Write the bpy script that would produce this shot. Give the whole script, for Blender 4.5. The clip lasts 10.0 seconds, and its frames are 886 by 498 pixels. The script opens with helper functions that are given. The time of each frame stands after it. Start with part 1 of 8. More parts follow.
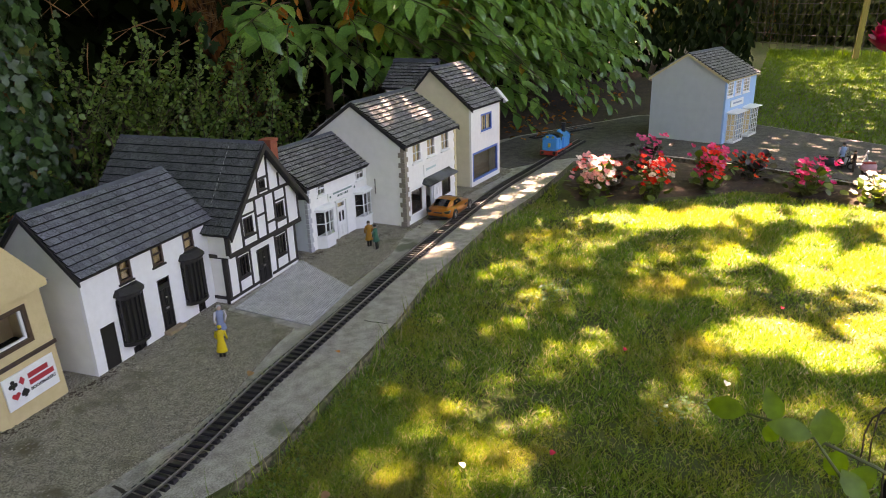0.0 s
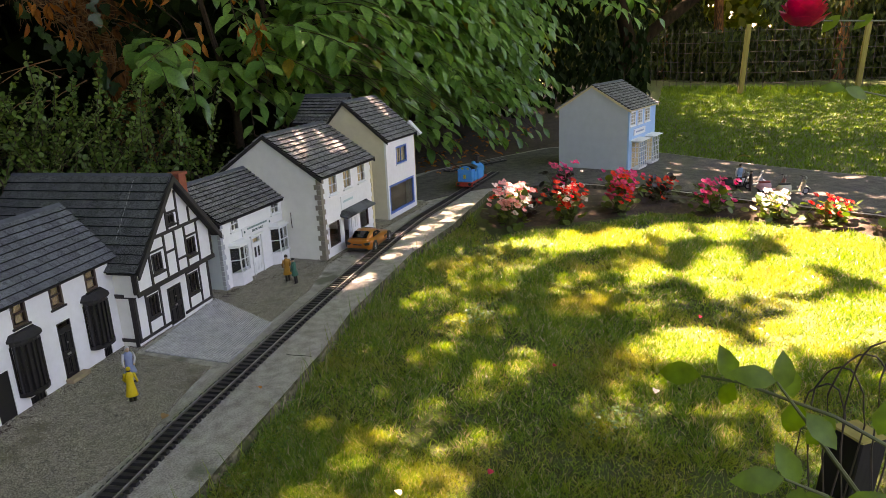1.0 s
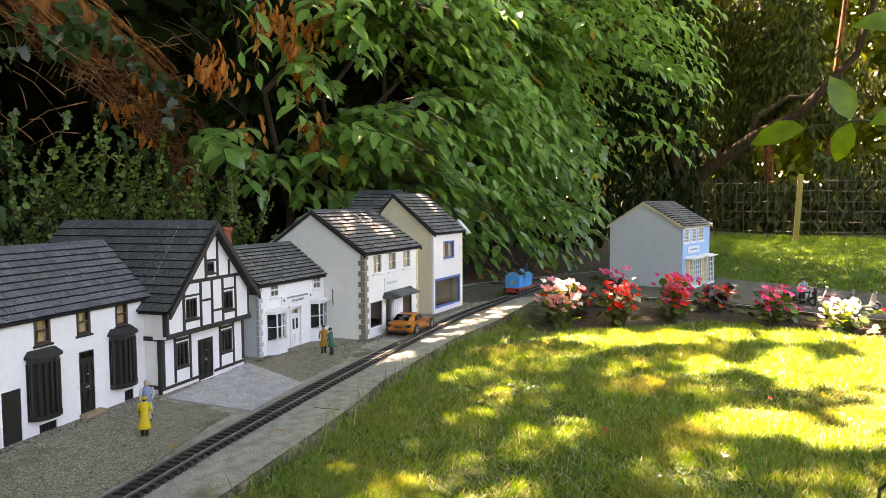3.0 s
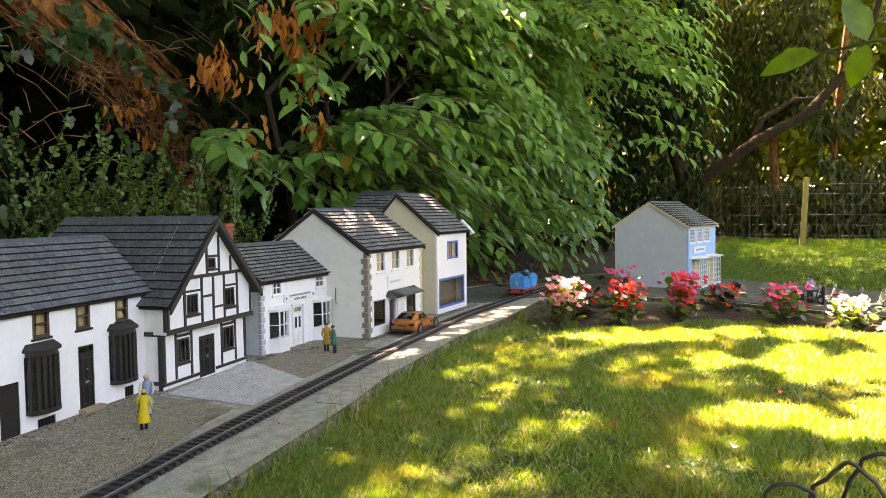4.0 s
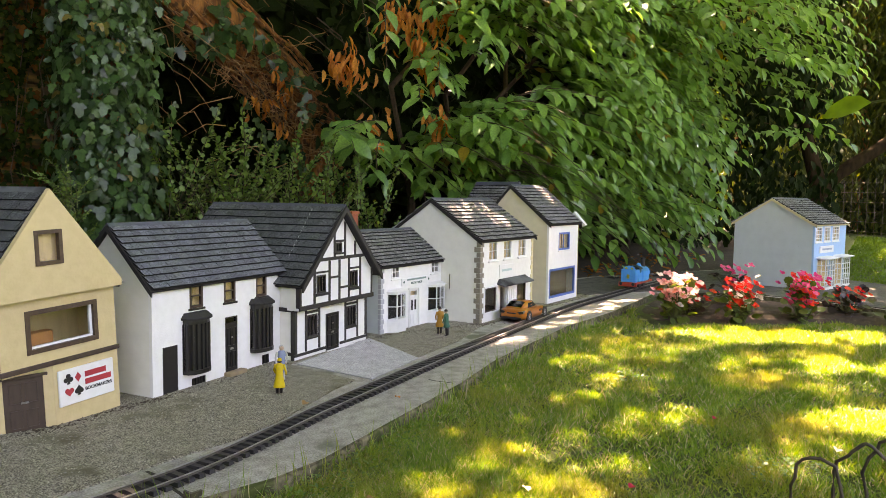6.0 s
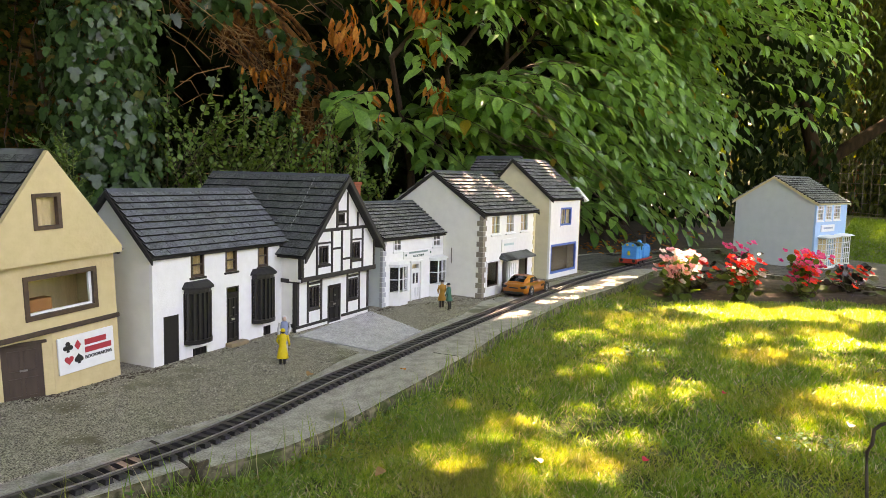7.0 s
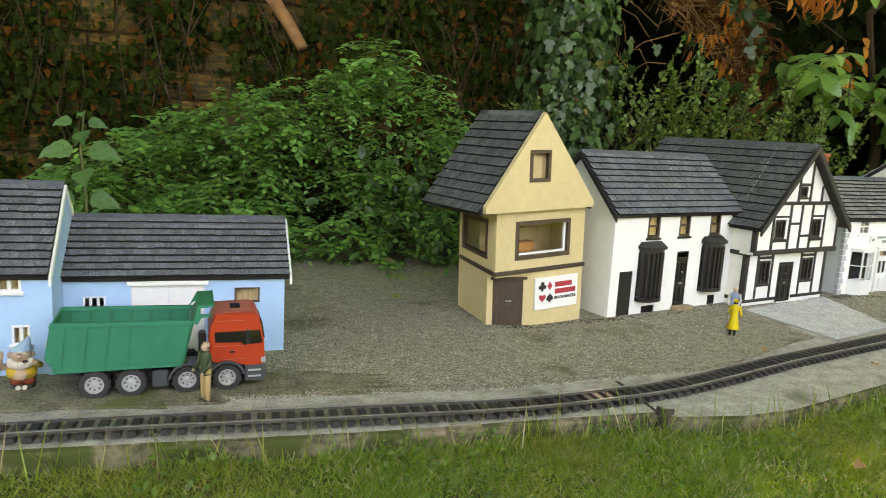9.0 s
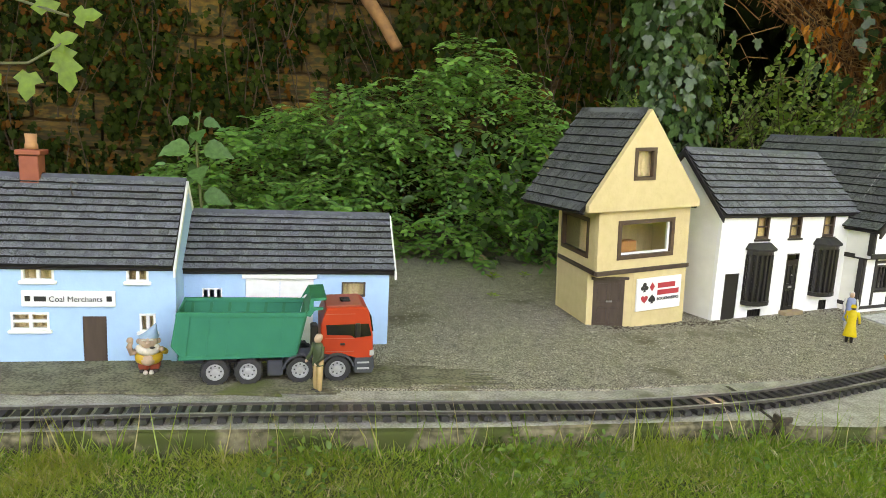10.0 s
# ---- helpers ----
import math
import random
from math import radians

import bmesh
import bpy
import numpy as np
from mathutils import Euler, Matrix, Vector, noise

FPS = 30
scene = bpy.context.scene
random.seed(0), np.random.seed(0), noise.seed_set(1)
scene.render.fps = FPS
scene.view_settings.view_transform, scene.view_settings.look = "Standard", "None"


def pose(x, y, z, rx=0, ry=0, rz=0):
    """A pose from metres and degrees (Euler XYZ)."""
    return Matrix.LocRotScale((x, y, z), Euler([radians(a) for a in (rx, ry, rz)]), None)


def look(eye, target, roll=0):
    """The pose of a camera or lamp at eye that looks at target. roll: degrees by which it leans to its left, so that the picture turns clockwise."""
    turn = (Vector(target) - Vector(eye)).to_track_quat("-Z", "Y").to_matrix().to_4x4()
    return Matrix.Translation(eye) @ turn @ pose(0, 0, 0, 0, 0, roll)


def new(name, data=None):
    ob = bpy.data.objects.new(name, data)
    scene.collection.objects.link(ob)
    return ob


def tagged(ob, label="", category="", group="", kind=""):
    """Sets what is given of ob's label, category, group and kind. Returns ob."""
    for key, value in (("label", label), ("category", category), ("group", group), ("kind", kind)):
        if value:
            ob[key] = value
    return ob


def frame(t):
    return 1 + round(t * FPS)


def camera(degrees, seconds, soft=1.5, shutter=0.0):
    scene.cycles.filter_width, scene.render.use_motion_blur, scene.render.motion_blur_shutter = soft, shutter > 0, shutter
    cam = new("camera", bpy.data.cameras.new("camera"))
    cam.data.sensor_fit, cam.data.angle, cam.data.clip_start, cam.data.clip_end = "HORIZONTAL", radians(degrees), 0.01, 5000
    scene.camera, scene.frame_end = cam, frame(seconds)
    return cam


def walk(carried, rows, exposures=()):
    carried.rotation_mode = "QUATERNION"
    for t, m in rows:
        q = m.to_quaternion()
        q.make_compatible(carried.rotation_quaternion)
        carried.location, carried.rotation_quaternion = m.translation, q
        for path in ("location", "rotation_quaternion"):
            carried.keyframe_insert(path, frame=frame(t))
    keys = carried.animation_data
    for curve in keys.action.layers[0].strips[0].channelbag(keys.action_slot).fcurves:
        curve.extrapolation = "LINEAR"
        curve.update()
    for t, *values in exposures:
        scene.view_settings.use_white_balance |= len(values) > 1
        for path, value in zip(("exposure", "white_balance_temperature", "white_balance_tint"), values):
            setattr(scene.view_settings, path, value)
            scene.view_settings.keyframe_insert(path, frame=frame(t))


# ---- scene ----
cam = camera(64.2, 10.0, soft=0.5, shutter=0.12)
PATH = [
    (0, (0.247, 0.071, 0.999), (1.673, 1.302, 0.329), -1.8),
    (0.5, (0.284, 0.13, 0.951), (1.848, 1.245, 0.395), -0.9),
    (1, (0.25, 0.099, 0.928), (1.848, 1.162, 0.367), -2.4),
    (1.5, (0.235, 0.081, 0.843), (1.861, 1.144, 0.366), -0.8),
    (2, (0.265, 0.107, 0.727), (1.886, 1.254, 0.494), 2.7),
    (2.5, (0.278, 0.123, 0.645), (1.878, 1.312, 0.481), 0.6),
    (4, (0.311, 0.134, 0.546), (1.894, 1.353, 0.441), -0.7),
    (4.5, (0.307, 0.15, 0.533), (1.906, 1.347, 0.439), 0.5),
    (5, (0.278, 0.108, 0.566), (1.814, 1.382, 0.44), 0.3),
    (5.5, (0.23, 0.058, 0.571), (1.652, 1.459, 0.451), 0.1),
    (5.7, (0.219, 0.04, 0.571), (1.588, 1.492, 0.449), 0.5),
    (7, (0.216, 0.104, 0.543), (1.594, 1.539, 0.338), 1.4),
    (7.5, (0.18, 0.1, 0.538), (1.45, 1.625, 0.287), 1.9),
    (8, (0.133, 0.106, 0.534), (1.089, 1.84, 0.251), 2.1),
    (8.5, (0.086, 0.12, 0.525), (0.752, 1.983, 0.227), 3.2),
    (9, (0.058, 0.129, 0.518), (0.466, 2.058, 0.188), 3.2),
    (9.5, (0.034, 0.136, 0.51), (0.256, 2.089, 0.139), 2.7),
    (10, (0.003, 0.134, 0.511), (0.191, 2.095, 0.168), 2.9),
]
walk(cam, [(t, look(eye, target, roll)) for t, eye, target, roll in PATH],
     exposures=[(0, 3.78, 9000, 39), (1, 3.55, 9000, 38), (1.5, 3.28, 9000, 38), (2.5, 4.05, 9000, 38), (4.5, 4.27, 9400, 37), (7, 4.36, 10000, 36), (8, 4.20, 10200, 33), (8.5, 4.30, 10700, 31), (9, 4.74, 11700, 28), (10, 4.98, 12000, 28)])
# ---------- world and sun ----------
SUN = Vector((0.35, 0.42, 1.0)).normalized()
world = bpy.data.worlds.new("sky")
scene.world = world
world.use_nodes = True
wn = world.node_tree.nodes
sky = wn.new("ShaderNodeTexSky")
sky.sky_type, sky.sun_disc = "NISHITA", False
sky.sun_elevation = math.asin(SUN.z)
sky.sun_rotation = math.atan2(SUN.x, SUN.y)
world.node_tree.links.new(sky.outputs[0], wn["Background"].inputs[0])
wn["Background"].inputs[1].default_value = 0.078
sun = new("sun", bpy.data.lights.new("sun", "SUN"))
sun.data.energy, sun.data.angle, sun.data.color = 5.0, radians(0.53), (1.0, 0.94, 0.82)
sun.matrix_world = look(SUN * 20, (0, 0, 0))


# ---------- materials ----------
def mat(name, col, rough=0.7, col2=None, scale=60.0, amount=0.5, bump=0.15, metal=0.0, spot=None, spot_scale=14.0,
        spot_cut=0.68, rand="", rand_amount=0.25, spec=0.5, coat=0.0, stretch=(1, 1, 1), bump_scale=None, shift=False, large=0.4):
    """Principled surface: two colours mixed by noise at two scales, optional stains, fine relief."""
    m = bpy.data.materials.new(name)
    m.use_nodes = True
    nt = m.node_tree
    N, L = nt.nodes.new, nt.links.new
    b = nt.nodes["Principled BSDF"]
    tc = N("ShaderNodeTexCoord")
    mp = N("ShaderNodeMapping")
    mp.inputs["Scale"].default_value = stretch
    L(tc.outputs["Object"], mp.inputs[0])
    if shift:
        off = N("ShaderNodeVectorMath")
        off.operation = "SCALE"
        off.inputs[0].default_value = (37, 23, 11)
        L(N("ShaderNodeObjectInfo").outputs["Random"], off.inputs["Scale"])
        L(off.outputs[0], mp.inputs["Location"])
    n1, n2 = N("ShaderNodeTexNoise"), N("ShaderNodeTexNoise")
    for n, s, d in ((n1, scale, 6), (n2, scale * 0.13, 3)):
        n.inputs["Scale"].default_value = s
        n.inputs["Detail"].default_value = d
        L(mp.outputs[0], n.inputs["Vector"])
    ad = N("ShaderNodeMath")
    ad.operation = "MULTIPLY_ADD"
    L(n1.outputs[0], ad.inputs[0])
    ad.inputs[1].default_value = 1 - large
    mu = N("ShaderNodeMath")
    mu.operation = "MULTIPLY"
    mu.inputs[1].default_value = large
    L(n2.outputs[0], mu.inputs[0])
    L(mu.outputs[0], ad.inputs[2])
    mr = N("ShaderNodeMapRange")
    mr.inputs[1].default_value, mr.inputs[2].default_value = 0.5 - 0.22 / max(amount, 0.05) * 0.5, 0.5 + 0.22 / max(amount, 0.05) * 0.5
    L(ad.outputs[0], mr.inputs[0])
    mx = N("ShaderNodeMix")
    mx.data_type = "RGBA"
    c2 = col2 or tuple(c * 0.72 for c in col)
    mx.inputs[6].default_value, mx.inputs[7].default_value = (*c2, 1), (*col, 1)
    L(mr.outputs[0], mx.inputs[0])
    out = mx.outputs[2]
    if spot:
        n3 = N("ShaderNodeTexNoise")
        n3.inputs["Scale"].default_value, n3.inputs["Detail"].default_value = spot_scale, 8
        L(mp.outputs[0], n3.inputs["Vector"])
        r3 = N("ShaderNodeMapRange")
        r3.inputs[1].default_value, r3.inputs[2].default_value = spot_cut, spot_cut + 0.08
        L(n3.outputs[0], r3.inputs[0])
        m3 = N("ShaderNodeMix")
        m3.data_type = "RGBA"
        m3.inputs[7].default_value = (*spot, 1)
        L(r3.outputs[0], m3.inputs[0])
        L(out, m3.inputs[6])
        out = m3.outputs[2]
    if rand:
        src = N("ShaderNodeObjectInfo").outputs["Random"] if rand == "object" else N("ShaderNodeNewGeometry").outputs["Random Per Island"]
        rr = N("ShaderNodeMapRange")
        rr.inputs[3].default_value, rr.inputs[4].default_value = 1 - rand_amount, 1 + rand_amount
        L(src, rr.inputs[0])
        hs = N("ShaderNodeHueSaturation")
        L(rr.outputs[0], hs.inputs["Value"])
        L(out, hs.inputs["Color"])
        out = hs.outputs[0]
    L(out, b.inputs["Base Color"])
    b.inputs["Roughness"].default_value, b.inputs["Metallic"].default_value = rough, metal
    b.inputs["Specular IOR Level"].default_value = spec
    b.inputs["Coat Weight"].default_value = coat
    if bump:
        bp = N("ShaderNodeBump")
        bp.inputs["Strength"].default_value, bp.inputs["Distance"].default_value = bump, 0.002
        if bump_scale:
            nb = N("ShaderNodeTexNoise")
            nb.inputs["Scale"].default_value, nb.inputs["Detail"].default_value = bump_scale, 4
            L(mp.outputs[0], nb.inputs["Vector"])
            L(nb.outputs[0], bp.inputs["Height"])
        else:
            L(n1.outputs[0], bp.inputs["Height"])
        L(bp.outputs[0], b.inputs["Normal"])
    return m


def leaf_mat(name, a, b2, rough=0.45, glow=0.35, dry=None, dry_share=0.0, spec=0.5, patch=None):
    """Leaves: colour by leaf, light passing through them."""
    m = bpy.data.materials.new(name)
    m.use_nodes = True
    nt = m.node_tree
    N, L = nt.nodes.new, nt.links.new
    b = nt.nodes["Principled BSDF"]
    geo = N("ShaderNodeNewGeometry")
    ramp = N("ShaderNodeValToRGB")
    e = ramp.color_ramp.elements
    e[0].color, e[1].color = (*a, 1), (*b2, 1)
    if dry:
        e[1].position = 1 - dry_share - 0.01
        k = e.new(1 - dry_share)
        k.color = (*dry, 1)
    L(geo.outputs["Random Per Island"], ramp.inputs[0])
    tc = N("ShaderNodeTexCoord")
    no = N("ShaderNodeTexNoise")
    no.inputs["Scale"].default_value, no.inputs["Detail"].default_value = 90, 4
    L(tc.outputs["Object"], no.inputs["Vector"])
    mr = N("ShaderNodeMapRange")
    mr.inputs[1].default_value, mr.inputs[2].default_value, mr.inputs[3].default_value, mr.inputs[4].default_value = 0.3, 0.7, 0.75, 1.2
    L(no.outputs[0], mr.inputs[0])
    hs = N("ShaderNodeHueSaturation")
    L(mr.outputs[0], hs.inputs["Value"])
    L(ramp.outputs[0], hs.inputs["Color"])
    if patch:
        # worn, yellowed stretches about half a metre across, over single blades more and less
        wide = N("ShaderNodeTexNoise")
        wide.inputs["Scale"].default_value, wide.inputs["Detail"].default_value = 3.2, 5
        L(tc.outputs["Object"], wide.inputs["Vector"])
        add = N("ShaderNodeMath")
        add.operation = "MULTIPLY_ADD"
        add.inputs[1].default_value = .12
        L(geo.outputs["Random Per Island"], add.inputs[0])
        L(wide.outputs[0], add.inputs[2])
        share = N("ShaderNodeMapRange")
        share.inputs[1].default_value, share.inputs[2].default_value, share.inputs[4].default_value = .53, .74, .58
        L(add.outputs[0], share.inputs[0])
        mx = N("ShaderNodeMixRGB")
        mx.inputs[2].default_value = (*patch, 1)
        L(share.outputs[0], mx.inputs[0])
        L(ramp.outputs[0], mx.inputs[1])
        L(mx.outputs[0], hs.inputs["Color"])
    L(hs.outputs[0], b.inputs["Base Color"])
    b.inputs["Roughness"].default_value, b.inputs["Specular IOR Level"].default_value = rough, spec
    tr = N("ShaderNodeBsdfTranslucent")
    h2 = N("ShaderNodeHueSaturation")
    h2.inputs["Hue"].default_value, h2.inputs["Saturation"].default_value, h2.inputs["Value"].default_value = 0.48, 1.15, 1.5
    L(hs.outputs[0], h2.inputs["Color"])
    L(h2.outputs[0], tr.inputs[0])
    ms = N("ShaderNodeMixShader")
    ms.inputs[0].default_value = glow
    L(b.outputs[0], ms.inputs[1])
    L(tr.outputs[0], ms.inputs[2])
    L(ms.outputs[0], nt.nodes["Material Output"].inputs[0])
    return m


def glass_mat(name, tint):
    m = bpy.data.materials.new(name)
    m.use_nodes = True
    b = m.node_tree.nodes["Principled BSDF"]
    b.inputs["Base Color"].default_value = (*tint, 1)
    b.inputs["Roughness"].default_value, b.inputs["Transmission Weight"].default_value = 0.04, 1.0
    b.inputs["IOR"].default_value = 1.25
    return m


WHITE = mat("white_masonry_paint", (0.82, 0.81, 0.78), 0.65, (0.72, 0.71, 0.67), 45, 0.5, 0.25, spot=(0.22, 0.20, 0.17), spot_scale=110, spot_cut=0.735, bump_scale=220)
OFFWHITE = mat("weathered_white_paint", (0.80, 0.78, 0.70), 0.7, (0.70, 0.68, 0.60), 25, 0.6, 0.2, spot=(0.30, 0.27, 0.22), spot_scale=40, spot_cut=0.73, bump_scale=200)
CREAMSIDE = mat("cream_side_paint", (0.70, 0.62, 0.44), 0.7, (0.60, 0.53, 0.37), 25, 0.6, 0.2, spot=(0.30, 0.26, 0.18), spot_scale=40, spot_cut=0.74, bump_scale=200)
GREYWALL = mat("pale_grey_painted_board", (0.55, 0.60, 0.60), 0.6, (0.48, 0.53, 0.53), 20, 0.6, 0.1, spot=(0.16, 0.17, 0.17), spot_scale=120, spot_cut=0.70)
CREAM = mat("cream_rendered_wall", (0.63, 0.49, 0.26), 0.7, (0.54, 0.41, 0.21), 40, 0.6, 0.5, spot=(0.36, 0.27, 0.13), spot_scale=70, spot_cut=0.76, bump_scale=120)
BLUEWALL = mat("pale_blue_painted_board", (0.32, 0.545, 0.76), 0.6, (0.27, 0.475, 0.68), 40, 0.5, 0.2, spot=(0.20, 0.26, 0.36), spot_scale=90, spot_cut=0.72, bump_scale=180)
BLACK = mat("black_gloss_paint", (0.012, 0.011, 0.011), 0.35, (0.022, 0.02, 0.018), 80, 0.5, 0.1)
TIMBER = mat("black_timber_paint", (0.018, 0.016, 0.014), 0.6, (0.035, 0.03, 0.026), 80, 0.6, 0.25)
BROWN = mat("dark_brown_wood", (0.045, 0.026, 0.018), 0.55, (0.08, 0.05, 0.035), 90, 0.6, 0.3, stretch=(1, 1, 0.2))
FRAMEBROWN = mat("aged_brown_frame", (0.10, 0.055, 0.03), 0.55, (0.045, 0.025, 0.015), 120, 0.7, 0.4)
WHITETRIM = mat("white_trim_paint", (0.80, 0.80, 0.78), 0.5, (0.68, 0.68, 0.64), 70, 0.4, 0.1)
CREAMTRIM = mat("cream_barge_paint", (0.72, 0.62, 0.36), 0.55, (0.6, 0.5, 0.28), 60, 0.5, 0.1)
BLUETRIM = mat("blue_window_paint", (0.07, 0.17, 0.46), 0.45, (0.05, 0.12, 0.36), 60, 0.4, 0.1)
QUOIN = mat("stone_quoin_paint", (0.28, 0.24, 0.18), 0.8, (0.20, 0.17, 0.13), 60, 0.6, 0.3)
STONE = mat("stone_step", (0.36, 0.25, 0.15), 0.8, (0.25, 0.18, 0.11), 60, 0.6, 0.3)
# shingle faces: their own unit square is the texture's space, so the grain is set per shingle
ROOF = mat("slate_felt", (0.185, 0.196, 0.222), 0.85, (0.040, 0.043, 0.050), 11, 1.35, 0.7, rand="object", rand_amount=0.2, spot=(0.34, 0.34, 0.34), spot_scale=9, spot_cut=0.66, spec=0.3, shift=True, large=0.12)
ROOFDARK = mat("dark_slate_felt", (0.135, 0.145, 0.146), 0.85, (0.025, 0.027, 0.027), 11, 1.35, 0.7, rand="object", rand_amount=0.2, spot=(0.22, 0.23, 0.21), spot_scale=9, spot_cut=0.69, spec=0.3, shift=True, large=0.12)
ROOFPALE = mat("weathered_slate_felt", (0.31, 0.30, 0.295), 0.85, (0.040, 0.040, 0.042), 11, 1.4, 0.7, rand="object", rand_amount=0.25, spot=(0.46, 0.44, 0.41), spot_scale=8, spot_cut=0.63, spec=0.3, shift=True, large=0.12)
# cut felt edge, blackened so it also paints the shadow line under each course
BITUMEN_SHADE = mat("bitumen_edge_shadow_line", (0.025, 0.025, 0.026), 0.9, (0.012, 0.012, 0.012), 20, 0.5, 0.2, spec=0.1)
RIDGE = mat("ridge_felt", (0.09, 0.10, 0.125), 0.7, (0.05, 0.055, 0.07), 90, 0.7, 0.4)
BOARD = mat("black_roof_board", (0.010, 0.0095, 0.0095), 0.8, (0.03, 0.028, 0.026), 70, 0.5, 0.2)
TERRACOTTA = mat("terracotta_paint", (0.36, 0.09, 0.045), 0.7, (0.26, 0.06, 0.03), 60, 0.6, 0.3)
POT = mat("clay_pot", (0.52, 0.25, 0.12), 0.75, (0.42, 0.18, 0.08), 60, 0.6, 0.2)
CURTAIN = mat("tan_curtain", (0.82, 0.60, 0.33), 0.9, (0.60, 0.42, 0.22), 70, 0.7, 0.3, stretch=(1, 1, 0.1))
# near black that stands for the shade of unlit rooms
DARKIN = mat("dark_interior", (0.02, 0.018, 0.016), 0.9, None, 30, 0.5, 0)
GLASS = glass_mat("window_glass", (0.92, 0.94, 0.93))
CONCRETE = mat("worn_concrete", (0.43, 0.40, 0.345), 0.9, (0.21, 0.19, 0.16), 220, 1.1, 0.9, spot=(0.13, 0.13, 0.09), spot_scale=5, spot_cut=0.60)
# mossy earth colour that also darkens the gravel's dimmer side
MOSS_SHADE = mat("mossy_earth_and_shade", (0.20, 0.18, 0.115), 0.95, (0.07, 0.064, 0.038), 160, 1.2, 1.0, spot=(0.085, 0.095, 0.03), spot_scale=7, spot_cut=0.55)
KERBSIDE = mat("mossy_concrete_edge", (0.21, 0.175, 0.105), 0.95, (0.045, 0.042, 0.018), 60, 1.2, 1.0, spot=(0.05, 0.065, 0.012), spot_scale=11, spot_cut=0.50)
GRAVEL = mat("fine_gravel", (0.365, 0.325, 0.245), 0.95, (0.068, 0.057, 0.040), 300, 1.3, 1.0, spot=(0.11, 0.092, 0.05), spot_scale=4, spot_cut=0.58, large=0.16)
PEBBLE = mat("pebbles", (0.35, 0.31, 0.245), 0.9, (0.15, 0.135, 0.11), 150, 0.8, 0.3, rand="island", rand_amount=0.75)
SETT = mat("pale_setts", (0.55, 0.535, 0.52), 0.9, (0.36, 0.35, 0.34), 150, 0.9, 0.6, rand="island", rand_amount=0.10, spot=(0.20, 0.18, 0.15), spot_scale=45, spot_cut=0.70)
PATHM = mat("tarmac_path", (0.125, 0.112, 0.098), 0.95, (0.050, 0.045, 0.038), 120, 1.2, 1.0, spot=(0.07, 0.07, 0.05), spot_scale=3, spot_cut=0.58)
SOIL = mat("dry_soil", (0.085, 0.055, 0.035), 0.95, (0.035, 0.024, 0.016), 40, 0.9, 1.0, spot=(0.13, 0.09, 0.06), spot_scale=25, spot_cut=0.62)
TURF = mat("turf_soil", (0.060, 0.090, 0.010), 0.95, (0.050, 0.055, 0.012), 120, 1.2, 1.0, spot=(0.075, 0.070, 0.025), spot_scale=6, spot_cut=0.62)
# rail sides darker than the rail tops
RAILSIDE = mat("dark_rail_side", (0.085, 0.075, 0.062), 0.55, (0.04, 0.034, 0.028), 90, 0.7, 0.1)
RAILM = mat("nickel_rail", (0.40, 0.38, 0.35), 0.42, (0.22, 0.20, 0.18), 90, 0.7, 0.1, metal=0.55)
SLEEPER = mat("black_sleeper_plastic", (0.016, 0.015, 0.016), 0.55, (0.035, 0.033, 0.033), 90, 0.6, 0.2, rand="object", rand_amount=0.3)
IRON = mat("rusty_wire", (0.05, 0.045, 0.04), 0.6, (0.14, 0.10, 0.075), 90, 0.7, 0.3, metal=0.5)
WOODPOST = mat("softwood_post", (0.34, 0.27, 0.06), 0.85, (0.22, 0.16, 0.04), 50, 0.7, 0.4, stretch=(1, 1, 0.12))
BARK = mat("red_brown_bark", (0.42, 0.16, 0.045), 0.9, (0.08, 0.032, 0.012), 36, 1.3, 1.0, stretch=(1, 1, 0.25))
TWIG = mat("twig_bark", (0.075, 0.045, 0.025), 0.9, (0.03, 0.02, 0.012), 60, 0.7, 0.3)
STALK = mat("green_stalk", (0.09, 0.13, 0.03), 0.6, (0.07, 0.06, 0.025), 60, 0.6, 0.1)
WALLSTONE = mat("garden_wall_stone", (0.170, 0.092, 0.014), 0.95, (0.034, 0.019, 0.004), 4.5, 1.4, 1.0, rand="object", rand_amount=0.35, spot=(0.03, 0.032, 0.008), spot_scale=5, spot_cut=0.52)
MORTAR = mat("wall_mortar", (0.085, 0.044, 0.012), 0.95, (0.03, 0.017, 0.006), 30, 0.7, 0.6)

LEAF_BIG = leaf_mat("shrub_leaf", (0.062, 0.185, 0.040), (0.180, 0.360, 0.085), 0.30, 0.40, (0.25, 0.17, 0.02), 0.012, spec=.75)
# leaf colour darkened to near black to stand for deep shade
LEAF_DARK = leaf_mat("shade_coloured_leaf", (0.005, 0.013, 0.003), (0.016, 0.030, 0.007), 0.7, 0.10, spec=0.1)
LEAF_IVY = leaf_mat("ivy_leaf", (0.010, 0.036, 0.010), (0.045, 0.105, 0.032), 0.30, 0.15, (0.16, 0.12, 0.03), 0.02, spec=.35)
# darker, duller copy of the ivy leaf for the garden wall
LEAF_IVYD = leaf_mat("dark_ivy_leaf", (0.005, 0.013, 0.002), (0.026, 0.044, 0.006), 0.6, 0.2, (0.09, 0.035, 0.006), 0.10, spec=0.06)
LEAF_SMALL = leaf_mat("small_shrub_leaf", (0.050, 0.130, 0.024), (0.125, 0.210, 0.042), 0.5, 0.30)
LEAF_COMP = leaf_mat("compound_leaf", (0.045, 0.190, 0.048), (0.140, 0.330, 0.078), 0.45, 0.36)
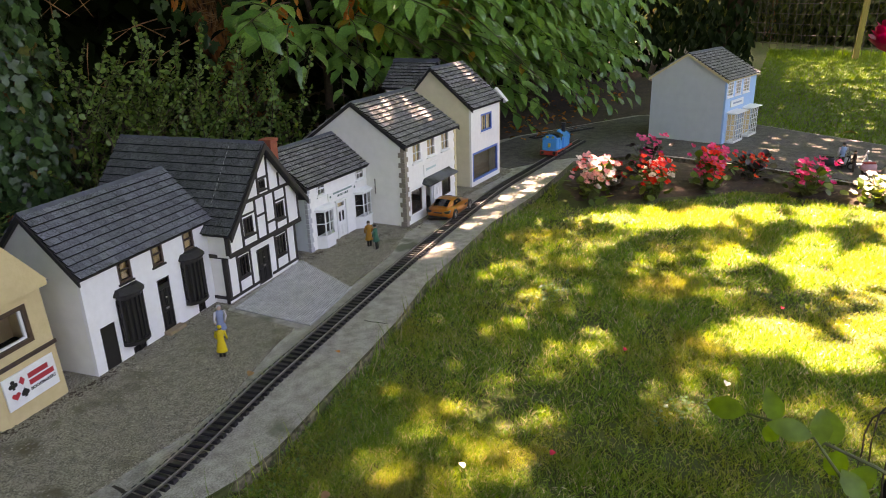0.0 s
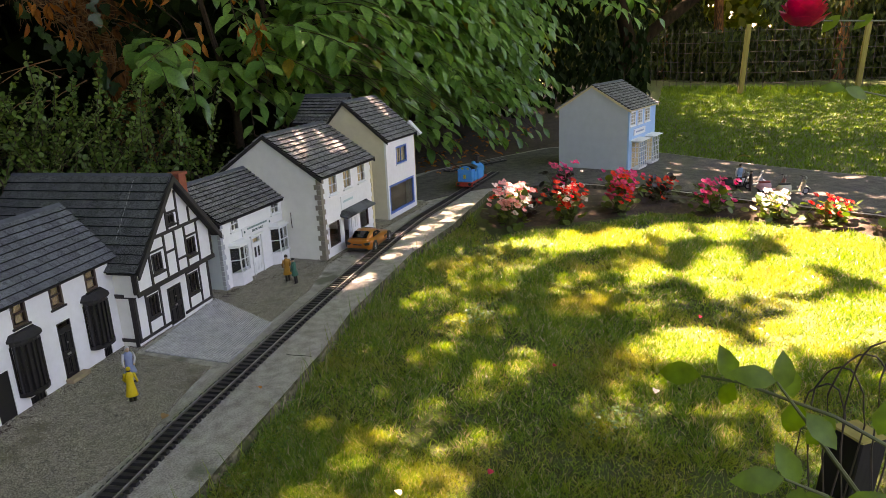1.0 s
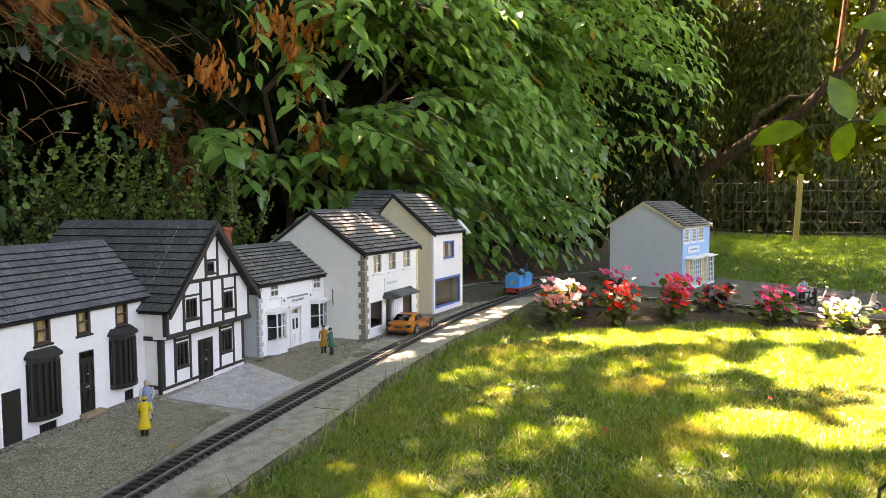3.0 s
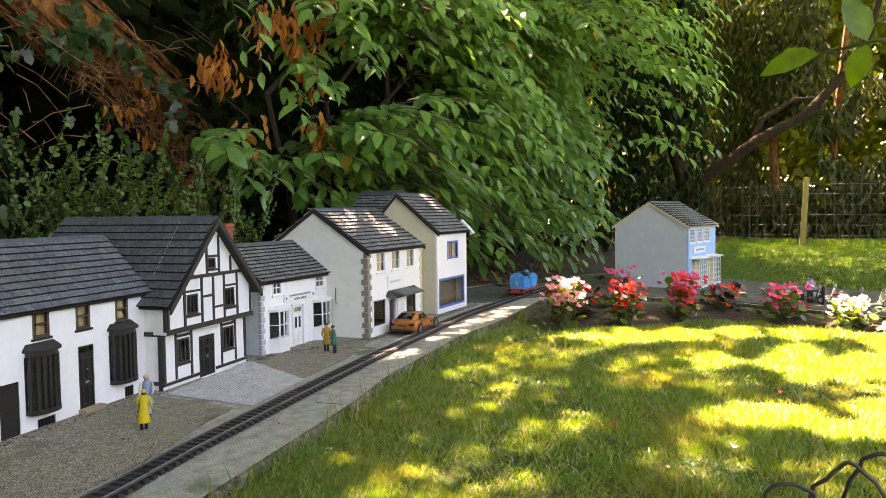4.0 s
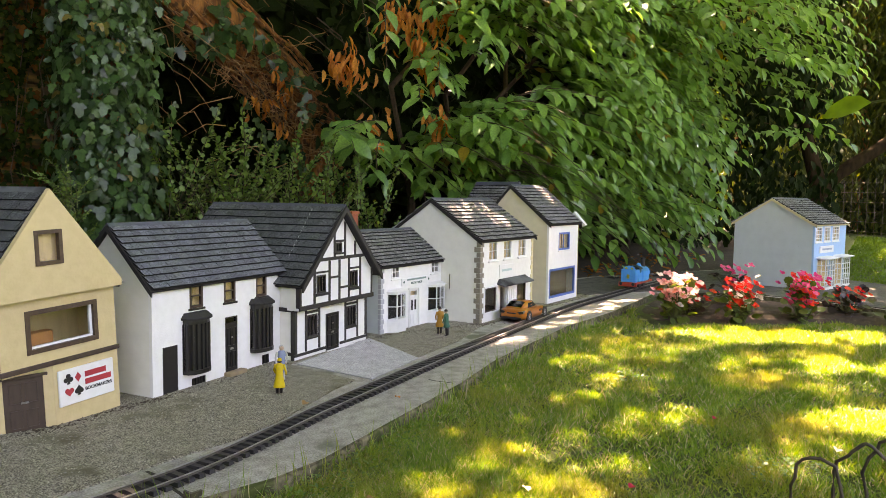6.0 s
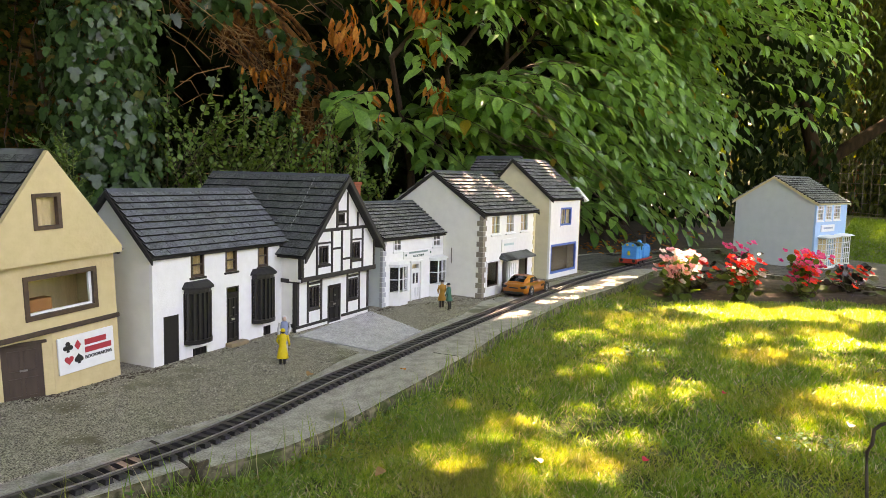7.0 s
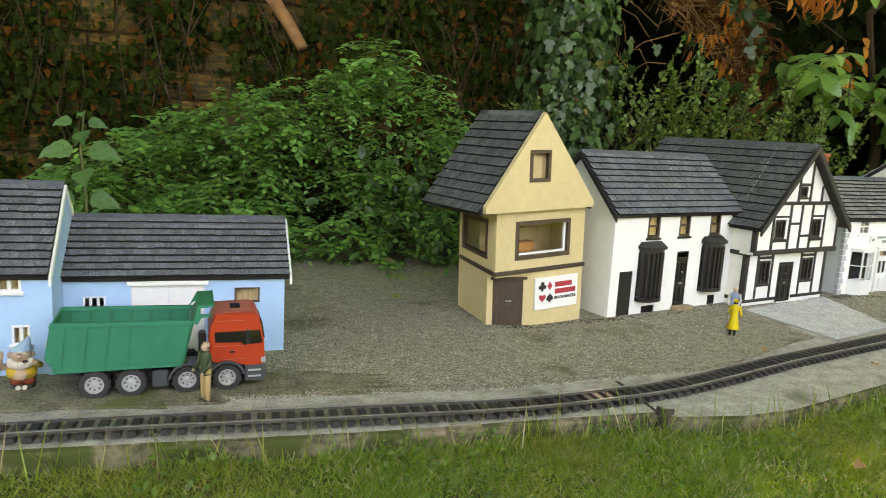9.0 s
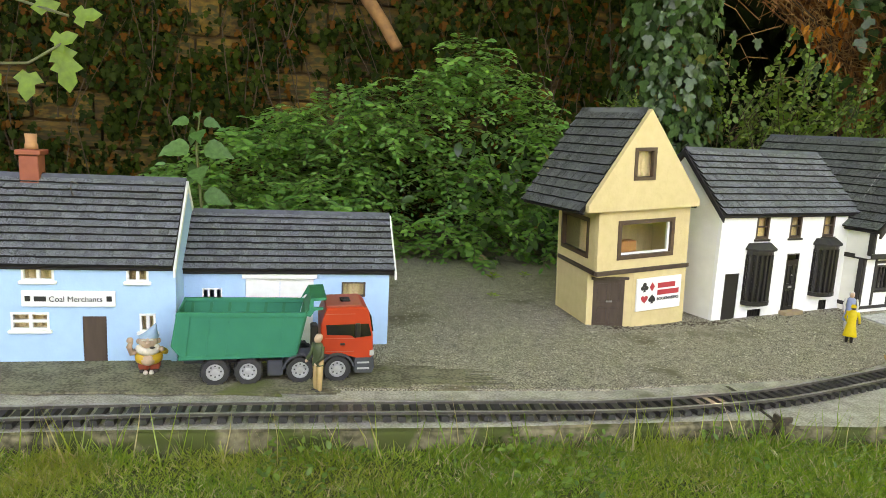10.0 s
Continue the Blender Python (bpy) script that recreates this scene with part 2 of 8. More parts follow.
LEAF_DEAD = leaf_mat("dead_leaf", (0.34, 0.115, 0.020), (0.60, 0.25, 0.05), 0.8, 0.40)
LEAF_WITHERED = leaf_mat("withered_leaf", (0.22, 0.11, 0.04), (0.36, 0.22, 0.10), 0.8, 0.30)
LEAF_WEED = leaf_mat("grey_green_weed", (0.04, 0.12, 0.035), (0.10, 0.19, 0.075), 0.4, 0.25)
LEAF_CONIFER = leaf_mat("conifer_spray", (0.020, 0.034, 0.008), (0.075, 0.095, 0.014), 0.7, 0.30)
# leaf colour brightened to paint sunlight on the far trees
LEAF_SUNLIT = leaf_mat("sun_coloured_leaf", (0.11, 0.18, 0.012), (0.26, 0.29, 0.025), 0.6, 0.45)
LEAF_BRIGHT = leaf_mat("bramble_leaf", (0.10, 0.20, 0.020), (0.17, 0.28, 0.035), 0.5, 0.45)
LEAF_ROSE = leaf_mat("rose_leaf", (0.09, 0.18, 0.025), (0.18, 0.28, 0.05), 0.4, 0.45)
LEAF_BEGONIA = leaf_mat("begonia_leaf", (0.045, 0.10, 0.015), (0.10, 0.15, 0.025), 0.45, 0.3)
LEAF_BRONZE = leaf_mat("bronze_leaf", (0.020, 0.016, 0.014), (0.05, 0.032, 0.022), 0.3, 0.15)
GRASS = leaf_mat("grass_blade", (0.056, 0.170, 0.010), (0.235, 0.345, 0.055), 0.38, 0.42, (0.50, 0.41, 0.25), 0.12, spec=0.7, patch=(.33, .285, .06))
PETAL_PINK = leaf_mat("pink_petal", (0.75, 0.06, 0.17), (0.85, 0.16, 0.28), 0.5, 0.35)
PETAL_RED = leaf_mat("red_petal", (0.78, 0.035, 0.008), (0.90, 0.11, 0.02), 0.5, 0.35)
PETAL_WHITE = leaf_mat("white_petal", (0.70, 0.62, 0.56), (0.76, 0.70, 0.66), 0.5, 0.35)
PETAL_BLUSH = leaf_mat("blush_petal", (0.78, 0.30, 0.30), (0.82, 0.52, 0.48), 0.5, 0.35)
PETAL_ROSE = leaf_mat("rose_petal", (0.50, 0.015, 0.030), (0.68, 0.04, 0.06), 0.5, 0.35)


# ---------- mesh helpers ----------
def part(name, bm, material, parent=None, label="", m=None, smooth=False):
    """Link a bmesh as one mesh object under a thing or a part."""
    me = bpy.data.meshes.new(name)
    bmesh.ops.recalc_face_normals(bm, faces=bm.faces)
    bm.to_mesh(me)
    bm.free()
    for k in material if isinstance(material, (list, tuple)) else (material,):
        me.materials.append(k)
    if smooth:
        me.polygons.foreach_set("use_smooth", [True] * len(me.polygons))
    ob = new(name, me)
    if parent:
        ob.parent = parent
    if m is not None:
        ob.matrix_basis = m
    return tagged(ob, label)


def thing(name, label, category, m, group=""):
    ob = new(name)
    ob.empty_display_size = 0.05
    ob.matrix_basis = m
    return tagged(ob, label, category, group)


def box(bm, x0, x1, y0, y1, z0, z1, mi=0, taper=0.0):
    t = taper
    v = [bm.verts.new(p) for p in ((x0, y0, z0), (x1, y0, z0), (x1, y1, z0), (x0, y1, z0),
                                   (x0 + t, y0 + t, z1), (x1 - t, y0 + t, z1), (x1 - t, y1 - t, z1), (x0 + t, y1 - t, z1))]
    for q in ((3, 2, 1, 0), (4, 5, 6, 7), (0, 1, 5, 4), (1, 2, 6, 5), (2, 3, 7, 6), (3, 0, 4, 7)):
        bm.faces.new([v[i] for i in q]).material_index = mi
    return v


def bevel(bm, w, seg=1):
    bmesh.ops.bevel(bm, geom=bm.edges[:], offset=w, segments=seg, affect="EDGES", profile=0.5)


def new_box(x0, x1, y0, y1, z0, z1, w=0.0, taper=0.0, seg=1):
    bm = bmesh.new()
    box(bm, x0, x1, y0, y1, z0, z1, 0, taper)
    if w:
        bevel(bm, w, seg)
    return bm


def prism(bm, pts, h0, h1, axis="z", mi=0):
    """Extrude a 2D outline: axis z: (x, y) from h0 to h1; axis y: (x, z); axis x: (y, z)."""
    f = {"z": lambda p, h: (p[0], p[1], h), "y": lambda p, h: (p[0], h, p[1]), "x": lambda p, h: (h, p[0], p[1])}[axis]
    a = [bm.verts.new(f(p, h0)) for p in pts]
    b = [bm.verts.new(f(p, h1)) for p in pts]
    n = len(pts)
    fs = [bm.faces.new(a[::-1]), bm.faces.new(b)]
    fs += [bm.faces.new((a[i], a[(i + 1) % n], b[(i + 1) % n], b[i])) for i in range(n)]
    for q in fs:
        q.material_index = mi


def new_prism(pts, h0, h1, axis="z", w=0.0):
    bm = bmesh.new()
    prism(bm, pts, h0, h1, axis)
    if w:
        bevel(bm, w)
    return bm


def ring_loft(bm, rings, mi=0, caps=True):
    """Skin a list of rings of points (equal counts)."""
    vs = [[bm.verts.new(p) for p in r] for r in rings]
    n = len(vs[0])
    for a, b in zip(vs, vs[1:]):
        for i in range(n):
            bm.faces.new((a[i], a[(i + 1) % n], b[(i + 1) % n], b[i])).material_index = mi
    if caps:
        bm.faces.new(vs[0][::-1]).material_index = mi
        bm.faces.new(vs[-1]).material_index = mi


def ellipse(c, rx, ry, n=10, m=None):
    pts = [Vector((rx * math.cos(2 * math.pi * i / n), ry * math.sin(2 * math.pi * i / n), 0)) for i in range(n)]
    return [(m @ p if m else p) + Vector(c) for p in pts]


def lathe(bm, prof, n=16, mi=0, c=(0, 0, 0)):
    """Turn (radius, z) pairs about the z axis."""
    ring_loft(bm, [ellipse((c[0], c[1], c[2] + z), r, r, n) for r, z in prof], mi)


def tube(bm, pts, r, n=5, mi=0, r1=None):
    pts = [Vector(p) for p in pts]
    rings = []
    for i, p in enumerate(pts):
        d = (pts[min(i + 1, len(pts) - 1)] - pts[max(i - 1, 0)]).normalized()
        q = d.to_track_quat("Z", "Y").to_matrix()
        k = r if r1 is None else r + (r1 - r) * i / (len(pts) - 1)
        rings.append(ellipse(p, k, k, n, q))
    ring_loft(bm, rings, mi)


def ball(bm, c, rx, ry, rz, mi=0, n=10, k=7):
    rings = []
    for j in range(1, k):
        a = math.pi * j / k
        rings.append(ellipse((c[0], c[1], c[2] - rz * math.cos(a)), rx * math.sin(a), ry * math.sin(a), n))
    ring_loft(bm, rings, mi)


def soup(name, v, f, material, parent=None, label="", smooth=False):
    """One mesh from arrays of vertices (n, 3) and faces (n, k)."""
    me = bpy.data.meshes.new(name)
    k = f.shape[1]
    me.vertices.add(len(v))
    me.vertices.foreach_set("co", np.ascontiguousarray(v, dtype=np.float32).ravel())
    me.loops.add(f.size)
    me.loops.foreach_set("vertex_index", np.ascontiguousarray(f, dtype=np.int32).ravel())
    me.polygons.add(len(f))
    me.polygons.foreach_set("loop_start", np.arange(0, f.size, k, dtype=np.int32))
    me.polygons.foreach_set("loop_total", np.full(len(f), k, dtype=np.int32))
    me.update(calc_edges=True)
    me.validate()
    me.materials.append(material)
    if smooth:
        me.polygons.foreach_set("use_smooth", [True] * len(me.polygons))
    ob = new(name, me)
    if parent:
        ob.parent = parent
    return tagged(ob, label, kind="stuff")


def spread(tv, tf, pos, way, up, size):
    """Copies of a template (x across, y along, z up) at pos, pointing along way, facing up. Returns vertices and faces."""
    tv, tf = np.array(tv, float), np.array(tf)
    y = way / np.linalg.norm(way, axis=1, keepdims=True)
    x = np.cross(y, up)
    x /= np.linalg.norm(x, axis=1, keepdims=True) + 1e-9
    z = np.cross(x, y)
    R = np.stack([x, y, z], axis=2)
    size = np.asarray(size, float)
    s = size[:, None, None] if size.ndim == 1 else size[:, None, :]
    v = np.einsum("nij,nkj->nki", R, tv[None] * s) + pos[:, None, :]
    f = tf[None] + (np.arange(len(pos)) * len(tv))[:, None, None]
    return v.reshape(-1, 3), f.reshape(-1, tf.shape[1])


# leaf outlines: x across, y along, z up, one unit long
OVATE_V = [(0, 0, 0), (-.20, .22, .05), (-.27, .48, .06), (-.17, .78, .0), (0, 1, -.12), (.17, .78, .0), (.27, .48, .06), (.20, .22, .05), (0, .25, 0), (0, .5, 0), (0, .78, -.04)]
LANCE_V = [(a * .84, b, c * 1.2) for a, b, c in OVATE_V]
OVATE_F = [(0, 8, 1), (1, 8, 2), (8, 9, 2), (2, 9, 3), (9, 10, 3), (3, 10, 4), (0, 7, 8), (7, 6, 8), (8, 6, 9), (6, 5, 9), (9, 5, 10), (5, 4, 10)]
SMALL_V = [(0, 0, 0), (-.3, .45, .05), (0, 1, -.06), (.3, .45, .05)]
SMALL_F = [(0, 2, 1), (0, 3, 2)]
IVY_V = [(0, 0, 0), (-.22, -.12, .0), (-.52, .22, -.05), (-.26, .36, .02), (-.30, .66, -.02), (0, 1, -.12), (.30, .66, -.02), (.26, .36, .02), (.52, .22, -.05), (.22, -.12, .0)]
IVY_F = [(0, 2, 1), (0, 3, 2), (0, 4, 3), (0, 5, 4), (0, 6, 5), (0, 7, 6), (0, 8, 7), (0, 9, 8)]
BLADE_V = [(-.5, 0, 0), (.5, 0, 0), (-.38, .55, .10), (.38, .55, .10), (0, 1, .38)]
BLADE_F = [(0, 1, 3), (0, 3, 2), (2, 3, 4)]
ROUND_V = [(0, 0, 0), (-.35, .1, .06), (-.5, .5, .08), (-.3, .88, .04), (0, 1, 0), (.3, .88, .04), (.5, .5, .08), (.35, .1, .06), (0, .5, -.02)]
ROUND_F = [(8, 0, 7), (8, 7, 6), (8, 6, 5), (8, 5, 4), (8, 4, 3), (8, 3, 2), (8, 2, 1), (8, 1, 0)]

LEAFLET_V = [(0, 0, 0), (-.24, .3, .03), (-.22, .7, .02), (0, 1, -.05), (.22, .7, .02), (.24, .3, .03)]
LEAFLET_F = [(0, 2, 1), (0, 3, 2), (0, 4, 3), (0, 5, 4)]

rng = np.random.default_rng(7)


def unit(n):
    v = rng.normal(size=(n, 3))
    return v / np.linalg.norm(v, axis=1, keepdims=True)


# ---------- ground, pavement, track ----------
def smooth_line(pts, step):
    """Points at equal steps along a Catmull-Rom curve."""
    P = [Vector((*p, 0)) for p in pts]
    P = [2 * P[0] - P[1], *P, 2 * P[-1] - P[-2]]
    fine = []
    for i in range(1, len(P) - 2):
        a, b, c, d = P[i - 1:i + 3]
        for k in range(40):
            t = k / 40
            fine.append(0.5 * ((2 * b) + (c - a) * t + (2 * a - 5 * b + 4 * c - d) * t * t + (3 * b - a - 3 * c + d) * t ** 3))
    fine.append(P[-2])
    out, need = [fine[0]], step
    for p, q in zip(fine, fine[1:]):
        seg, done = (q - p).length, 0.0
        while seg - done >= need:
            done += need
            out.append(p + (q - p) * (done / seg))
            need = step
        need -= seg - done
    return out


LAWN_Z = -0.042
KERB = [(-6, 1.10), (-1.6, 1.13), (-0.9, 1.21), (-0.41, 1.249), (0.19, 1.274), (0.62, 1.312), (0.757, 1.322), (0.785, 1.296), (0.93, 1.292),
        (1.06, 1.316), (1.32, 1.415), (1.74, 1.573), (2.05, 1.715), (2.78, 1.955), (3.3, 2.06), (3.9, 2.235), (4.12, 2.30)]
PATH_EDGE = [(4.30, 2.22), (4.55, 1.95), (4.56, 1.3), (4.45, 0.81), (4.33, 0.1), (4.2, -0.8), (3.9, -4)]
PATH_FAR = [(5.0, -4), (5.28, -0.8), (5.42, 0.1), (5.62, 0.84), (5.98, 1.73), (6.15, 2.3)]

# one sheet of turf and earth out to the horizon, gently uneven near the place
bm = bmesh.new()
bmesh.ops.create_grid(bm, x_segments=90, y_segments=90, size=1)
for v in bm.verts:
    r = max(abs(v.co.x), abs(v.co.y))
    k = (0.12 * r + 0.88 * r ** 5) * 400 / max(r, 1e-6)
    v.co.x, v.co.y = v.co.x * k + 3, v.co.y * k + 1
    v.co.z = LAWN_Z + 0.008 * noise.noise(v.co * 1.7)
ground = part("ground", bm, TURF)
tagged(ground, "short garden turf over brown earth", "ground", kind="structure")

bm = bmesh.new()
prism(bm, [(-6, 2.9), *KERB, *PATH_EDGE, *PATH_FAR, (6.0, 2.75), (5.2, 2.95), (4.6, 3.1), (2, 3.2)][::-1], -0.16, 0.0)
bmesh.ops.triangulate(bm, faces=[f for f in bm.faces if len(f.verts) > 4])
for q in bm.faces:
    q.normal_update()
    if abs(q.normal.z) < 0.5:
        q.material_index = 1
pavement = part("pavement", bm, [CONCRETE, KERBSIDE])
tagged(pavement, "worn grey concrete slab with a low raised edge", "pavement", kind="structure")

bm = bmesh.new()
prism(bm, [(4.32, 2.16), (4.585, 1.94), (4.59, 1.3), (4.48, 0.81), (4.36, 0.1), (4.23, -0.8), (3.94, -3.9), (4.97, -3.9), (5.25, -0.8), (5.39, 0.1), (5.59, 0.84), (5.95, 1.73), (6.1, 2.28), (5.95, 2.7), (5.2, 2.92), (4.6, 3.05), (3.76, 2.98), (3.73, 2.52), (4.05, 2.44), (4.2, 2.36)], -0.002, 0.004)
tagged(part("path", bm, PATHM), "dark worn tarmac garden path", "path", kind="structure")

# gravel spread behind the track
SEAM = [(-6, 1.42), (-1.2, 1.40), (-0.2, 1.43), (0.47, 1.455), (0.85, 1.525), (0.97, 1.546), (1.116, 1.598), (1.395, 1.757), (1.50, 1.80)]
bm = bmesh.new()
prism(bm, [*SEAM, (1.45, 2.11), (1.93, 2.31), (1.83, 1.905), (2.18, 2.03), (2.46, 2.19), (3.0, 2.34), (3.6, 2.45), (3.70, 2.48), (3.70, 3.0), (-6, 3.0)], -0.002, 0.004)
tagged(part("gravel_yard", bm, GRAVEL), "grey-brown fine gravel yard with mossy stains", "gravel", kind="structure")
n = 42000
p = np.stack([rng.uniform(-1.1, 3.4, n), rng.uniform(1.40, 2.5, n), np.full(n, 0.004)], 1)
rim = SEAM + [(1.83, 1.905), (2.18, 2.03), (2.46, 2.19), (3.0, 2.34), (3.6, 2.45)]
keep = (p[:, 1] > np.interp(p[:, 0], [a for a, b in rim], [b for a, b in rim]) + .004) & ~((p[:, 0] > 1.44) & (p[:, 0] < 1.9) & (p[:, 1] < 2.25))
p = p[keep]
tv_chip = [(-.5, -.5, 0), (.5, -.4, 0), (.4, .5, 0), (-.5, .4, 0), (-.2, -.2, .5), (.3, -.1, .42), (.1, .3, .5)]
tf_chip = [(0, 1, 5), (0, 5, 4), (1, 2, 5), (2, 6, 5), (2, 3, 6), (3, 4, 6), (3, 0, 4), (4, 5, 6)]
v, f = spread(tv_chip, tf_chip, p, np.concatenate([unit(len(p))[:, :2], np.zeros((len(p), 1))], 1), np.tile([0, 0, 1.0], (len(p), 1)), np.stack([rng.uniform(.4, .8, len(p)), np.ones(len(p)), rng.uniform(.4, .8, len(p))], 1) * (rng.uniform(0.0022, 0.0055, len(p)) * np.where(rng.random(len(p)) < 0.015, 1.6, 1))[:, None])
tagged(soup("gravel_chips", v, f, PEBBLE), "loose grey stone chips", "gravel", kind="stuff")

# groove between gravel and concrete, and cracks in the slab
GROOVE = mat("dirt_filled_groove", (0.06, 0.05, 0.036), 0.95, (0.015, 0.012, 0.009), 60, 0.6, 0.4)


def groove(name, pts, w, label, top=.0012):
    bm = bmesh.new()
    line = smooth_line(pts, .03)
    rows = []
    for i, p in enumerate(line):
        d = (line[min(i + 1, len(line) - 1)] - line[max(i - 1, 0)]).normalized()
        k = w * (.55 + .7 * abs(noise.noise(p * 14)))
        wob = .0015 * noise.noise(p * 22 + Vector((0, 0, 5)))
        rows.append([(p.x - d.y * (wob + s * k), p.y + d.x * (wob + s * k), z) for s, z in ((-1, -.001), (1, -.001), (1, top), (-1, top))])
    ring_loft(bm, rows)
    return tagged(part(name, bm, GROOVE), label, "groove", kind="structure")


groove("slab_crack", [(1.684, 1.665), (1.69, 1.63), (1.705, 1.60), (1.71, 1.573)], .0009, "fine crack across the concrete")
groove("slab_joint", [(.748, 1.492), (.753, 1.45), (.749, 1.413), (.754, 1.36), (.753, 1.312)], .0048, "dark open joint between two concrete slabs")
groove("slab_crack", [(2.35, 1.93), (2.38, 1.90), (2.42, 1.87)], .0009, "fine crack across the concrete")

# mossy earth before the coal office, widened to paint the dimmer light there
bm = bmesh.new()
edge = []
for i in range(160):
    q = 2 * math.pi * i / 160
    k = 1 + .16 * noise.noise(Vector((math.cos(q) * 14, math.sin(q) * 14, .7))) + .22 * noise.noise(Vector((math.cos(q) * 2.2, math.sin(q) * 2.2, .7)))
    edge.append((-.80 + 1.0 * k * math.cos(q), 1.49 + .10 * k * math.sin(q)))
prism(bm, edge, 0.002, 0.0065)
tagged(part("damp_earth", bm, MOSS_SHADE), "mossy earth on the gravel, widened to paint the dimmer side", "soil", kind="structure")

# setts of the forecourt
A, B, C, D = Vector((1.475, 2.095, 0)), Vector((1.545, 1.775, 0)), Vector((1.845, 1.90, 0)), Vector((1.925, 2.29, 0))
sv, sf = [], []
nu, nv_ = 40, 30
for i in range(nu):
    for j in range(nv_):
        o = 0.5 * (j % 2)
        s0, s1 = (i + o) / nu, (i + o + 0.9) / nu
        t0, t1 = j / nv_, (j + 0.86) / nv_
        if s1 > 1.03:
            continue
        q = [(A + (D - A) * s) * (1 - t) + (B + (C - B) * s) * t for s, t in ((s0, t0), (s1, t0), (s1, t1), (s0, t1))]
        c = sum(q, Vector()) / 4
        h = 0.0053 + random.uniform(-0.0007, 0.0007)
        k = len(sv)
        sv += [(w.x, w.y, 0.001) for w in q] + [(w.x + (c.x - w.x) * .22, w.y + (c.y - w.y) * .22, h) for w in q]
        sf += [(k + 4, k + 5, k + 6, k + 7)] + [(k + a, k + (a + 1) % 4, k + 4 + (a + 1) % 4, k + 4 + a) for a in range(4)]
forecourt = soup("forecourt_setts", np.array(sv), np.array(sf), SETT)
tagged(forecourt, "pale grey small setts laid before the timbered house", "paving", kind="stuff")
bm = bmesh.new()
prism(bm, [p.xy for p in (A, B, C, D)], 0.0005, 0.0035)
tagged(part("forecourt_bed", bm, mat("pale_mortar", (.40, .39, .385), .95, (.27, .26, .255), 120, .9, .6)), "pale mortar bed under the setts", "paving", kind="structure")

# broken, mossy face of the slab's edge
bm = bmesh.new()
face = [q for q in smooth_line(KERB[1:15], .012)]
rows = []
for i, q in enumerate(face):
    d = (face[min(i + 1, len(face) - 1)] - face[max(i - 1, 0)]).normalized()
    out = Vector((d.y, -d.x, 0))
    gap = .010 * max(0, noise.noise(q * 5 + Vector((3, 0, 0))) - .05)
    ring = []
    for z, o in ((-.006, .000), (-.003, .003), (-.010, .007), (-.022, .006), (-.034, .004), (-.046, .007), (-.060, .010)):
        k = o + .005 * noise.noise(q * 26 + Vector((0, 0, z * 60))) + .004 * noise.noise(q * 70 + Vector((0, 0, z * 120))) - gap * (z < -.008)
        ring.append(bm.verts.new((q.x + out.x * k, q.y + out.y * k, z)))
    rows.append(ring)
for a, b in zip(rows, rows[1:]):
    for k in range(len(a) - 1):
        bm.faces.new((a[k], b[k], b[k + 1], a[k + 1]))
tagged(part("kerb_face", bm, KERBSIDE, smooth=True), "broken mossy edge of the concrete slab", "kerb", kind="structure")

# flower bed and the earth beneath the shrubs
BED_Y = [-1.3, 0.1, 0.5, 0.9, 1.2, 1.38, 1.55, 1.85, 2.1, 2.3]
BED_NEAR = [3.85, 4.05, 4.12, 4.13, 4.12, 3.88, 3.60, 3.30, 3.55, 4.05]
BED_FAR = [4.2, 4.35, 4.42, 4.48, 4.56, 4.58, 4.58, 4.58, 4.45, 4.25]
bm = bmesh.new()
bmesh.ops.create_grid(bm, x_segments=40, y_segments=60, size=0.5)
for v in bm.verts:
    s, t = v.co.x + 0.5, v.co.y + 0.5
    y = -1.2 + 3.42 * t
    edge = float(np.interp(y, BED_Y, BED_FAR))
    near = float(np.interp(y, BED_Y, BED_NEAR))
    v.co.x, v.co.y = near + (edge + 0.02 - near) * s, y + (0.0 if t > 0.99 else 0.02 * math.sin(9 * s))
    hump = math.sin(math.pi * min(1, s * 1.0)) * 0.03
    v.co.z = LAWN_Z - 0.015 + hump + 0.012 * noise.noise(v.co * 18) + 0.03 * s
tagged(part("flower_bed", bm, SOIL, smooth=True), "dark dry soil of the flower border", "flower bed", kind="structure")

bm = bmesh.new()
bmesh.ops.create_grid(bm, x_segments=120, y_segments=40, size=0.5)
for v in bm.verts:
    s, t = v.co.x + 0.5, v.co.y + 0.5
    x = -7 + 21 * s
    front = float(np.interp(x, [4.4, 5.5, 6.15, 9, 14], [2.75, 2.75, 2.0, 2.8, 5.2]))
    v.co.x, v.co.y = x, front + 6.0 * t + 0.05 * noise.noise(Vector((x * 3, 0, 0)))
    v.co.z = -0.02 + 0.06 * t + 0.03 * min(1, t * 6) + 0.02 * noise.noise(v.co * 6)
tagged(part("shrub_bed", bm, SOIL, smooth=True), "bare brown earth with leaf litter under the shrubs", "soil", kind="structure")

# the railway
CENTRE = [(-1.9, 1.13), (-1.0, 1.235), (-0.6, 1.274), (-0.245, 1.306), (0.2, 1.327), (0.468, 1.343), (0.70, 1.385), (0.87, 1.433), (1.147, 1.547),
          (1.289, 1.604), (1.931, 1.838), (2.6, 2.065), (3.249, 2.268), (3.715, 2.372), (4.292, 2.492), (4.70, 2.575)]


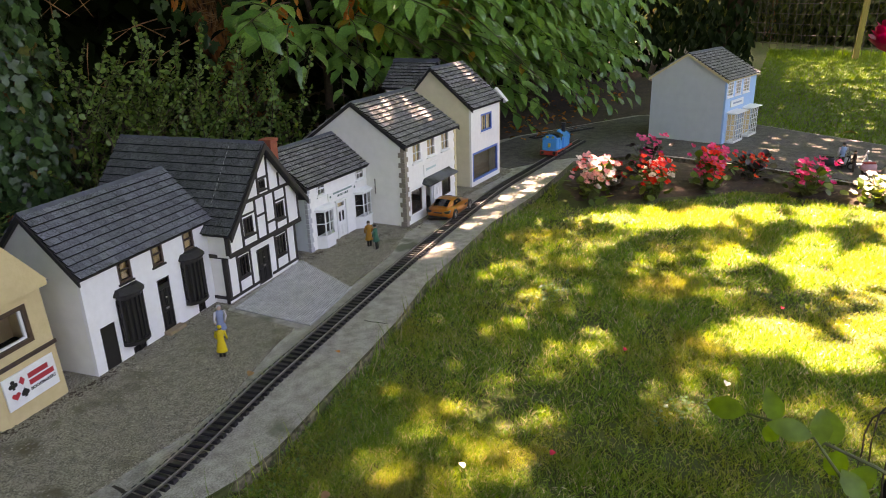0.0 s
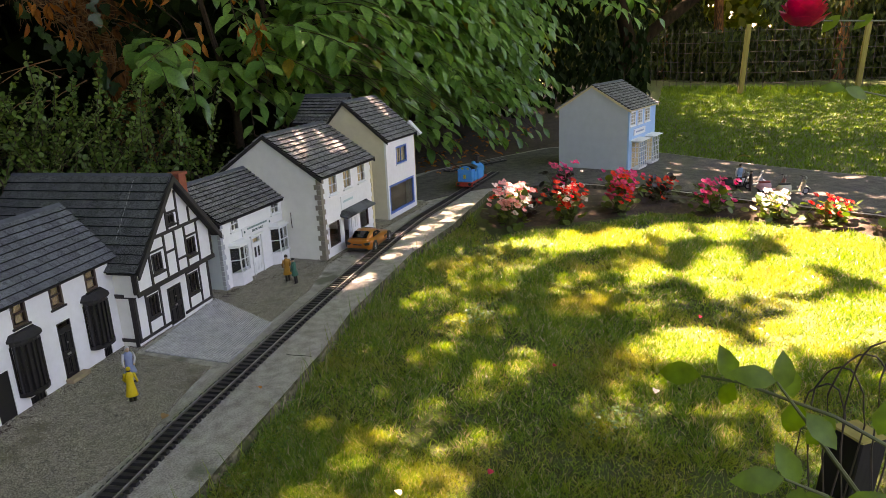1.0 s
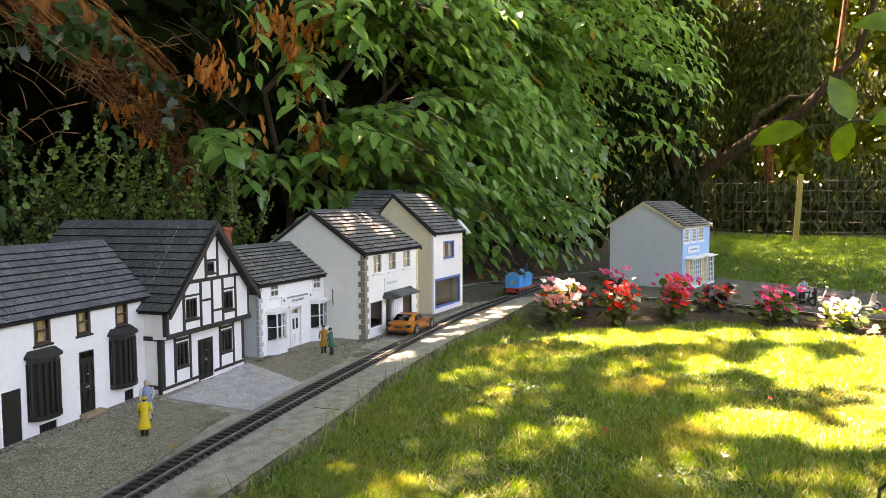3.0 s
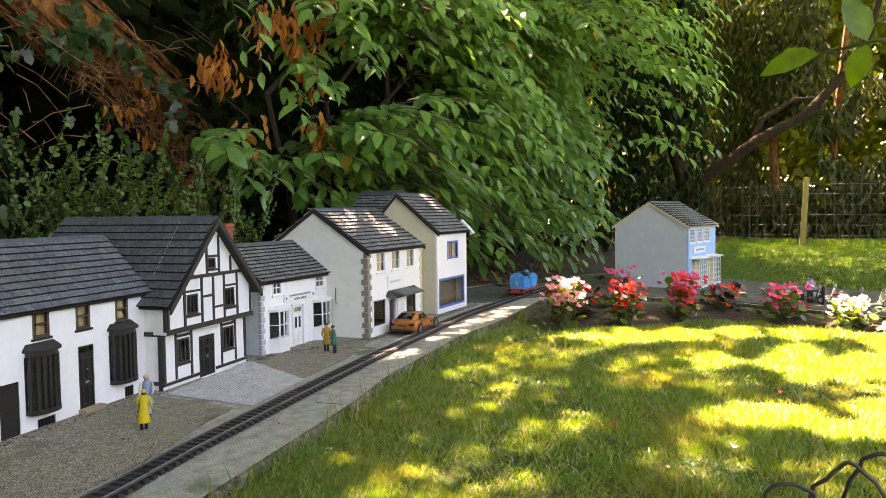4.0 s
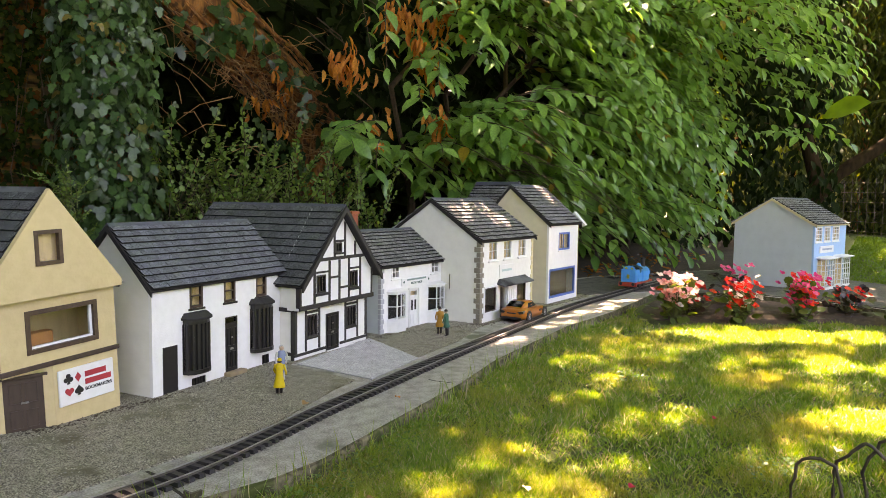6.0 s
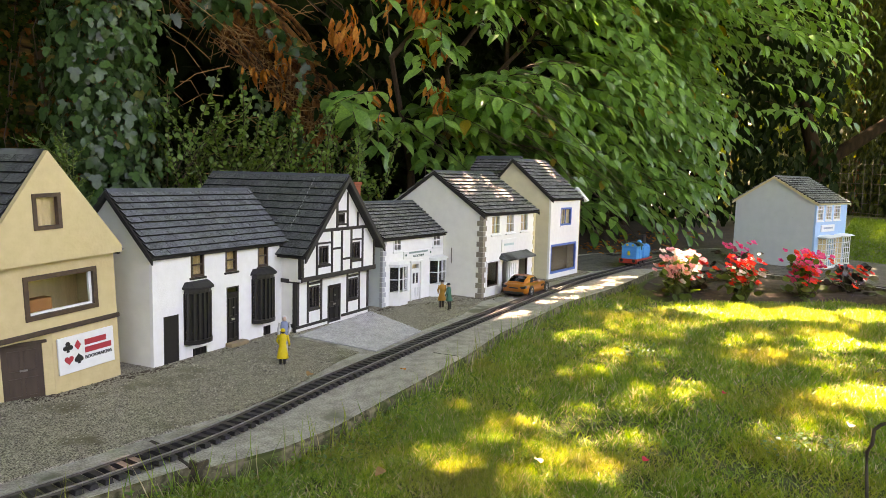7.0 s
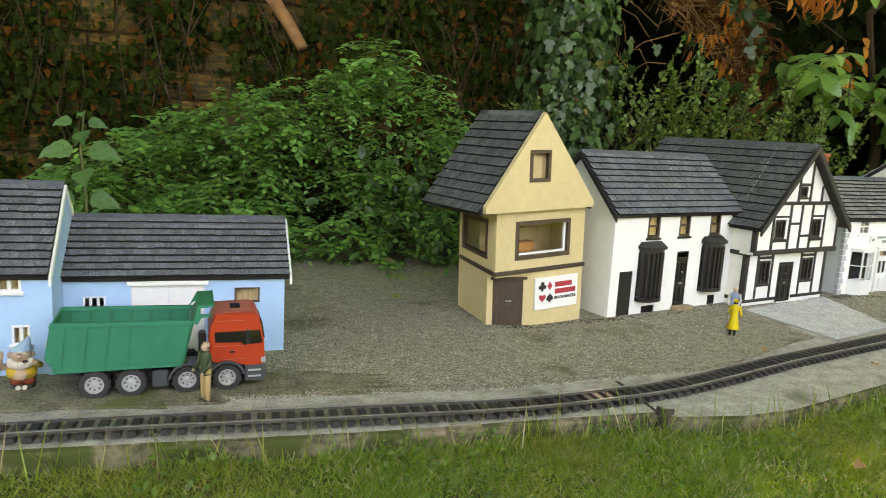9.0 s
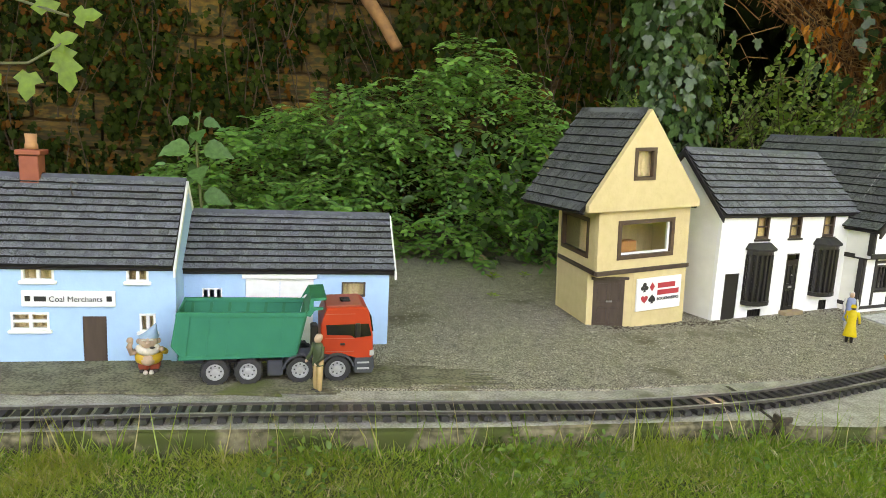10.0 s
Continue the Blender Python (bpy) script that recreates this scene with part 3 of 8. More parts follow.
def railway(pts, label, n_max=300):
    track = thing("railway_track", label, "railway track", pose(0, 0, 0), "garden railway")
    line = smooth_line(pts, 0.0252)
    me = bpy.data.meshes.new("sleeper")
    bm = new_box(-0.0075, 0.0075, -0.0375, 0.0375, 0, 0.0085, 0.0, 0.0012)
    bm.to_mesh(me)
    bm.free()
    me.materials.append(SLEEPER)
    for i, p in enumerate(line):
        d = line[min(i + 1, len(line) - 1)] - line[max(i - 1, 0)]
        s = new("sleeper", me)
        s.parent = track
        s.matrix_basis = pose(p.x, p.y, 0.0045, 0, 0, math.degrees(math.atan2(d.y, d.x)) + random.uniform(-1, 1))
    for side in (-1, 1):
        bm = bmesh.new()
        rings = []
        for i, p in enumerate(line):
            d = (line[min(i + 1, len(line) - 1)] - line[max(i - 1, 0)]).normalized()
            nrm = Vector((-d.y, d.x, 0))
            c = p + nrm * side * 0.0237
            rings.append([c + nrm * a + Vector((0, 0, b)) for a, b in ((-.003, .013), (.003, .013), (.003, .0138), (.001, .0148), (.001, .0165),
                                                                       (.0019, .0173), (.0019, .0188), (-.0019, .0188), (-.0019, .0173), (-.001, .0165), (-.001, .0148), (-.003, .0138))])
        ring_loft(bm, rings)
        for q in bm.faces:
            q.normal_update()
            q.material_index = 0 if q.calc_center_median().z > .0175 else 1
        part("rail", bm, [RAILM, RAILSIDE], track)
    return track


railway(CENTRE, "narrow black-sleepered model railway line with nickel rails")
railway([(4.61, 2.93), (4.9, 2.86), (5.22, 2.775)], "short loose length of black model track on the ground")

# stub of angle iron at the slab's edge
bm = bmesh.new()
prism(bm, [(0, 0), (.026, 0), (.026, .005), (.005, .005), (.005, .022), (0, .022)], -0.15, 0.012)
stake = part("edge_stake", bm, IRON, m=pose(0.757, 1.30, 0, 4, 3, 15))
tagged(stake, "short rusty iron stake against the slab edge", "stake")
# ---------- building pieces ----------
def wall(name, parent, material, W, H, holes=(), th=0.012, m=None, cuts=(), z0=0.0, label=""):
    """Upright sheet in local x, z with real openings (x0, x1, z0, z1); outer face at y = 0. cuts: (x, z, nx, nz) shave the top."""
    xs = sorted({0, W, *[a for h in holes for a in h[:2]]})
    zs = sorted({z0, H, *[a for h in holes for a in h[2:4]]})
    solid = lambda i, j: 0 <= i < len(xs) - 1 and 0 <= j < len(zs) - 1 and not any(
        h[0] - 1e-6 < (xs[i] + xs[i + 1]) / 2 < h[1] and h[2] - 1e-6 < (zs[j] + zs[j + 1]) / 2 < h[3] for h in holes)
    bm = bmesh.new()
    V = {}

    def vert(i, j, k):
        if (i, j, k) not in V:
            V[i, j, k] = bm.verts.new((xs[i], th * k, zs[j]))
        return V[i, j, k]
    for i in range(len(xs) - 1):
        for j in range(len(zs) - 1):
            if not solid(i, j):
                continue
            for k in (0, 1):
                bm.faces.new([vert(a, b, k) for a, b in ((i, j), (i + 1, j), (i + 1, j + 1), (i, j + 1))])
            for di, dj, e in ((-1, 0, ((i, j), (i, j + 1))), (1, 0, ((i + 1, j), (i + 1, j + 1))), (0, -1, ((i, j), (i + 1, j))), (0, 1, ((i, j + 1), (i + 1, j + 1)))):
                if not solid(i + di, j + dj):
                    (a, b), (c, d) = e
                    bm.faces.new((vert(a, b, 0), vert(c, d, 0), vert(c, d, 1), vert(a, b, 1)))
    for x, z, nx, nz in cuts:
        bmesh.ops.bisect_plane(bm, geom=bm.verts[:] + bm.edges[:] + bm.faces[:], plane_co=(x, 0, z), plane_no=(nx, 0, nz), clear_outer=True)
        rim = [e for e in bm.edges if e.is_boundary]
        if rim:
            bmesh.ops.holes_fill(bm, edges=rim, sides=0)
    return part(name, bm, material, parent, label, m)


def slope(house, p0, p1, q0, material, rows, cols, label="", th=0.006, edge=None, wobble=0.6, pale=None, singles=True):
    """A roof slope: board with courses of separate shingles. p0, p1: eave ends; q0: ridge above p0."""
    p0, p1, q0 = Vector(p0), Vector(p1), Vector(q0)
    x = (p1 - p0).normalized()
    y = (q0 - p0).normalized()
    z = x.cross(y)
    L, S = (p1 - p0).length, (q0 - p0).length
    m = Matrix((x, y, z)).transposed().to_4x4()
    m.translation = p0
    roof = part("roof", new_box(0, L, 0, S, -th, 0), edge or BOARD, house, label, m)
    rh, cw, t = S / rows, L / cols, 0.0042
    if singles:
        me = bpy.data.meshes.new("shingle")
        bm = bmesh.new()
        b = box(bm, 0.012, 0.988, -0.02, 1.32, 0, t)
        b[4].co.y, b[5].co.y = -0.02 + 0.03, -0.02 + 0.01
        # edge faces take the black that paints the course shadow
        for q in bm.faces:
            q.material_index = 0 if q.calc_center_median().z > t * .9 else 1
        bm.to_mesh(me)
        bm.free()
        me.materials.append(material)
        me.materials.append(BITUMEN_SHADE)
    else:
        bm = bmesh.new()
    for r in range(rows):
        off = 0.5 * (r % 2)
        a = -off
        while a < cols - 1e-6:
            s0, s1 = max(0, a), min(cols, a + 1)
            a += 1
            if s1 - s0 < 0.05:
                continue
            hh = rh if r < rows - 1 else rh / 1.34
            k = Matrix.Translation((s0 * cw, r * rh + random.uniform(-.0008, .0008) * wobble, 0.0078 + random.uniform(0, .0009))) @ Euler((-math.atan2(0.0076, rh * 1.3), 0, radians(random.uniform(-.5, .5) * wobble))).to_matrix().to_4x4() @ Matrix.Diagonal(((s1 - s0) * cw, hh, 1, 1))
            if singles:
                o = new("shingle", me)
                o.parent = roof
                o.matrix_basis = k
            else:
                for v in box(bm, 0.03, 0.97, -0.02, 1.32, 0, t):
                    v.co = k @ v.co
    if not singles:
        tagged(part("shingle_course", bm, material, roof), kind="stuff")
    return roof


def window(house, u0, u1, z0, z1, v=0.0, nx=1, nz=2, fm=WHITETRIM, fw=0.006, sill=None, curtain=None, m=None, label="", proud=0.003, name="window", bar=0.004, sill_out=0.008):
    """Frame with glazing bars filling an opening; pane, sill and curtain under it."""
    m = m or Matrix.Identity(4)
    y0, y1 = v - proud, v + 0.007
    bm = bmesh.new()
    ring = [[bm.verts.new(p) for p in ((u0 + q, y, z0 + q), (u1 - q, y, z0 + q), (u1 - q, y, z1 - q), (u0 + q, y, z1 - q))] for q, y in ((0, y0), (fw, y0), (fw, y1), (0, y1))]
    for c, d in zip(ring, ring[1:] + ring[:1]):
        for i in range(4):
            bm.faces.new((c[i], c[(i + 1) % 4], d[(i + 1) % 4], d[i]))
    w = part(name, bm, fm, house, label, m)
    for i in range(1, nx):
        c = u0 + (u1 - u0) * i / nx
        part("glazing_bar", new_box(c - bar / 2, c + bar / 2, v, v + 0.006, z0 + fw, z1 - fw), fm, w)
    for j in range(1, nz):
        c = z0 + (z1 - z0) * j / nz
        part("glazing_bar", new_box(u0 + fw, u1 - fw, v - 0.0008, v + 0.0065, c - bar / 2, c + bar / 2), fm, w)
    g = part("pane", new_box(u0 + fw * .8, u1 - fw * .8, v + 0.003, v + 0.0042, z0 + fw * .8, z1 - fw * .8), GLASS, w)
    g.visible_shadow = False
    if sill:
        part("sill", new_box(u0 - 0.005, u1 + 0.005, v - sill_out, v - 0.0005, z0 - 0.006, z0 + 0.0005, 0.001), sill, w)
    if curtain:
        bm = bmesh.new()
        n = 14
        for lo, hi in ((0.0, 0.44), (0.56, 1.0)) if curtain == "pair" else ((0.0, 1.0),):
            pts = [(u0 + (u1 - u0) * (lo + (hi - lo) * i / n), v + 0.016 + 0.0015 * math.sin(i * 2.1)) for i in range(n + 1)]
            pts += [(a, b + 0.0012) for a, b in pts[::-1]]
            prism(bm, pts, z0 - 0.004, z1 + 0.004)
        part("curtain", bm, CURTAIN, w, "tan curtain")
    return w


def door(house, u0, u1, z0, z1, v=0.0, material=BLACK, m=None, panels=True, glazed=False, knocker=True, label=""):
    m = m or Matrix.Identity(4)
    d = part("door", new_box(u0, u1, v - 0.003, v + 0.008, z0, z1, 0.0008), material, house, label, m)
    if panels:
        w, h = u1 - u0, z1 - z0
        for a, b in ((0.14, 0.46), (0.54, 0.86)):
            for c, e in ((0.08, 0.42), (0.54, 0.92)):
                bm = bmesh.new()
                x0, x1, y0, y1 = u0 + w * a, u0 + w * b, z0 + h * c, z0 + h * e
                k = 0.0022
                for q in ((x0, x1, y0, y0 + k), (x0, x1, y1 - k, y1), (x0, x0 + k, y0 + k, y1 - k), (x1 - k, x1, y0 + k, y1 - k)):
                    box(bm, q[0], q[1], v - 0.0052, v - 0.0028, q[2], q[3])
                part("panel_moulding", bm, material, d)
                if glazed and c > 0.5:
                    part("pane", new_box(x0 + k, x1 - k, v - 0.004, v - 0.0031, y0 + k, y1 - k), DARKIN, d)
    if knocker:
        bm = bmesh.new()
        ball(bm, ((u0 + u1) / 2, v - 0.006, z0 + (z1 - z0) * 0.72), 0.003, 0.003, 0.003, 0, 8, 5)
        part("knocker", bm, RAILM, d, "small pewter knocker")
        part("letter_plate", new_box((u0 + u1) / 2 - 0.007, (u0 + u1) / 2 + 0.007, v - 0.0062, v - 0.0028, z0 + (z1 - z0) * .46, z0 + (z1 - z0) * .5, .0006), RAILM, d)
    return d


def barge(house, pts, v0, v1, material, drop=0.016, name="barge_board"):
    """Board along a roof verge: pts are (u, z) along the verge, or (v, z) where v0, v1 are across."""
    bm = bmesh.new()
    out = list(pts) + [(a, b - drop) for a, b in pts[::-1]]
    prism(bm, out, v0, v1, "y")
    return part(name, bm, material, house)


def verge(house, pts, u0, u1, material, drop=0.016):
    bm = bmesh.new()
    prism(bm, list(pts) + [(a, b - drop) for a, b in pts[::-1]], u0, u1, "x")
    return part("barge_board", bm, material, house)


def words(house, text, size, x, y, z, material, m=None, depth=0.0006, align="CENTER", bold=0.0, spacing=1.0):
    cu = bpy.data.curves.new("lettering", "FONT")
    cu.body, cu.size, cu.extrude, cu.align_x, cu.offset, cu.space_character = text, size, depth, align, bold, spacing
    o = bpy.data.objects.new("tmp", cu)
    scene.collection.objects.link(o)
    bpy.context.view_layer.update()
    me = bpy.data.meshes.new_from_object(o.evaluated_get(bpy.context.evaluated_depsgraph_get()))
    bpy.data.objects.remove(o)
    me.materials.clear()
    me.materials.append(material)
    t = new("lettering", me)
    t.parent = house
    t.matrix_basis = (m or Matrix.Identity(4)) @ pose(x, y, z, 90)
    return t


def gabled(house, W, D, eave, rv, rz, front_mat, side_mat, holes, roofmat, rows, cols, over=(0.012, 0.012), f_over=0.016, edge=BOARD, th=0.012, left_holes=(), barge_mat=BOARD, barge_side=(True, True), back_rows=6):
    """Walls and roof of a house whose ridge runs along its front."""
    k = (rz - eave) / rv
    kb = (rz - eave) / (D - rv)
    wall("front_wall", house, front_mat, W, eave - 0.002, holes, th)
    wall("back_wall", house, side_mat, W, eave - 0.002, (), th, pose(W, D, 0, 0, 0, 180))
    d = D - 2 * th
    # left wall runs from back to front, right wall from front to back
    s = D - th
    wall("side_wall", house, side_mat, d, rz, left_holes, th, pose(0, D - th, 0, 0, 0, -90), [(s - 0, eave - 0.004, k / math.hypot(k, 1), 1 / math.hypot(k, 1)), (s - D, eave - 0.004, -kb / math.hypot(kb, 1), 1 / math.hypot(kb, 1))])
    wall("side_wall", house, side_mat, d, rz, (), th, pose(W, th, 0, 0, 0, 90), [(-th, eave - 0.004, -k / math.hypot(k, 1), 1 / math.hypot(k, 1)), (D - th, eave - 0.004, kb / math.hypot(kb, 1), 1 / math.hypot(kb, 1))])
    a, b = -over[0], W + over[1]
    slope(house, (a, -f_over, eave - k * f_over + 0.004), (b, -f_over, eave - k * f_over + 0.004), (a, rv, rz + 0.004), roofmat, rows, cols, edge=edge)
    slope(house, (b, D + f_over, eave - kb * f_over + 0.004), (a, D + f_over, eave - kb * f_over + 0.004), (b, rv, rz + 0.004), roofmat, back_rows, cols, edge=edge, singles=False)
    bm = bmesh.new()
    prism(bm, [(rv - 0.022, rz - 0.022 * k + 0.0155), (rv, rz + 0.0155), (rv + 0.022, rz - 0.022 * kb + 0.0155), (rv + 0.022, rz - 0.022 * kb + 0.0125), (rv, rz + 0.0125), (rv - 0.022, rz - 0.022 * k + 0.0125)], a - 0.001, b + 0.001, "x")
    part("ridge_cap", bm, RIDGE, house, "flat grey felt ridge")
    prof = [(-f_over - 0.002, eave - k * (f_over + .002) + 0.006), (rv, rz + 0.008), (D + f_over, eave - kb * f_over + 0.006)]
    if barge_side[0]:
        verge(house, prof, a - 0.005, a - 0.0005, barge_mat)
    if barge_side[1]:
        verge(house, prof, b + 0.0005, b + 0.005, barge_mat)


# ---------- white cottage with bow windows ----------
h = thing("model_cottage", "white rendered model cottage with black bow windows and slate roof", "model house", pose(0.955, 1.999, 0, 0, 0, 21), "model street")
W2 = [(0.138, 0.192), (0.279, 0.331), (0.427, 0.480)]
gabled(h, 0.55, 0.31, 0.316, 0.155, 0.472, WHITE, OFFWHITE, [(a, b, 0.235, 0.306) for a, b in W2] + [(0.036, 0.092, 0.0, 0.138), (0.283, 0.339, 0.012, 0.188), (0.143, 0.2, 0.004, 0.026), (0.455, 0.492, 0.004, 0.035)], ROOF, 10, 20)
for a, b in W2:
    window(h, a, b, 0.235, 0.306, 0.003, 1, 2, BROWN, 0.007, BLACK, "pair", label="dark brown sash window")
door(h, 0.0365, 0.0915, 0.001, 0.1375, 0.004, BLACK, panels=False, knocker=False, label="plain black cellar door")
d = door(h, 0.2835, 0.3385, 0.0125, 0.165, 0.004, BLACK, label="black panelled front door")
window(h, 0.283, 0.339, 0.165, 0.188, 0.004, 1, 1, BLACK, 0.004, name="fanlight")
part("doorstep", new_box(0.275, 0.352, -0.028, -0.001, 0.004, 0.016, 0.0015), STONE, h, "sandy stone doorstep")
for a, b in ((0.143, 0.2), (0.455, 0.492)):
    bm = bmesh.new()
    box(bm, a, b, 0.004, 0.008, 0.004, 0.026 if a < .3 else 0.035)
    for i in range(5):
        c = a + (b - a) * (i + .5) / 5
        box(bm, c - .0015, c + .0015, 0.0, 0.004, 0.005, 0.025 if a < .3 else 0.034)
    part("cellar_vent", bm, BLACK, h, "black cellar grating")


def bow(house, uc, w, z0, z1, depth, roof_h=0.020):
    """Bow window of upright glazing bars between a curved sill and a canopy."""
    arc = lambda r, n=9, dy=0.0: [(uc + (w / 2 + r) * math.sin(a), dy - (depth + r) * max(0.0, math.cos(a)) ** 0.75) for a in [math.pi * (i / (n - 1) - .5) for i in range(n)]]
    bm = bmesh.new()
    prism(bm, arc(0.003) + [], z0, z0 + 0.012)
    b = part("bow_window", bm, BLACK, house, "black bow window with upright bars")
    bm = bmesh.new()
    prism(bm, arc(0.0, 9), z1 - 0.012, z1)
    part("head", bm, BLACK, b)
    p = arc(-0.001, 9)
    for x, y in p:
        bm = new_box(x - 0.0042, x + 0.0042, y - 0.001, y + 0.007, z0 + 0.012, z1 - 0.012, 0.001)
        part("glazing_bar", bm, BLACK, b)
    bm = bmesh.new()
    q = arc(-0.006, 9)
    prism(bm, q, z0 + 0.012, z1 - 0.012)
    part("pane", bm, BLACK, b, "dark glazing")
    bm = bmesh.new()
    lo, hi = arc(0.008, 9), [(uc + (x - uc) * .82, y * .45) for x, y in arc(0.006, 9)]
    ring_loft(bm, [[(x, y, z1 + .0002) for x, y in lo], [(x, y, z1 + .006) for x, y in lo], [(x, y, z1 + roof_h) for x, y in hi]])
    part("canopy", bm, BOARD, b, "dark felt canopy")
    return b


bow(h, 0.158, 0.092, 0.045, 0.205, 0.034)
bow(h, 0.446, 0.092, 0.055, 0.212, 0.034)

# ---------- timbered house ----------
h = thing("model_timbered_house", "black and white timber-framed model house with steep dark roof", "model house", pose(1.488, 2.137, 0, 0, 0, 19.5), "model street")
W, D, JZ, EZ, AU, AZ = 0.445, 0.57, 0.178, 0.285, 0.2225, 0.525
JV = -0.026
k3 = (AZ - EZ) / AU
lw = [(0.070, 0.130), (0.308, 0.372)]
wall("front_wall", h, WHITE, W, JZ, [(*a, 0.072, 0.152) for a in lw] + [(0.178, 0.262, 0.004, 0.142)], 0.012)
uw = [(0.095, 0.15), (0.292, 0.35)]
cut3 = [(0, EZ - .004, -k3 / math.hypot(k3, 1), 1 / math.hypot(k3, 1)), (W + .01, EZ - .004, k3 / math.hypot(k3, 1), 1 / math.hypot(k3, 1))]
wall("front_wall", h, WHITE, W + 0.01, AZ, [(*a, 0.228, 0.292) for a in uw] + [(0.207, 0.248, 0.365, 0.402)], 0.012, pose(-0.005, JV, 0), cut3, z0=JZ)
wall("side_wall", h, OFFWHITE, D - 0.012, EZ, (), 0.012, pose(0, D, 0, 0, 0, -90))
wall("side_wall", h, OFFWHITE, 0.04, EZ, (), 0.011, pose(-0.005, 0.0255, 0, 0, 0, -90), z0=JZ)
wall("side_wall", h, OFFWHITE, D - 0.012, EZ, (), 0.012, pose(W, 0.012, 0, 0, 0, 90))
wall("side_wall", h, OFFWHITE, 0.04, EZ, (), 0.011, pose(W + 0.005, -0.0135, 0, 0, 0, 90), z0=JZ)
wall("back_wall", h, OFFWHITE, W, AZ, (), 0.011, pose(W, D + .0115, 0, 0, 0, 180), cut3)
part("jetty_floor", new_box(-0.004, W + 0.004, JV + 0.012, -0.001, JZ - 0.004, JZ + .004), TIMBER, h)
# timbers
RF = JV - 0.0035


def beam(u0, z0, u1, z1, w, v0, name="timber"):
    a, b = Vector((u0, z0)), Vector((u1, z1))
    dr = (b - a).normalized()
    nn = Vector((-dr.y, dr.x)) * (w / 2)
    j = lambda: random.uniform(-.0006, .0006)
    part(name, new_prism([(q.x + j(), q.y + j()) for q in (a + nn, b + nn, b - nn, a - nn)], v0, v0 + 0.005, "y"), TIMBER, h)


beam(-0.006, 0.186, W + 0.006, 0.186, 0.016, RF - .001, "bressummer")
beam(0.055, 0.346, W - 0.055, 0.346, 0.011, RF)
for u, z0, z1 in ((0.0, 0.194, 0.29), (0.078, 0.194, 0.34), (0.165, 0.194, 0.34), (0.225, 0.194, 0.34), (0.285, 0.194, 0.34), (0.36, 0.194, 0.34), (0.44, 0.194, 0.29),
                  (0.12, 0.352, 0.405), (0.195, 0.352, 0.485), (0.26, 0.352, 0.478), (0.325, 0.352, 0.405)):
    beam(u, z0, u, z1, 0.009, RF)
for u0, u1, z in ((0.083, 0.16, 0.222), (0.17, 0.221, 0.278), (0.229, 0.281, 0.236), (0.289, 0.356, 0.222), (0.199, 0.256, 0.408)):
    beam(u0, z, u1, z, 0.008, RF)
beam(0.078, 0.302, 0.165, 0.302, 0.007, RF)
beam(0.285, 0.302, 0.36, 0.302, 0.007, RF)
for u in (0.007, 0.062, 0.138, 0.30, 0.38, 0.438):
    beam(u, 0.026, u, 0.176, 0.012 if u in (0.007, 0.438) else 0.008, -0.0035)
beam(0.0, 0.02, 0.176, 0.02, 0.010, -0.0045)
beam(0.264, 0.02, W, 0.02, 0.010, -0.0045)
beam(0.062, 0.162, 0.138, 0.162, 0.008, -0.0045)
beam(0.30, 0.162, 0.38, 0.162, 0.008, -0.0045)
for z0, z1 in ((JZ - 0.006, JZ + 0.008), (0.02, 0.032)):
    part("timber", new_box(-0.0045, -0.0005, 0.0 if z0 < .1 else -.014, 0.34, z0, z1, .0006), TIMBER, h)
part("timber", new_box(-0.0085, -0.0055, JV - .002, JV + 0.012, JZ + .01, EZ, .0006), TIMBER, h)
part("timber", new_box(-0.0045, -0.0005, -0.002, 0.012, 0.0, JZ, .0006), TIMBER, h)
for a, b in lw:
    window(h, a, b, 0.072, 0.152, 0.002, 3, 1, TIMBER, 0.006, TIMBER, label="black mullioned window")
for a, b in uw:
    window(h, a - .005, b - .005, 0.228, 0.292, JV + 0.002, 3, 1, TIMBER, 0.006, TIMBER, label="black mullioned window")
window(h, 0.202, 0.243, 0.365, 0.402, JV + 0.002, 2, 1, TIMBER, 0.006, TIMBER, label="small black gable window")
door(h, 0.1785, 0.2615, 0.0045, 0.1415, 0.004, BLACK, label="black panelled front door")
ov = 0.026
ez = EZ - k3 * ov + .006
slope(h, (-ov, D + 0.02, ez), (-ov, JV - 0.028, ez), (AU, D + .02, AZ + .006), ROOFDARK, 11, 20)
slope(h, (W + ov, JV - 0.028, ez), (W + ov, D + .02, ez), (AU, JV - 0.028, AZ + .006), ROOFDARK, 10, 14, singles=False)
bm = bmesh.new()
prism(bm, [(AU - 0.02, AZ + .014 - .02 * k3), (AU, AZ + .018), (AU + .02, AZ + .014 - .02 * k3), (AU, AZ + .012)], JV - .03, D + .022, "y")
part("ridge_cap", bm, RIDGE, h, "folded grey felt ridge")
for u in (-ov, W + ov):
    barge(h, [(u, ez + .005), (AU, AZ + .011)], JV - .036, JV - .029, TIMBER, 0.022)
c = part("chimney", new_box(0.385, 0.43, 0.03, 0.075, 0.30, 0.50, 0.001), TERRACOTTA, h, "red brick chimney stack")
part("chimney_cap", new_box(0.38, 0.435, 0.025, 0.08, 0.5005, 0.513, .002), TERRACOTTA, c)
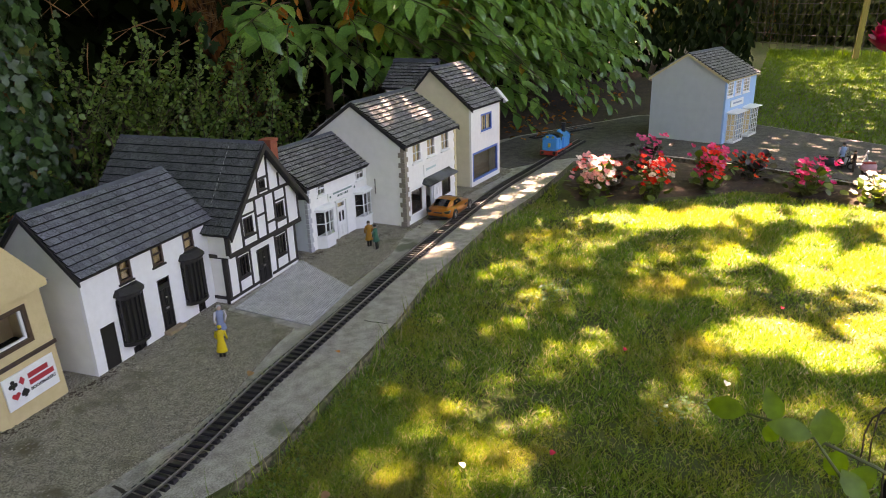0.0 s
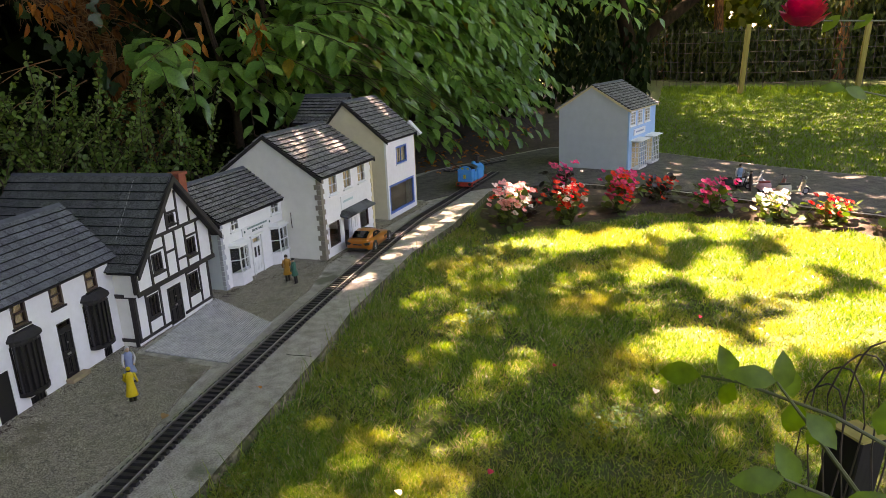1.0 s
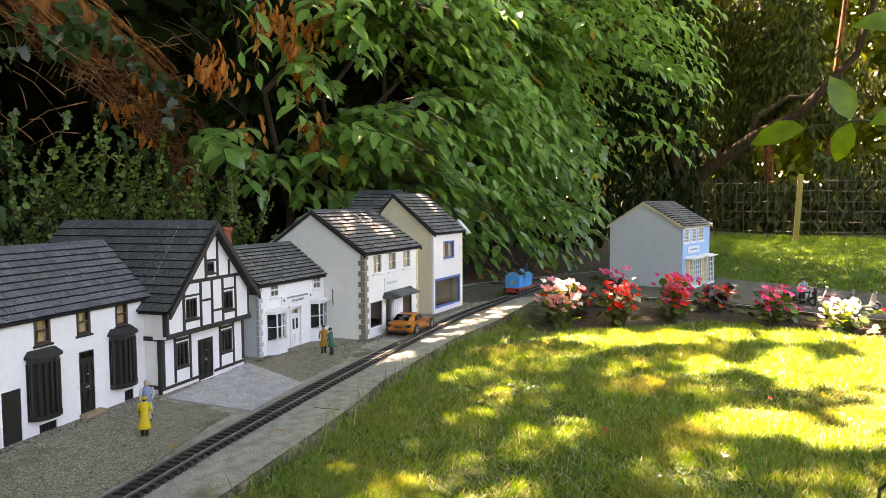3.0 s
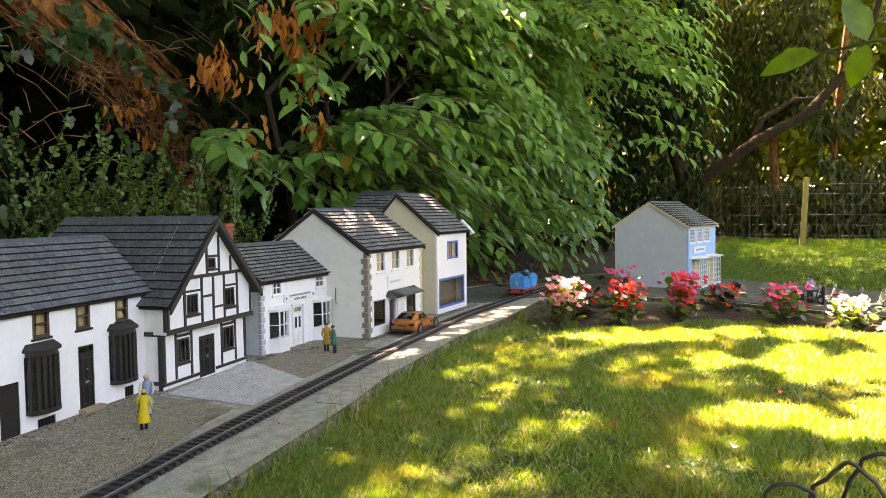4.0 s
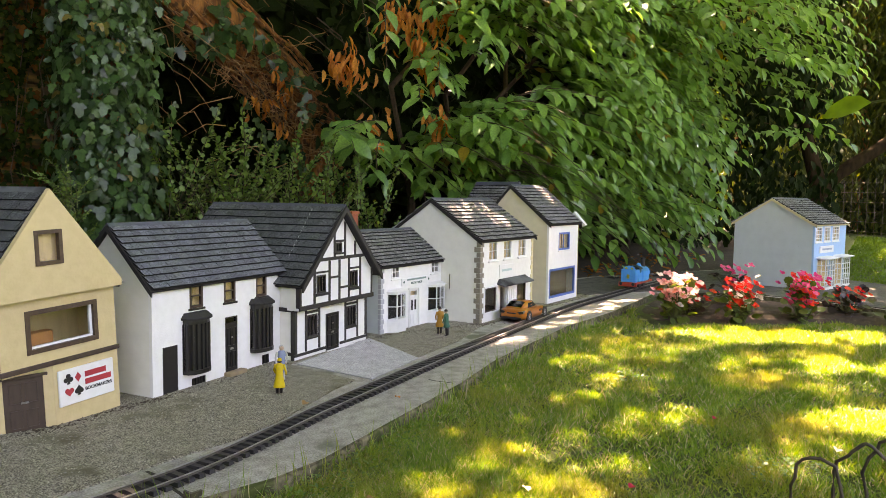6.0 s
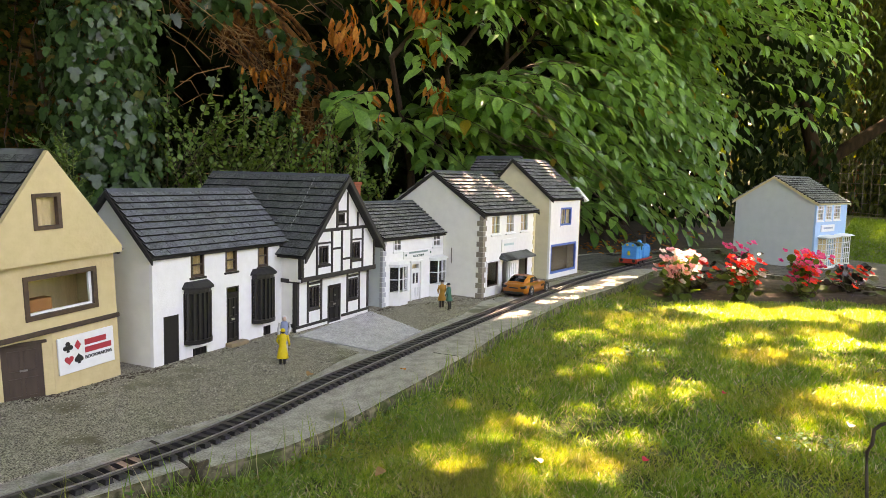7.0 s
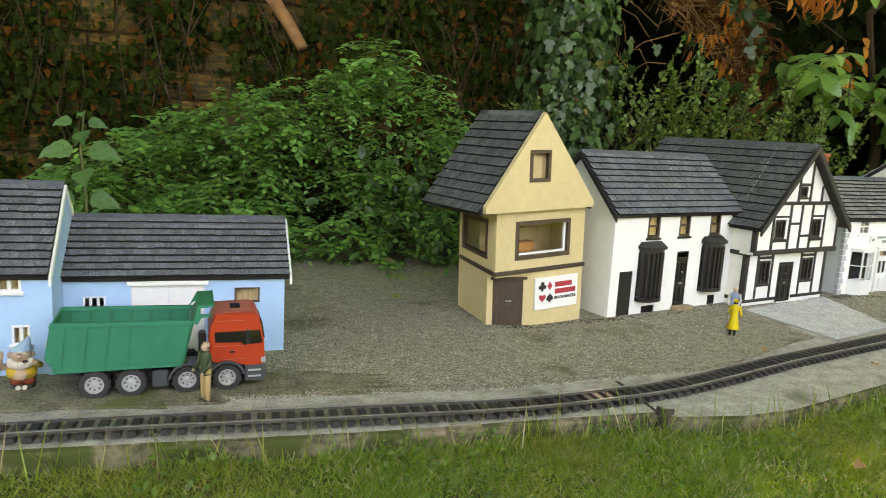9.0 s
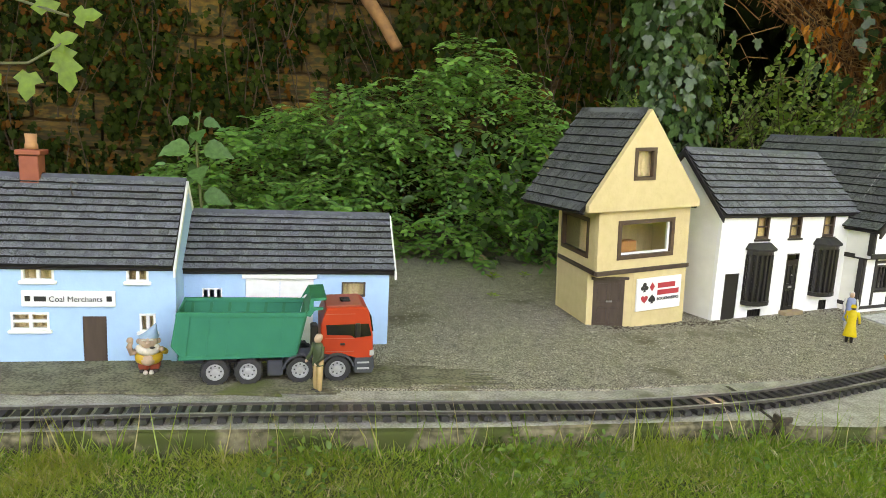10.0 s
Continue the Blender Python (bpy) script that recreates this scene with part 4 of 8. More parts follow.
# line of white specks where the felt has split
for i in range(11):
    a = 0.34 + i * 0.058
    part("split_tile", new_box(-.0055, .0055, -.0006, .0006, 0.0145, 0.0155), SETT, h, "pale split in the felt", m=Matrix.Translation((-ov + (AU + ov) * a, 0.060 + .0015 * i, ez + (AZ + .006 - ez) * a)) @ pose(0, 0, 0, 0, -math.degrees(math.atan2(AZ - ez, AU + ov)), 8))

# ---------- book shop ----------
h = thing("model_book_shop", "small white model book shop with two canted bays", "model shop", pose(2.008, 2.322, 0, 0, 0, 14), "model street")
up = [(0.073, 0.130), (0.370, 0.435)]
gabled(h, 0.505, 0.35, 0.287, 0.175, 0.414, WHITE, GREYWALL, [(a, b, 0.226, 0.284) for a, b in up] + [(0.205, 0.268, 0.004, 0.166)], ROOFPALE, 11, 20, over=(0.014, 0.004), barge_side=(True, False))
for a, b in up:
    window(h, a, b, 0.226, 0.284, 0.001, 2, 2, WHITETRIM, 0.006, WHITETRIM, label="small white casement window")
d = door(h, 0.2055, 0.2675, 0.0045, 0.135, 0.004, WHITETRIM, glazed=True, knocker=False, label="white half-glazed shop door")
window(h, 0.205, 0.268, 0.136, 0.166, 0.003, 1, 1, WHITETRIM, 0.005, name="fanlight", curtain="one")
for u in (0.197, 0.2695):
    part("pilaster", new_box(u, u + 0.0065, -0.007, -0.0005, 0.0, 0.17, 0.0008), WHITETRIM, h)
part("door_head", new_box(0.19, 0.283, -0.011, -0.0008, 0.1705, 0.178, 0.001), WHITETRIM, h)


def bay(house, u0, u1, z1, depth, cant, sill, fm, rows=2, cols=(1, 2, 1), label="white canted bay window", flare=0.006, z0=0.0):
    """Canted bay: panelled base, glazed faces with bars, flat flared roof."""
    P = [(u0, 0.0), (u0 + cant, -depth), (u1 - cant, -depth), (u1, 0.0)]
    bm = bmesh.new()
    prism(bm, P, z0, sill)
    b = part("bay_window", bm, fm, house, label)
    bm = bmesh.new()
    c = ((u0 + u1) / 2, -depth / 2)
    big = lambda k: [(x + (k if x > c[0] else -k), y - (k if y < 0 else 0)) for x, y in P]
    prism(bm, big(0.004), sill, sill + 0.006)
    part("sill", bm, fm, b)
    bm = bmesh.new()
    prism(bm, big(0.001), z1 - 0.012, z1 - .004)
    part("head", bm, fm, b)
    bm = bmesh.new()
    ring_loft(bm, [[(x, y, z1 - .0038) for x, y in big(flare)], [(x, y, z1) for x, y in big(flare)], [(c[0] + (x - c[0]) * .86, y * .7, z1 + .009) for x, y in P]])
    part("bay_roof", bm, fm, b)
    for (a, q), n in zip(zip(P, P[1:]), cols):
        d = Vector((q[0] - a[0], q[1] - a[1], 0))
        L, ang = d.length, math.degrees(math.atan2(d.y, d.x))
        M = pose(a[0], a[1], 0, 0, 0, ang)
        bm = bmesh.new()
        zz0, zz1 = sill + .006, z1 - .012
        for i in range(n + 1):
            x = L * i / n
            k = 0.0032 if i in (0, n) else 0.0016
            box(bm, max(0.0004, x - k), min(L - .0004, x + k), 0.0, 0.006, zz0, zz1)
        for j in range(1, rows):
            z = zz0 + (zz1 - zz0) * j / rows
            box(bm, 0.001, L - .001, 0.0006, 0.0052, z - .0016, z + .0016)
        tagged(part("glazing_lattice", bm, fm, b, m=M), kind="stuff")
        g = part("pane", new_box(0.001, L - .001, 0.0025, 0.0035, zz0, zz1), GLASS, b, m=M)
        g.visible_shadow = False
    # flat sheet coloured as the dim room behind the glass
    bm = bmesh.new()
    prism(bm, [(u0 + .006, -.002), (u1 - .006, -.002), (u1 - .006, -.0005), (u0 + .006, -.0005)], sill + .006, z1 - .012)
    part("backing", bm, DARKIN if rows < 4 else CURTAIN, b, "flat sheet standing for the dim interior")
    return b


bay(h, 0.046, 0.16, 0.176, 0.034, 0.026, 0.055, WHITETRIM)
bay(h, 0.346, 0.462, 0.178, 0.034, 0.026, 0.055, WHITETRIM)
part("signboard", new_box(0.142, 0.358, -0.006, -0.0005, 0.190, 0.222, .0008), WHITETRIM, h, "white painted signboard")
GREENTXT = mat("dark_green_lettering", (0.05, 0.12, 0.10), 0.6, None, 60, 0.3, 0)
words(h, "BOOK SHOP", 0.0145, 0.25, -0.0066, 0.1935, GREENTXT)
part("name_bar", new_box(0.178, 0.322, -0.0072, -0.0061, 0.2105, 0.2180), mat("faded_green_lettering", (0.22, 0.32, 0.29), .6), h, "dark green bar where a name was painted")
for u in (0.156, 0.344):
    bm = bmesh.new()
    ball(bm, (u, -0.0065, 0.206), 0.006, 0.001, 0.006, 0, 8, 5)
    part("sign_motif", bm, GREENTXT, h)
QG = mat("grey_quoin_paint", (0.42, 0.43, 0.44), 0.7, (0.34, 0.35, 0.36), 60, 0.5, 0.2)
for i in range(13):
    part("quoin", new_box(-0.0025, 0.014 if i % 2 else 0.022, -0.003, 0.0125, 0.002 + i * 0.0212, 0.0215 + i * 0.0212, .0008), QG, h)

# ---------- white house with quoins ----------
h = thing("model_quoined_house", "white model house with brown stone quoins and porch canopy", "model house", pose(2.502, 2.231, 0, 0, 0, 14), "model street")
up = [(0.076, 0.163), (0.220, 0.308), (0.372, 0.462)]
lowh = [(0.046, 0.155, 0.048, 0.16), (0.195, 0.262, 0.004, 0.15), (0.368, 0.468, 0.055, 0.155)]
gabled(h, 0.535, 0.53, 0.379, 0.265, 0.556, WHITE, OFFWHITE, [(a, b, 0.283, 0.372) for a, b in up] + lowh, ROOFPALE, 12, 18, over=(0.006, 0.022), f_over=0.012)
for a, b in up:
    window(h, a, b, 0.283, 0.372, 0.003, 2, 2, WHITETRIM, 0.006, WHITETRIM, "one", bar=0.0025, label="white sash window with tan curtains", sill_out=0.012)
window(h, 0.046, 0.155, 0.048, 0.16, 0.004, 1, 1, BROWN, 0.005, label="dark shop window")
window(h, 0.368, 0.468, 0.055, 0.155, 0.004, 1, 1, BROWN, 0.005, label="dark shop window")
for u0, u1, z0, z1 in ((0.036, 0.165, 0.04, 0.168),):
    bm = bmesh.new()
    for q in ((u0, u0 + .008, z0, z1), (u1 - .008, u1, z0, z1), (u0 + .008, u1 - .008, z1 - .008, z1), (u0 + .008, u1 - .008, z0, z0 + .006)):
        box(bm, q[0], q[1], -0.004, -0.0004, q[2], q[3])
    part("architrave", bm, WHITETRIM, h)
door(h, 0.266, 0.330, 0.004, 0.15, -0.004, WHITETRIM, knocker=False, label="white door leaf")
bm = bmesh.new()
ring_loft(bm, [[(0.16, -.0008, .166), (0.475, -.0008, .166), (0.475, -.04, .158), (0.16, -.04, .158)], [(0.16, -.0008, .174), (0.475, -.0008, .174), (0.475, -.042, .166), (0.16, -.042, .166)], [(0.18, -.0008, .192), (0.455, -.0008, .192), (0.445, -.016, .186), (0.19, -.016, .186)]])
part("porch_canopy", bm, ROOFDARK, h, "black felt porch canopy")
part("plaque", new_box(0.178, 0.325, -0.004, -0.0005, 0.198, 0.258, .001), WHITETRIM, h, "white name plaque")
part("plaque_bar", new_box(0.2, 0.3, -0.0052, -0.0042, 0.226, 0.236), mat("pale_teal_paint", (0.45, 0.62, 0.60), .6), h, "pale teal bar where a name was painted")
for u, mm in ((0.0, 0), (0.535, 1)):
    for i in range(16):
        w = 0.03 if i % 2 else 0.018
        x0, x1 = (-0.004, w) if not mm else (0.535 - w * .6, 0.535 + .003)
        part("quoin", new_box(x0, x1, -0.0035, 0.0 + (0.03 if not i % 2 else 0.018) if not mm else .012, 0.003 + i * 0.0232, 0.0252 + i * 0.0232, .001), QUOIN if not mm else CREAMTRIM, h)
bm = bmesh.new()
tube(bm, [(0, -.001, 0.15), (-.0015, 0, .185), (0, .0, .22)], 0.0022, 5)
part("wall_hook", bm, IRON, h, m=pose(-0.002, 0.16, 0.0))

# ---------- tall shop with blue windows ----------
h = thing("model_corner_shop", "tall white model shop with blue-framed windows", "model shop", pose(3.235, 2.424, 0, 0, 0, 12), "model street")
gabled(h, 0.375, 0.42, 0.440, 0.238, 0.636, WHITE, CREAMSIDE, [(0.122, 0.268, 0.288, 0.387), (0.015, 0.348, 0.03, 0.19)], ROOFPALE, 12, 13, over=(0.008, 0.012))
window(h, 0.122, 0.268, 0.288, 0.387, 0.003, 2, 1, BLUETRIM, 0.010, WHITETRIM, "pair", label="blue-framed window with tan curtains")
window(h, 0.015, 0.348, 0.03, 0.19, 0.003, 1, 1, BLUETRIM, 0.012, None, label="large blue-framed shop window")
# sheet added behind the window, its brown darkened as the dim interior
bm = bmesh.new()
prism(bm, [(0.02, 0.06), (0.36, 0.06), (0.36, 0.064), (0.02, 0.064)], 0.012, 0.43)
part("display_backing", bm, mat("dim_interior_brown", (.20, .145, .075), .85, (.13, .095, .05), 40, .6, .1), h, "dull brown sheet standing for the dim shop interior")
bm = bmesh.new()
prism(bm, [(-0.036, 0.424), (-0.018, 0.414), (0.052, 0.474), (0.036, 0.500)], 0.3935, 0.428, "x")
part("gutter_end", bm, WHITETRIM, h, "loose cream gable end board")
part("corner_trim", new_box(0.3755, 0.379, -0.002, 0.012, 0.0, 0.43), CREAMTRIM, h)

# rear wing of the tall shop, its ridge running back
part("wing_wall", new_box(0.105, 0.40, 0.4215, 0.60, 0.0, 0.515), OFFWHITE, h)
slope(h, (0.09, 0.62, 0.512), (0.09, 0.33, 0.512), (0.25, 0.62, 0.655), ROOFPALE, 9, 10)
slope(h, (0.41, 0.33, 0.512), (0.41, 0.62, 0.512), (0.25, 0.33, 0.655), ROOFPALE, 7, 8, singles=False)
bm = bmesh.new()
prism(bm, [(0.23, 0.652), (0.25, 0.672), (0.27, 0.652), (0.25, 0.66)], 0.32, 0.622, "y")
part("ridge_cap", bm, RIDGE, h)
bm = bmesh.new()
prism(bm, [(0.105, 0.515), (0.395, 0.515), (0.25, 0.65)], 0.59, 0.60, "y")
part("wing_gable", bm, OFFWHITE, h)

# ---------- blue house by the path ----------
h = thing("model_blue_shop", "pale blue model shop with grey gable and two square bays", "model shop", pose(5.085, 1.722, 0, 0, 0, -1), "model street")
up = [(0.005, 0.125), (0.15, 0.27), (0.295, 0.435)]
gabled(h, 0.56, 0.53, 0.428, 0.275, 0.588, BLUEWALL, GREYWALL, [(a + .012, b, 0.312, 0.414) for a, b in up], ROOFPALE, 12, 17, over=(0.014, 0.014), barge_mat=CREAMTRIM, edge=CREAMTRIM)
for a, b in up:
    window(h, a + .012, b, 0.312, 0.414, 0.002, 3, 4, WHITETRIM, 0.009, WHITETRIM, "one", label="white multi-pane window")
part("signboard", new_box(0.09, 0.325, -0.007, -0.0005, 0.24, 0.285, .001), WHITETRIM, h, "white signboard")
part("sign_bar", new_box(0.125, 0.29, -0.0082, -0.0071, 0.258, 0.270), mat("grey_lettering", (0.35, 0.42, 0.5), .6), h, "grey-blue bar where a name was painted")
for a, b in ((0.06, 0.235), (0.35, 0.51)):
    bay(h, a, b, 0.21, 0.055, 0.004, 0.012, WHITETRIM, 5, (2, 4, 2), "white square bay of small panes", 0.02, 0.004)

# ---------- cream corner house ----------
h = thing("model_bookmakers", "cream rendered model corner shop with steep slate roof", "model shop", pose(0.577, 1.876, -0.007, 0, -2.6, 20), "model street")
W, D, BZ, EZ, AU, AZ = 0.303, 0.25, 0.155, 0.328, 0.128, 0.565
SA = 78.0                      # the side wall is not square to the front
SM = lambda s=D: pose(s * math.cos(radians(SA)), s * math.sin(radians(SA)), 0, 0, 0, SA - 180)
C1, C2 = 0.122, 0.052
cx, cy = C2 * math.cos(radians(SA)), C2 * math.sin(radians(SA))
OUT = 0.022
wall("front_wall", h, CREAM, W - C1, BZ, (), 0.012, pose(C1, 0, 0))
wall("side_wall", h, CREAM, D - C2, BZ, (), 0.012, SM())
L = math.hypot(C1 - cx, cy)
MC = pose(cx, cy, 0, 0, 0, -math.degrees(math.atan2(cy, C1 - cx)))
wall("corner_wall", h, CREAM, L, BZ, [(0.016, L - 0.022, 0.003, 0.135)], 0.010, MC @ pose(0, 0.0006, 0))
door(h, 0.0165, L - 0.0225, 0.0035, 0.1345, 0.004, BROWN, m=MC, knocker=False, label="dark brown corner door")
part("door_head", new_box(0.010, L - 0.012, -0.004, -0.0003, 0.1355, 0.143, .0008), BROWN, h, m=MC)
part("letter_plate", new_box(L / 2 - .010, L / 2 + .006, -0.0062, -0.003, 0.075, 0.079), RAILM, h, m=MC)
wall("front_wall", h, CREAM, W, EZ, [(0.062, 0.250, 0.193, 0.297)], 0.012, z0=BZ + .0005)
wall("side_wall", h, CREAM, D - 0.0125, EZ, [(0.012, 0.195, 0.192, 0.30)], 0.012, SM(), z0=BZ + .0005)
BX = D * math.cos(radians(SA))
BY = D * math.sin(radians(SA))
wall("side_wall", h, CREAM, BY - .0125, EZ, (), 0.012, pose(W, .0125, 0, 0, 0, 90))
wall("back_wall", h, CREAM, W - BX, EZ, (), 0.011, pose(W, BY + .0115, 0, 0, 0, 180))
part("upper_floor", new_prism([(0.016, 0.013), (W - .013, .013), (W - .013, BY - .013), (BX + .013, BY - .013)], BZ + .001, BZ + .006), DARKIN, h)
part("soffit", new_prism([(0.001, 0.0005), (C1, 0.0005), (cx, cy)], BZ - .004, BZ), CREAM, h)
window(h, 0.062, 0.250, 0.193, 0.297, 0.003, 1, 1, FRAMEBROWN, 0.011, None, label="wide brown-framed upper window", proud=0.006)
part("window_lining", new_box(0.074, 0.238, 0.0045, 0.0118, 0.2045, 0.210), WHITETRIM, h)
part("window_lining", new_box(0.2315, 0.2385, 0.0045, 0.0118, 0.2105, 0.286), WHITETRIM, h)
part("counter", new_box(0.07, 0.15, 0.03, 0.06, BZ + .0065, 0.235, .002), mat("orange_card", (0.55, 0.22, 0.07), .8), h, "orange card counter behind the glass")
part("room_back", new_box(0.04, W - .014, 0.13, 0.134, BZ + .0065, EZ), CURTAIN, h, "tan card partition")
window(h, 0.012, 0.195, 0.192, 0.30, 0.003, 1, 1, FRAMEBROWN, 0.011, None, m=SM(), label="brown-framed side window", proud=0.006)
part("belt_rail", new_box(-0.006, W + .004, -0.007, -0.0005, BZ + .001, BZ + 0.013, .002), BROWN, h, "dark brown belt rail")
part("belt_rail", new_box(0.0, D - .001, -0.007, -0.0005, BZ + .001, BZ + 0.013, .002), BROWN, h, "dark brown belt rail", SM())
# overhanging gable
GL, GR = -0.05, 0.312
GW = GR - GL
k1 = (AZ - EZ) / (GW / 2)
AU = (GL + GR) / 2
gc = [(0, EZ + .016, -k1 / math.hypot(k1, 1), 1 / math.hypot(k1, 1)), (GW, EZ + .016, k1 / math.hypot(k1, 1), 1 / math.hypot(k1, 1))]
wall("gable_wall", h, CREAM, GW, AZ + .02, [(0.084 - GL, 0.153 - GL, 0.402, 0.485)], 0.014, pose(GL, -OUT, 0), gc, z0=EZ - 0.002)
wall("gable_wall", h, CREAM, GW, AZ, (), 0.012, pose(GR, BY + .013, 0, 0, 0, 180), gc, z0=EZ + .0005)
window(h, 0.084, 0.153, 0.402, 0.485, -OUT + .003, 1, 1, FRAMEBROWN, 0.009, None, "one", label="small brown-framed gable window", proud=0.006)
part("soffit", new_prism([(GL, -OUT + .0145), (GR, -OUT + .0145), (GR, BY), (GL, BY)], EZ + .001, EZ + .004), CREAM, h)
slope(h, (GL - .008, BY + 0.03, EZ - .006), (GL - .008, -OUT + 0.0145, EZ - .006), (AU, BY + .03, AZ + .006), ROOFDARK, 11, 13)
slope(h, (GR + .008, -OUT + .0145, EZ - .006), (GR + .008, BY + .03, EZ - .006), (AU, -OUT + .0145, AZ + .006), ROOFDARK, 9, 10, singles=False)
bm = bmesh.new()
prism(bm, [(AU - .012, AZ + .002), (AU, AZ + .02), (AU + .012, AZ + .002), (AU, AZ + .012)], -OUT + .015, BY + .031, "y")
part("ridge_cap", bm, ROOFDARK, h)
# sign with card suits
RED = mat("red_sign_paint", (0.55, 0.04, 0.05), .5, None, 60, .3, 0)
INK = mat("black_sign_paint", (0.015, 0.015, 0.015), .5, None, 60, .3, 0)
sg = part("signboard", new_box(0.131, 0.284, -0.006, -0.0005, 0.047, 0.137, .001), WHITETRIM, h, "white bookmaker's signboard with card suits")
words(sg, "BOOKMAKERS", 0.0117, 0.238, -0.0066, 0.0725, INK, bold=0.0002)
part("name_bar", new_box(0.201, 0.261, -0.0072, -0.0062, 0.107, 0.121), RED, sg, "red bar where a name was painted")
part("name_bar", new_box(0.201, 0.275, -0.0072, -0.0062, 0.0875, 0.1015), RED, sg, "red bar where a name was painted")


def suit(parent, kind, x, z, r, material):
    bm = bmesh.new()
    n = 24
    if kind == "diamond":
        prism(bm, [(x - r * .7, z), (x, z - r), (x + r * .7, z), (x, z + r)], -0.0071, -0.0062, "y")
    elif kind in ("heart", "spade"):
        s = 1 if kind == "heart" else -1
        pts = []
        for i in range(n):
            t = 2 * math.pi * i / n
            pts.append((x + r * .06 * 16 * math.sin(t) ** 3, z + s * r * .06 * (13 * math.cos(t) - 5 * math.cos(2 * t) - 2 * math.cos(3 * t) - math.cos(4 * t))))
        prism(bm, pts, -0.0071, -0.0062, "y")
        if s < 0:
            prism(bm, [(x - r * .35, z - r * 1.05), (x + r * .35, z - r * 1.05), (x, z - r * .1)], -0.0074, -0.00615, "y")
    else:
        for dx, dz in ((0, .5), (-.5, -.2), (.5, -.2)):
            prism(bm, [(x + dx * r + r * .45 * math.cos(2 * math.pi * i / 12), z + dz * r + r * .45 * math.sin(2 * math.pi * i / 12)) for i in range(12)], -0.0071 - .0001 * dx, -0.0062, "y")
        prism(bm, [(x - r * .3, z - r), (x + r * .3, z - r), (x, z + r * .2)], -0.0074, -0.00615, "y")
    part("card_suit", bm, material, parent)


suit(sg, "club", 0.156, 0.113, 0.0135, INK)
suit(sg, "diamond", 0.182, 0.112, 0.0125, RED)
suit(sg, "heart", 0.157, 0.080, 0.0125, RED)
suit(sg, "spade", 0.183, 0.079, 0.0125, INK)

# ---------- blue house of the coal yard ----------
h = thing("model_coal_office", "pale blue model house with slate roof and red chimney", "model house", pose(-0.7835, 1.5414, 0, 0, 0, 5), "model street")
o = 0.3835
wins = [(o - .285, o - .226, .172, .2), (o - .092, o - .05, .172, .2), (o - .308, o - .238, .072, .108), (o - .069, o - .038, .068, .106)]
gabled(h, 0.385, 0.30, 0.206, 0.15, 0.356, BLUEWALL, BLUEWALL, wins + [(o - .177, o - .132, 0.002, .1)], ROOF, 12, 22, over=(0.008, -0.003), barge_mat=WHITETRIM, f_over=0.010)
for i, (a, b, c, d) in enumerate(wins):
    window(h, a, b, c, d, 0.001, 2, 2 if i == 2 else 1, WHITETRIM, 0.004, WHITETRIM, "one", label="small white-framed window", bar=0.006)
door(h, o - .1765, o - .1325, .0025, .0995, 0.003, BROWN, panels=False, knocker=False, label="plain brown door")
part("signboard", new_box(o - .286, o - .113, -0.006, -.0005, .121, .153, .001), WHITETRIM, h, "white coal merchants' signboard")
words(h, "Coal Merchants", 0.0155, o - .186, -.0066, .1315, INK)
part("name_bar", new_box(o - .2625, o - .2405, -.0072, -.0061, .132, .142), INK, h, "black bar where a name was painted")
for u in (o - .274, o - .124):
    part("sign_motif", new_box(u - .005, u + .005, -.0072, -.0061, .132, .143, .0004), INK, h)
c = part("chimney", new_box(0.055, 0.092, 0.13, 0.17, 0.33, 0.408, .001), TERRACOTTA, h, "terracotta chimney stack")
part("chimney_cap", new_box(0.049, 0.098, 0.124, 0.176, 0.4085, 0.42, .002), TERRACOTTA, c)
bm = bmesh.new()
lathe(bm, [(.013, .4205), (.013, .43), (.011, .433), (.012, .452)], 12, 0, (0.0735, 0.15, 0))
part("chimney_pot", bm, POT, c, "buff clay chimney pot", smooth=True)
bm = bmesh.new()
tube(bm, [(0.165, 0.11, .322), (0.166, 0.09, .345), (0.164, 0.10, .36), (0.168, 0.13, .352)], .0013, 4)
part("stray_wire", bm, IRON, h)

h = thing("model_barn", "low pale blue model barn with white doors", "model barn", pose(-0.4216, 1.664, 0, 0, 0, 7), "model street")
o = 0.46
wins = [(o - .409, o - .367, .11, .138), (o - .108, o - .054, .118, .152)]
gabled(h, 0.46, 0.24, 0.182, 0.12, 0.282, BLUEWALL, BLUEWALL, wins + [(o - .318, o - .17, .002, .160)], ROOF, 9, 26, over=(-0.012, 0.010), barge_mat=WHITETRIM, barge_side=(False, True), f_over=0.012)
window(h, *wins[0], 0.001, 3, 1, WHITETRIM, 0.003, None, label="small barred window", bar=0.005)
window(h, *wins[1], 0.002, 1, 1, BROWN, 0.003, None, "one", label="dark square hatch")
for a, b in ((o - .3175, o - .2445), (o - .2435, o - .1705)):
    d = part("barn_door", new_box(a, b, 0.002, 0.008, .0025, .1595), WHITETRIM, h, "white boarded barn door")
    for i in range(1, 6):
        x = a + (b - a) * i / 6
        part("batten", new_box(x - .0012, x + .0012, 0.0008, 0.0021, .004, .158), WHITETRIM, d)
part("lintel", new_box(o - .325, o - .163, -0.008, -.0005, .1605, .170, .001), WHITETRIM, h, "white lintel")

# ---------- tipper lorry ----------
GREENP = mat("green_plastic", (0.0, 0.205, 0.118), 0.5, (0.0, 0.165, 0.095), 25, .4, .06, spec=.06)
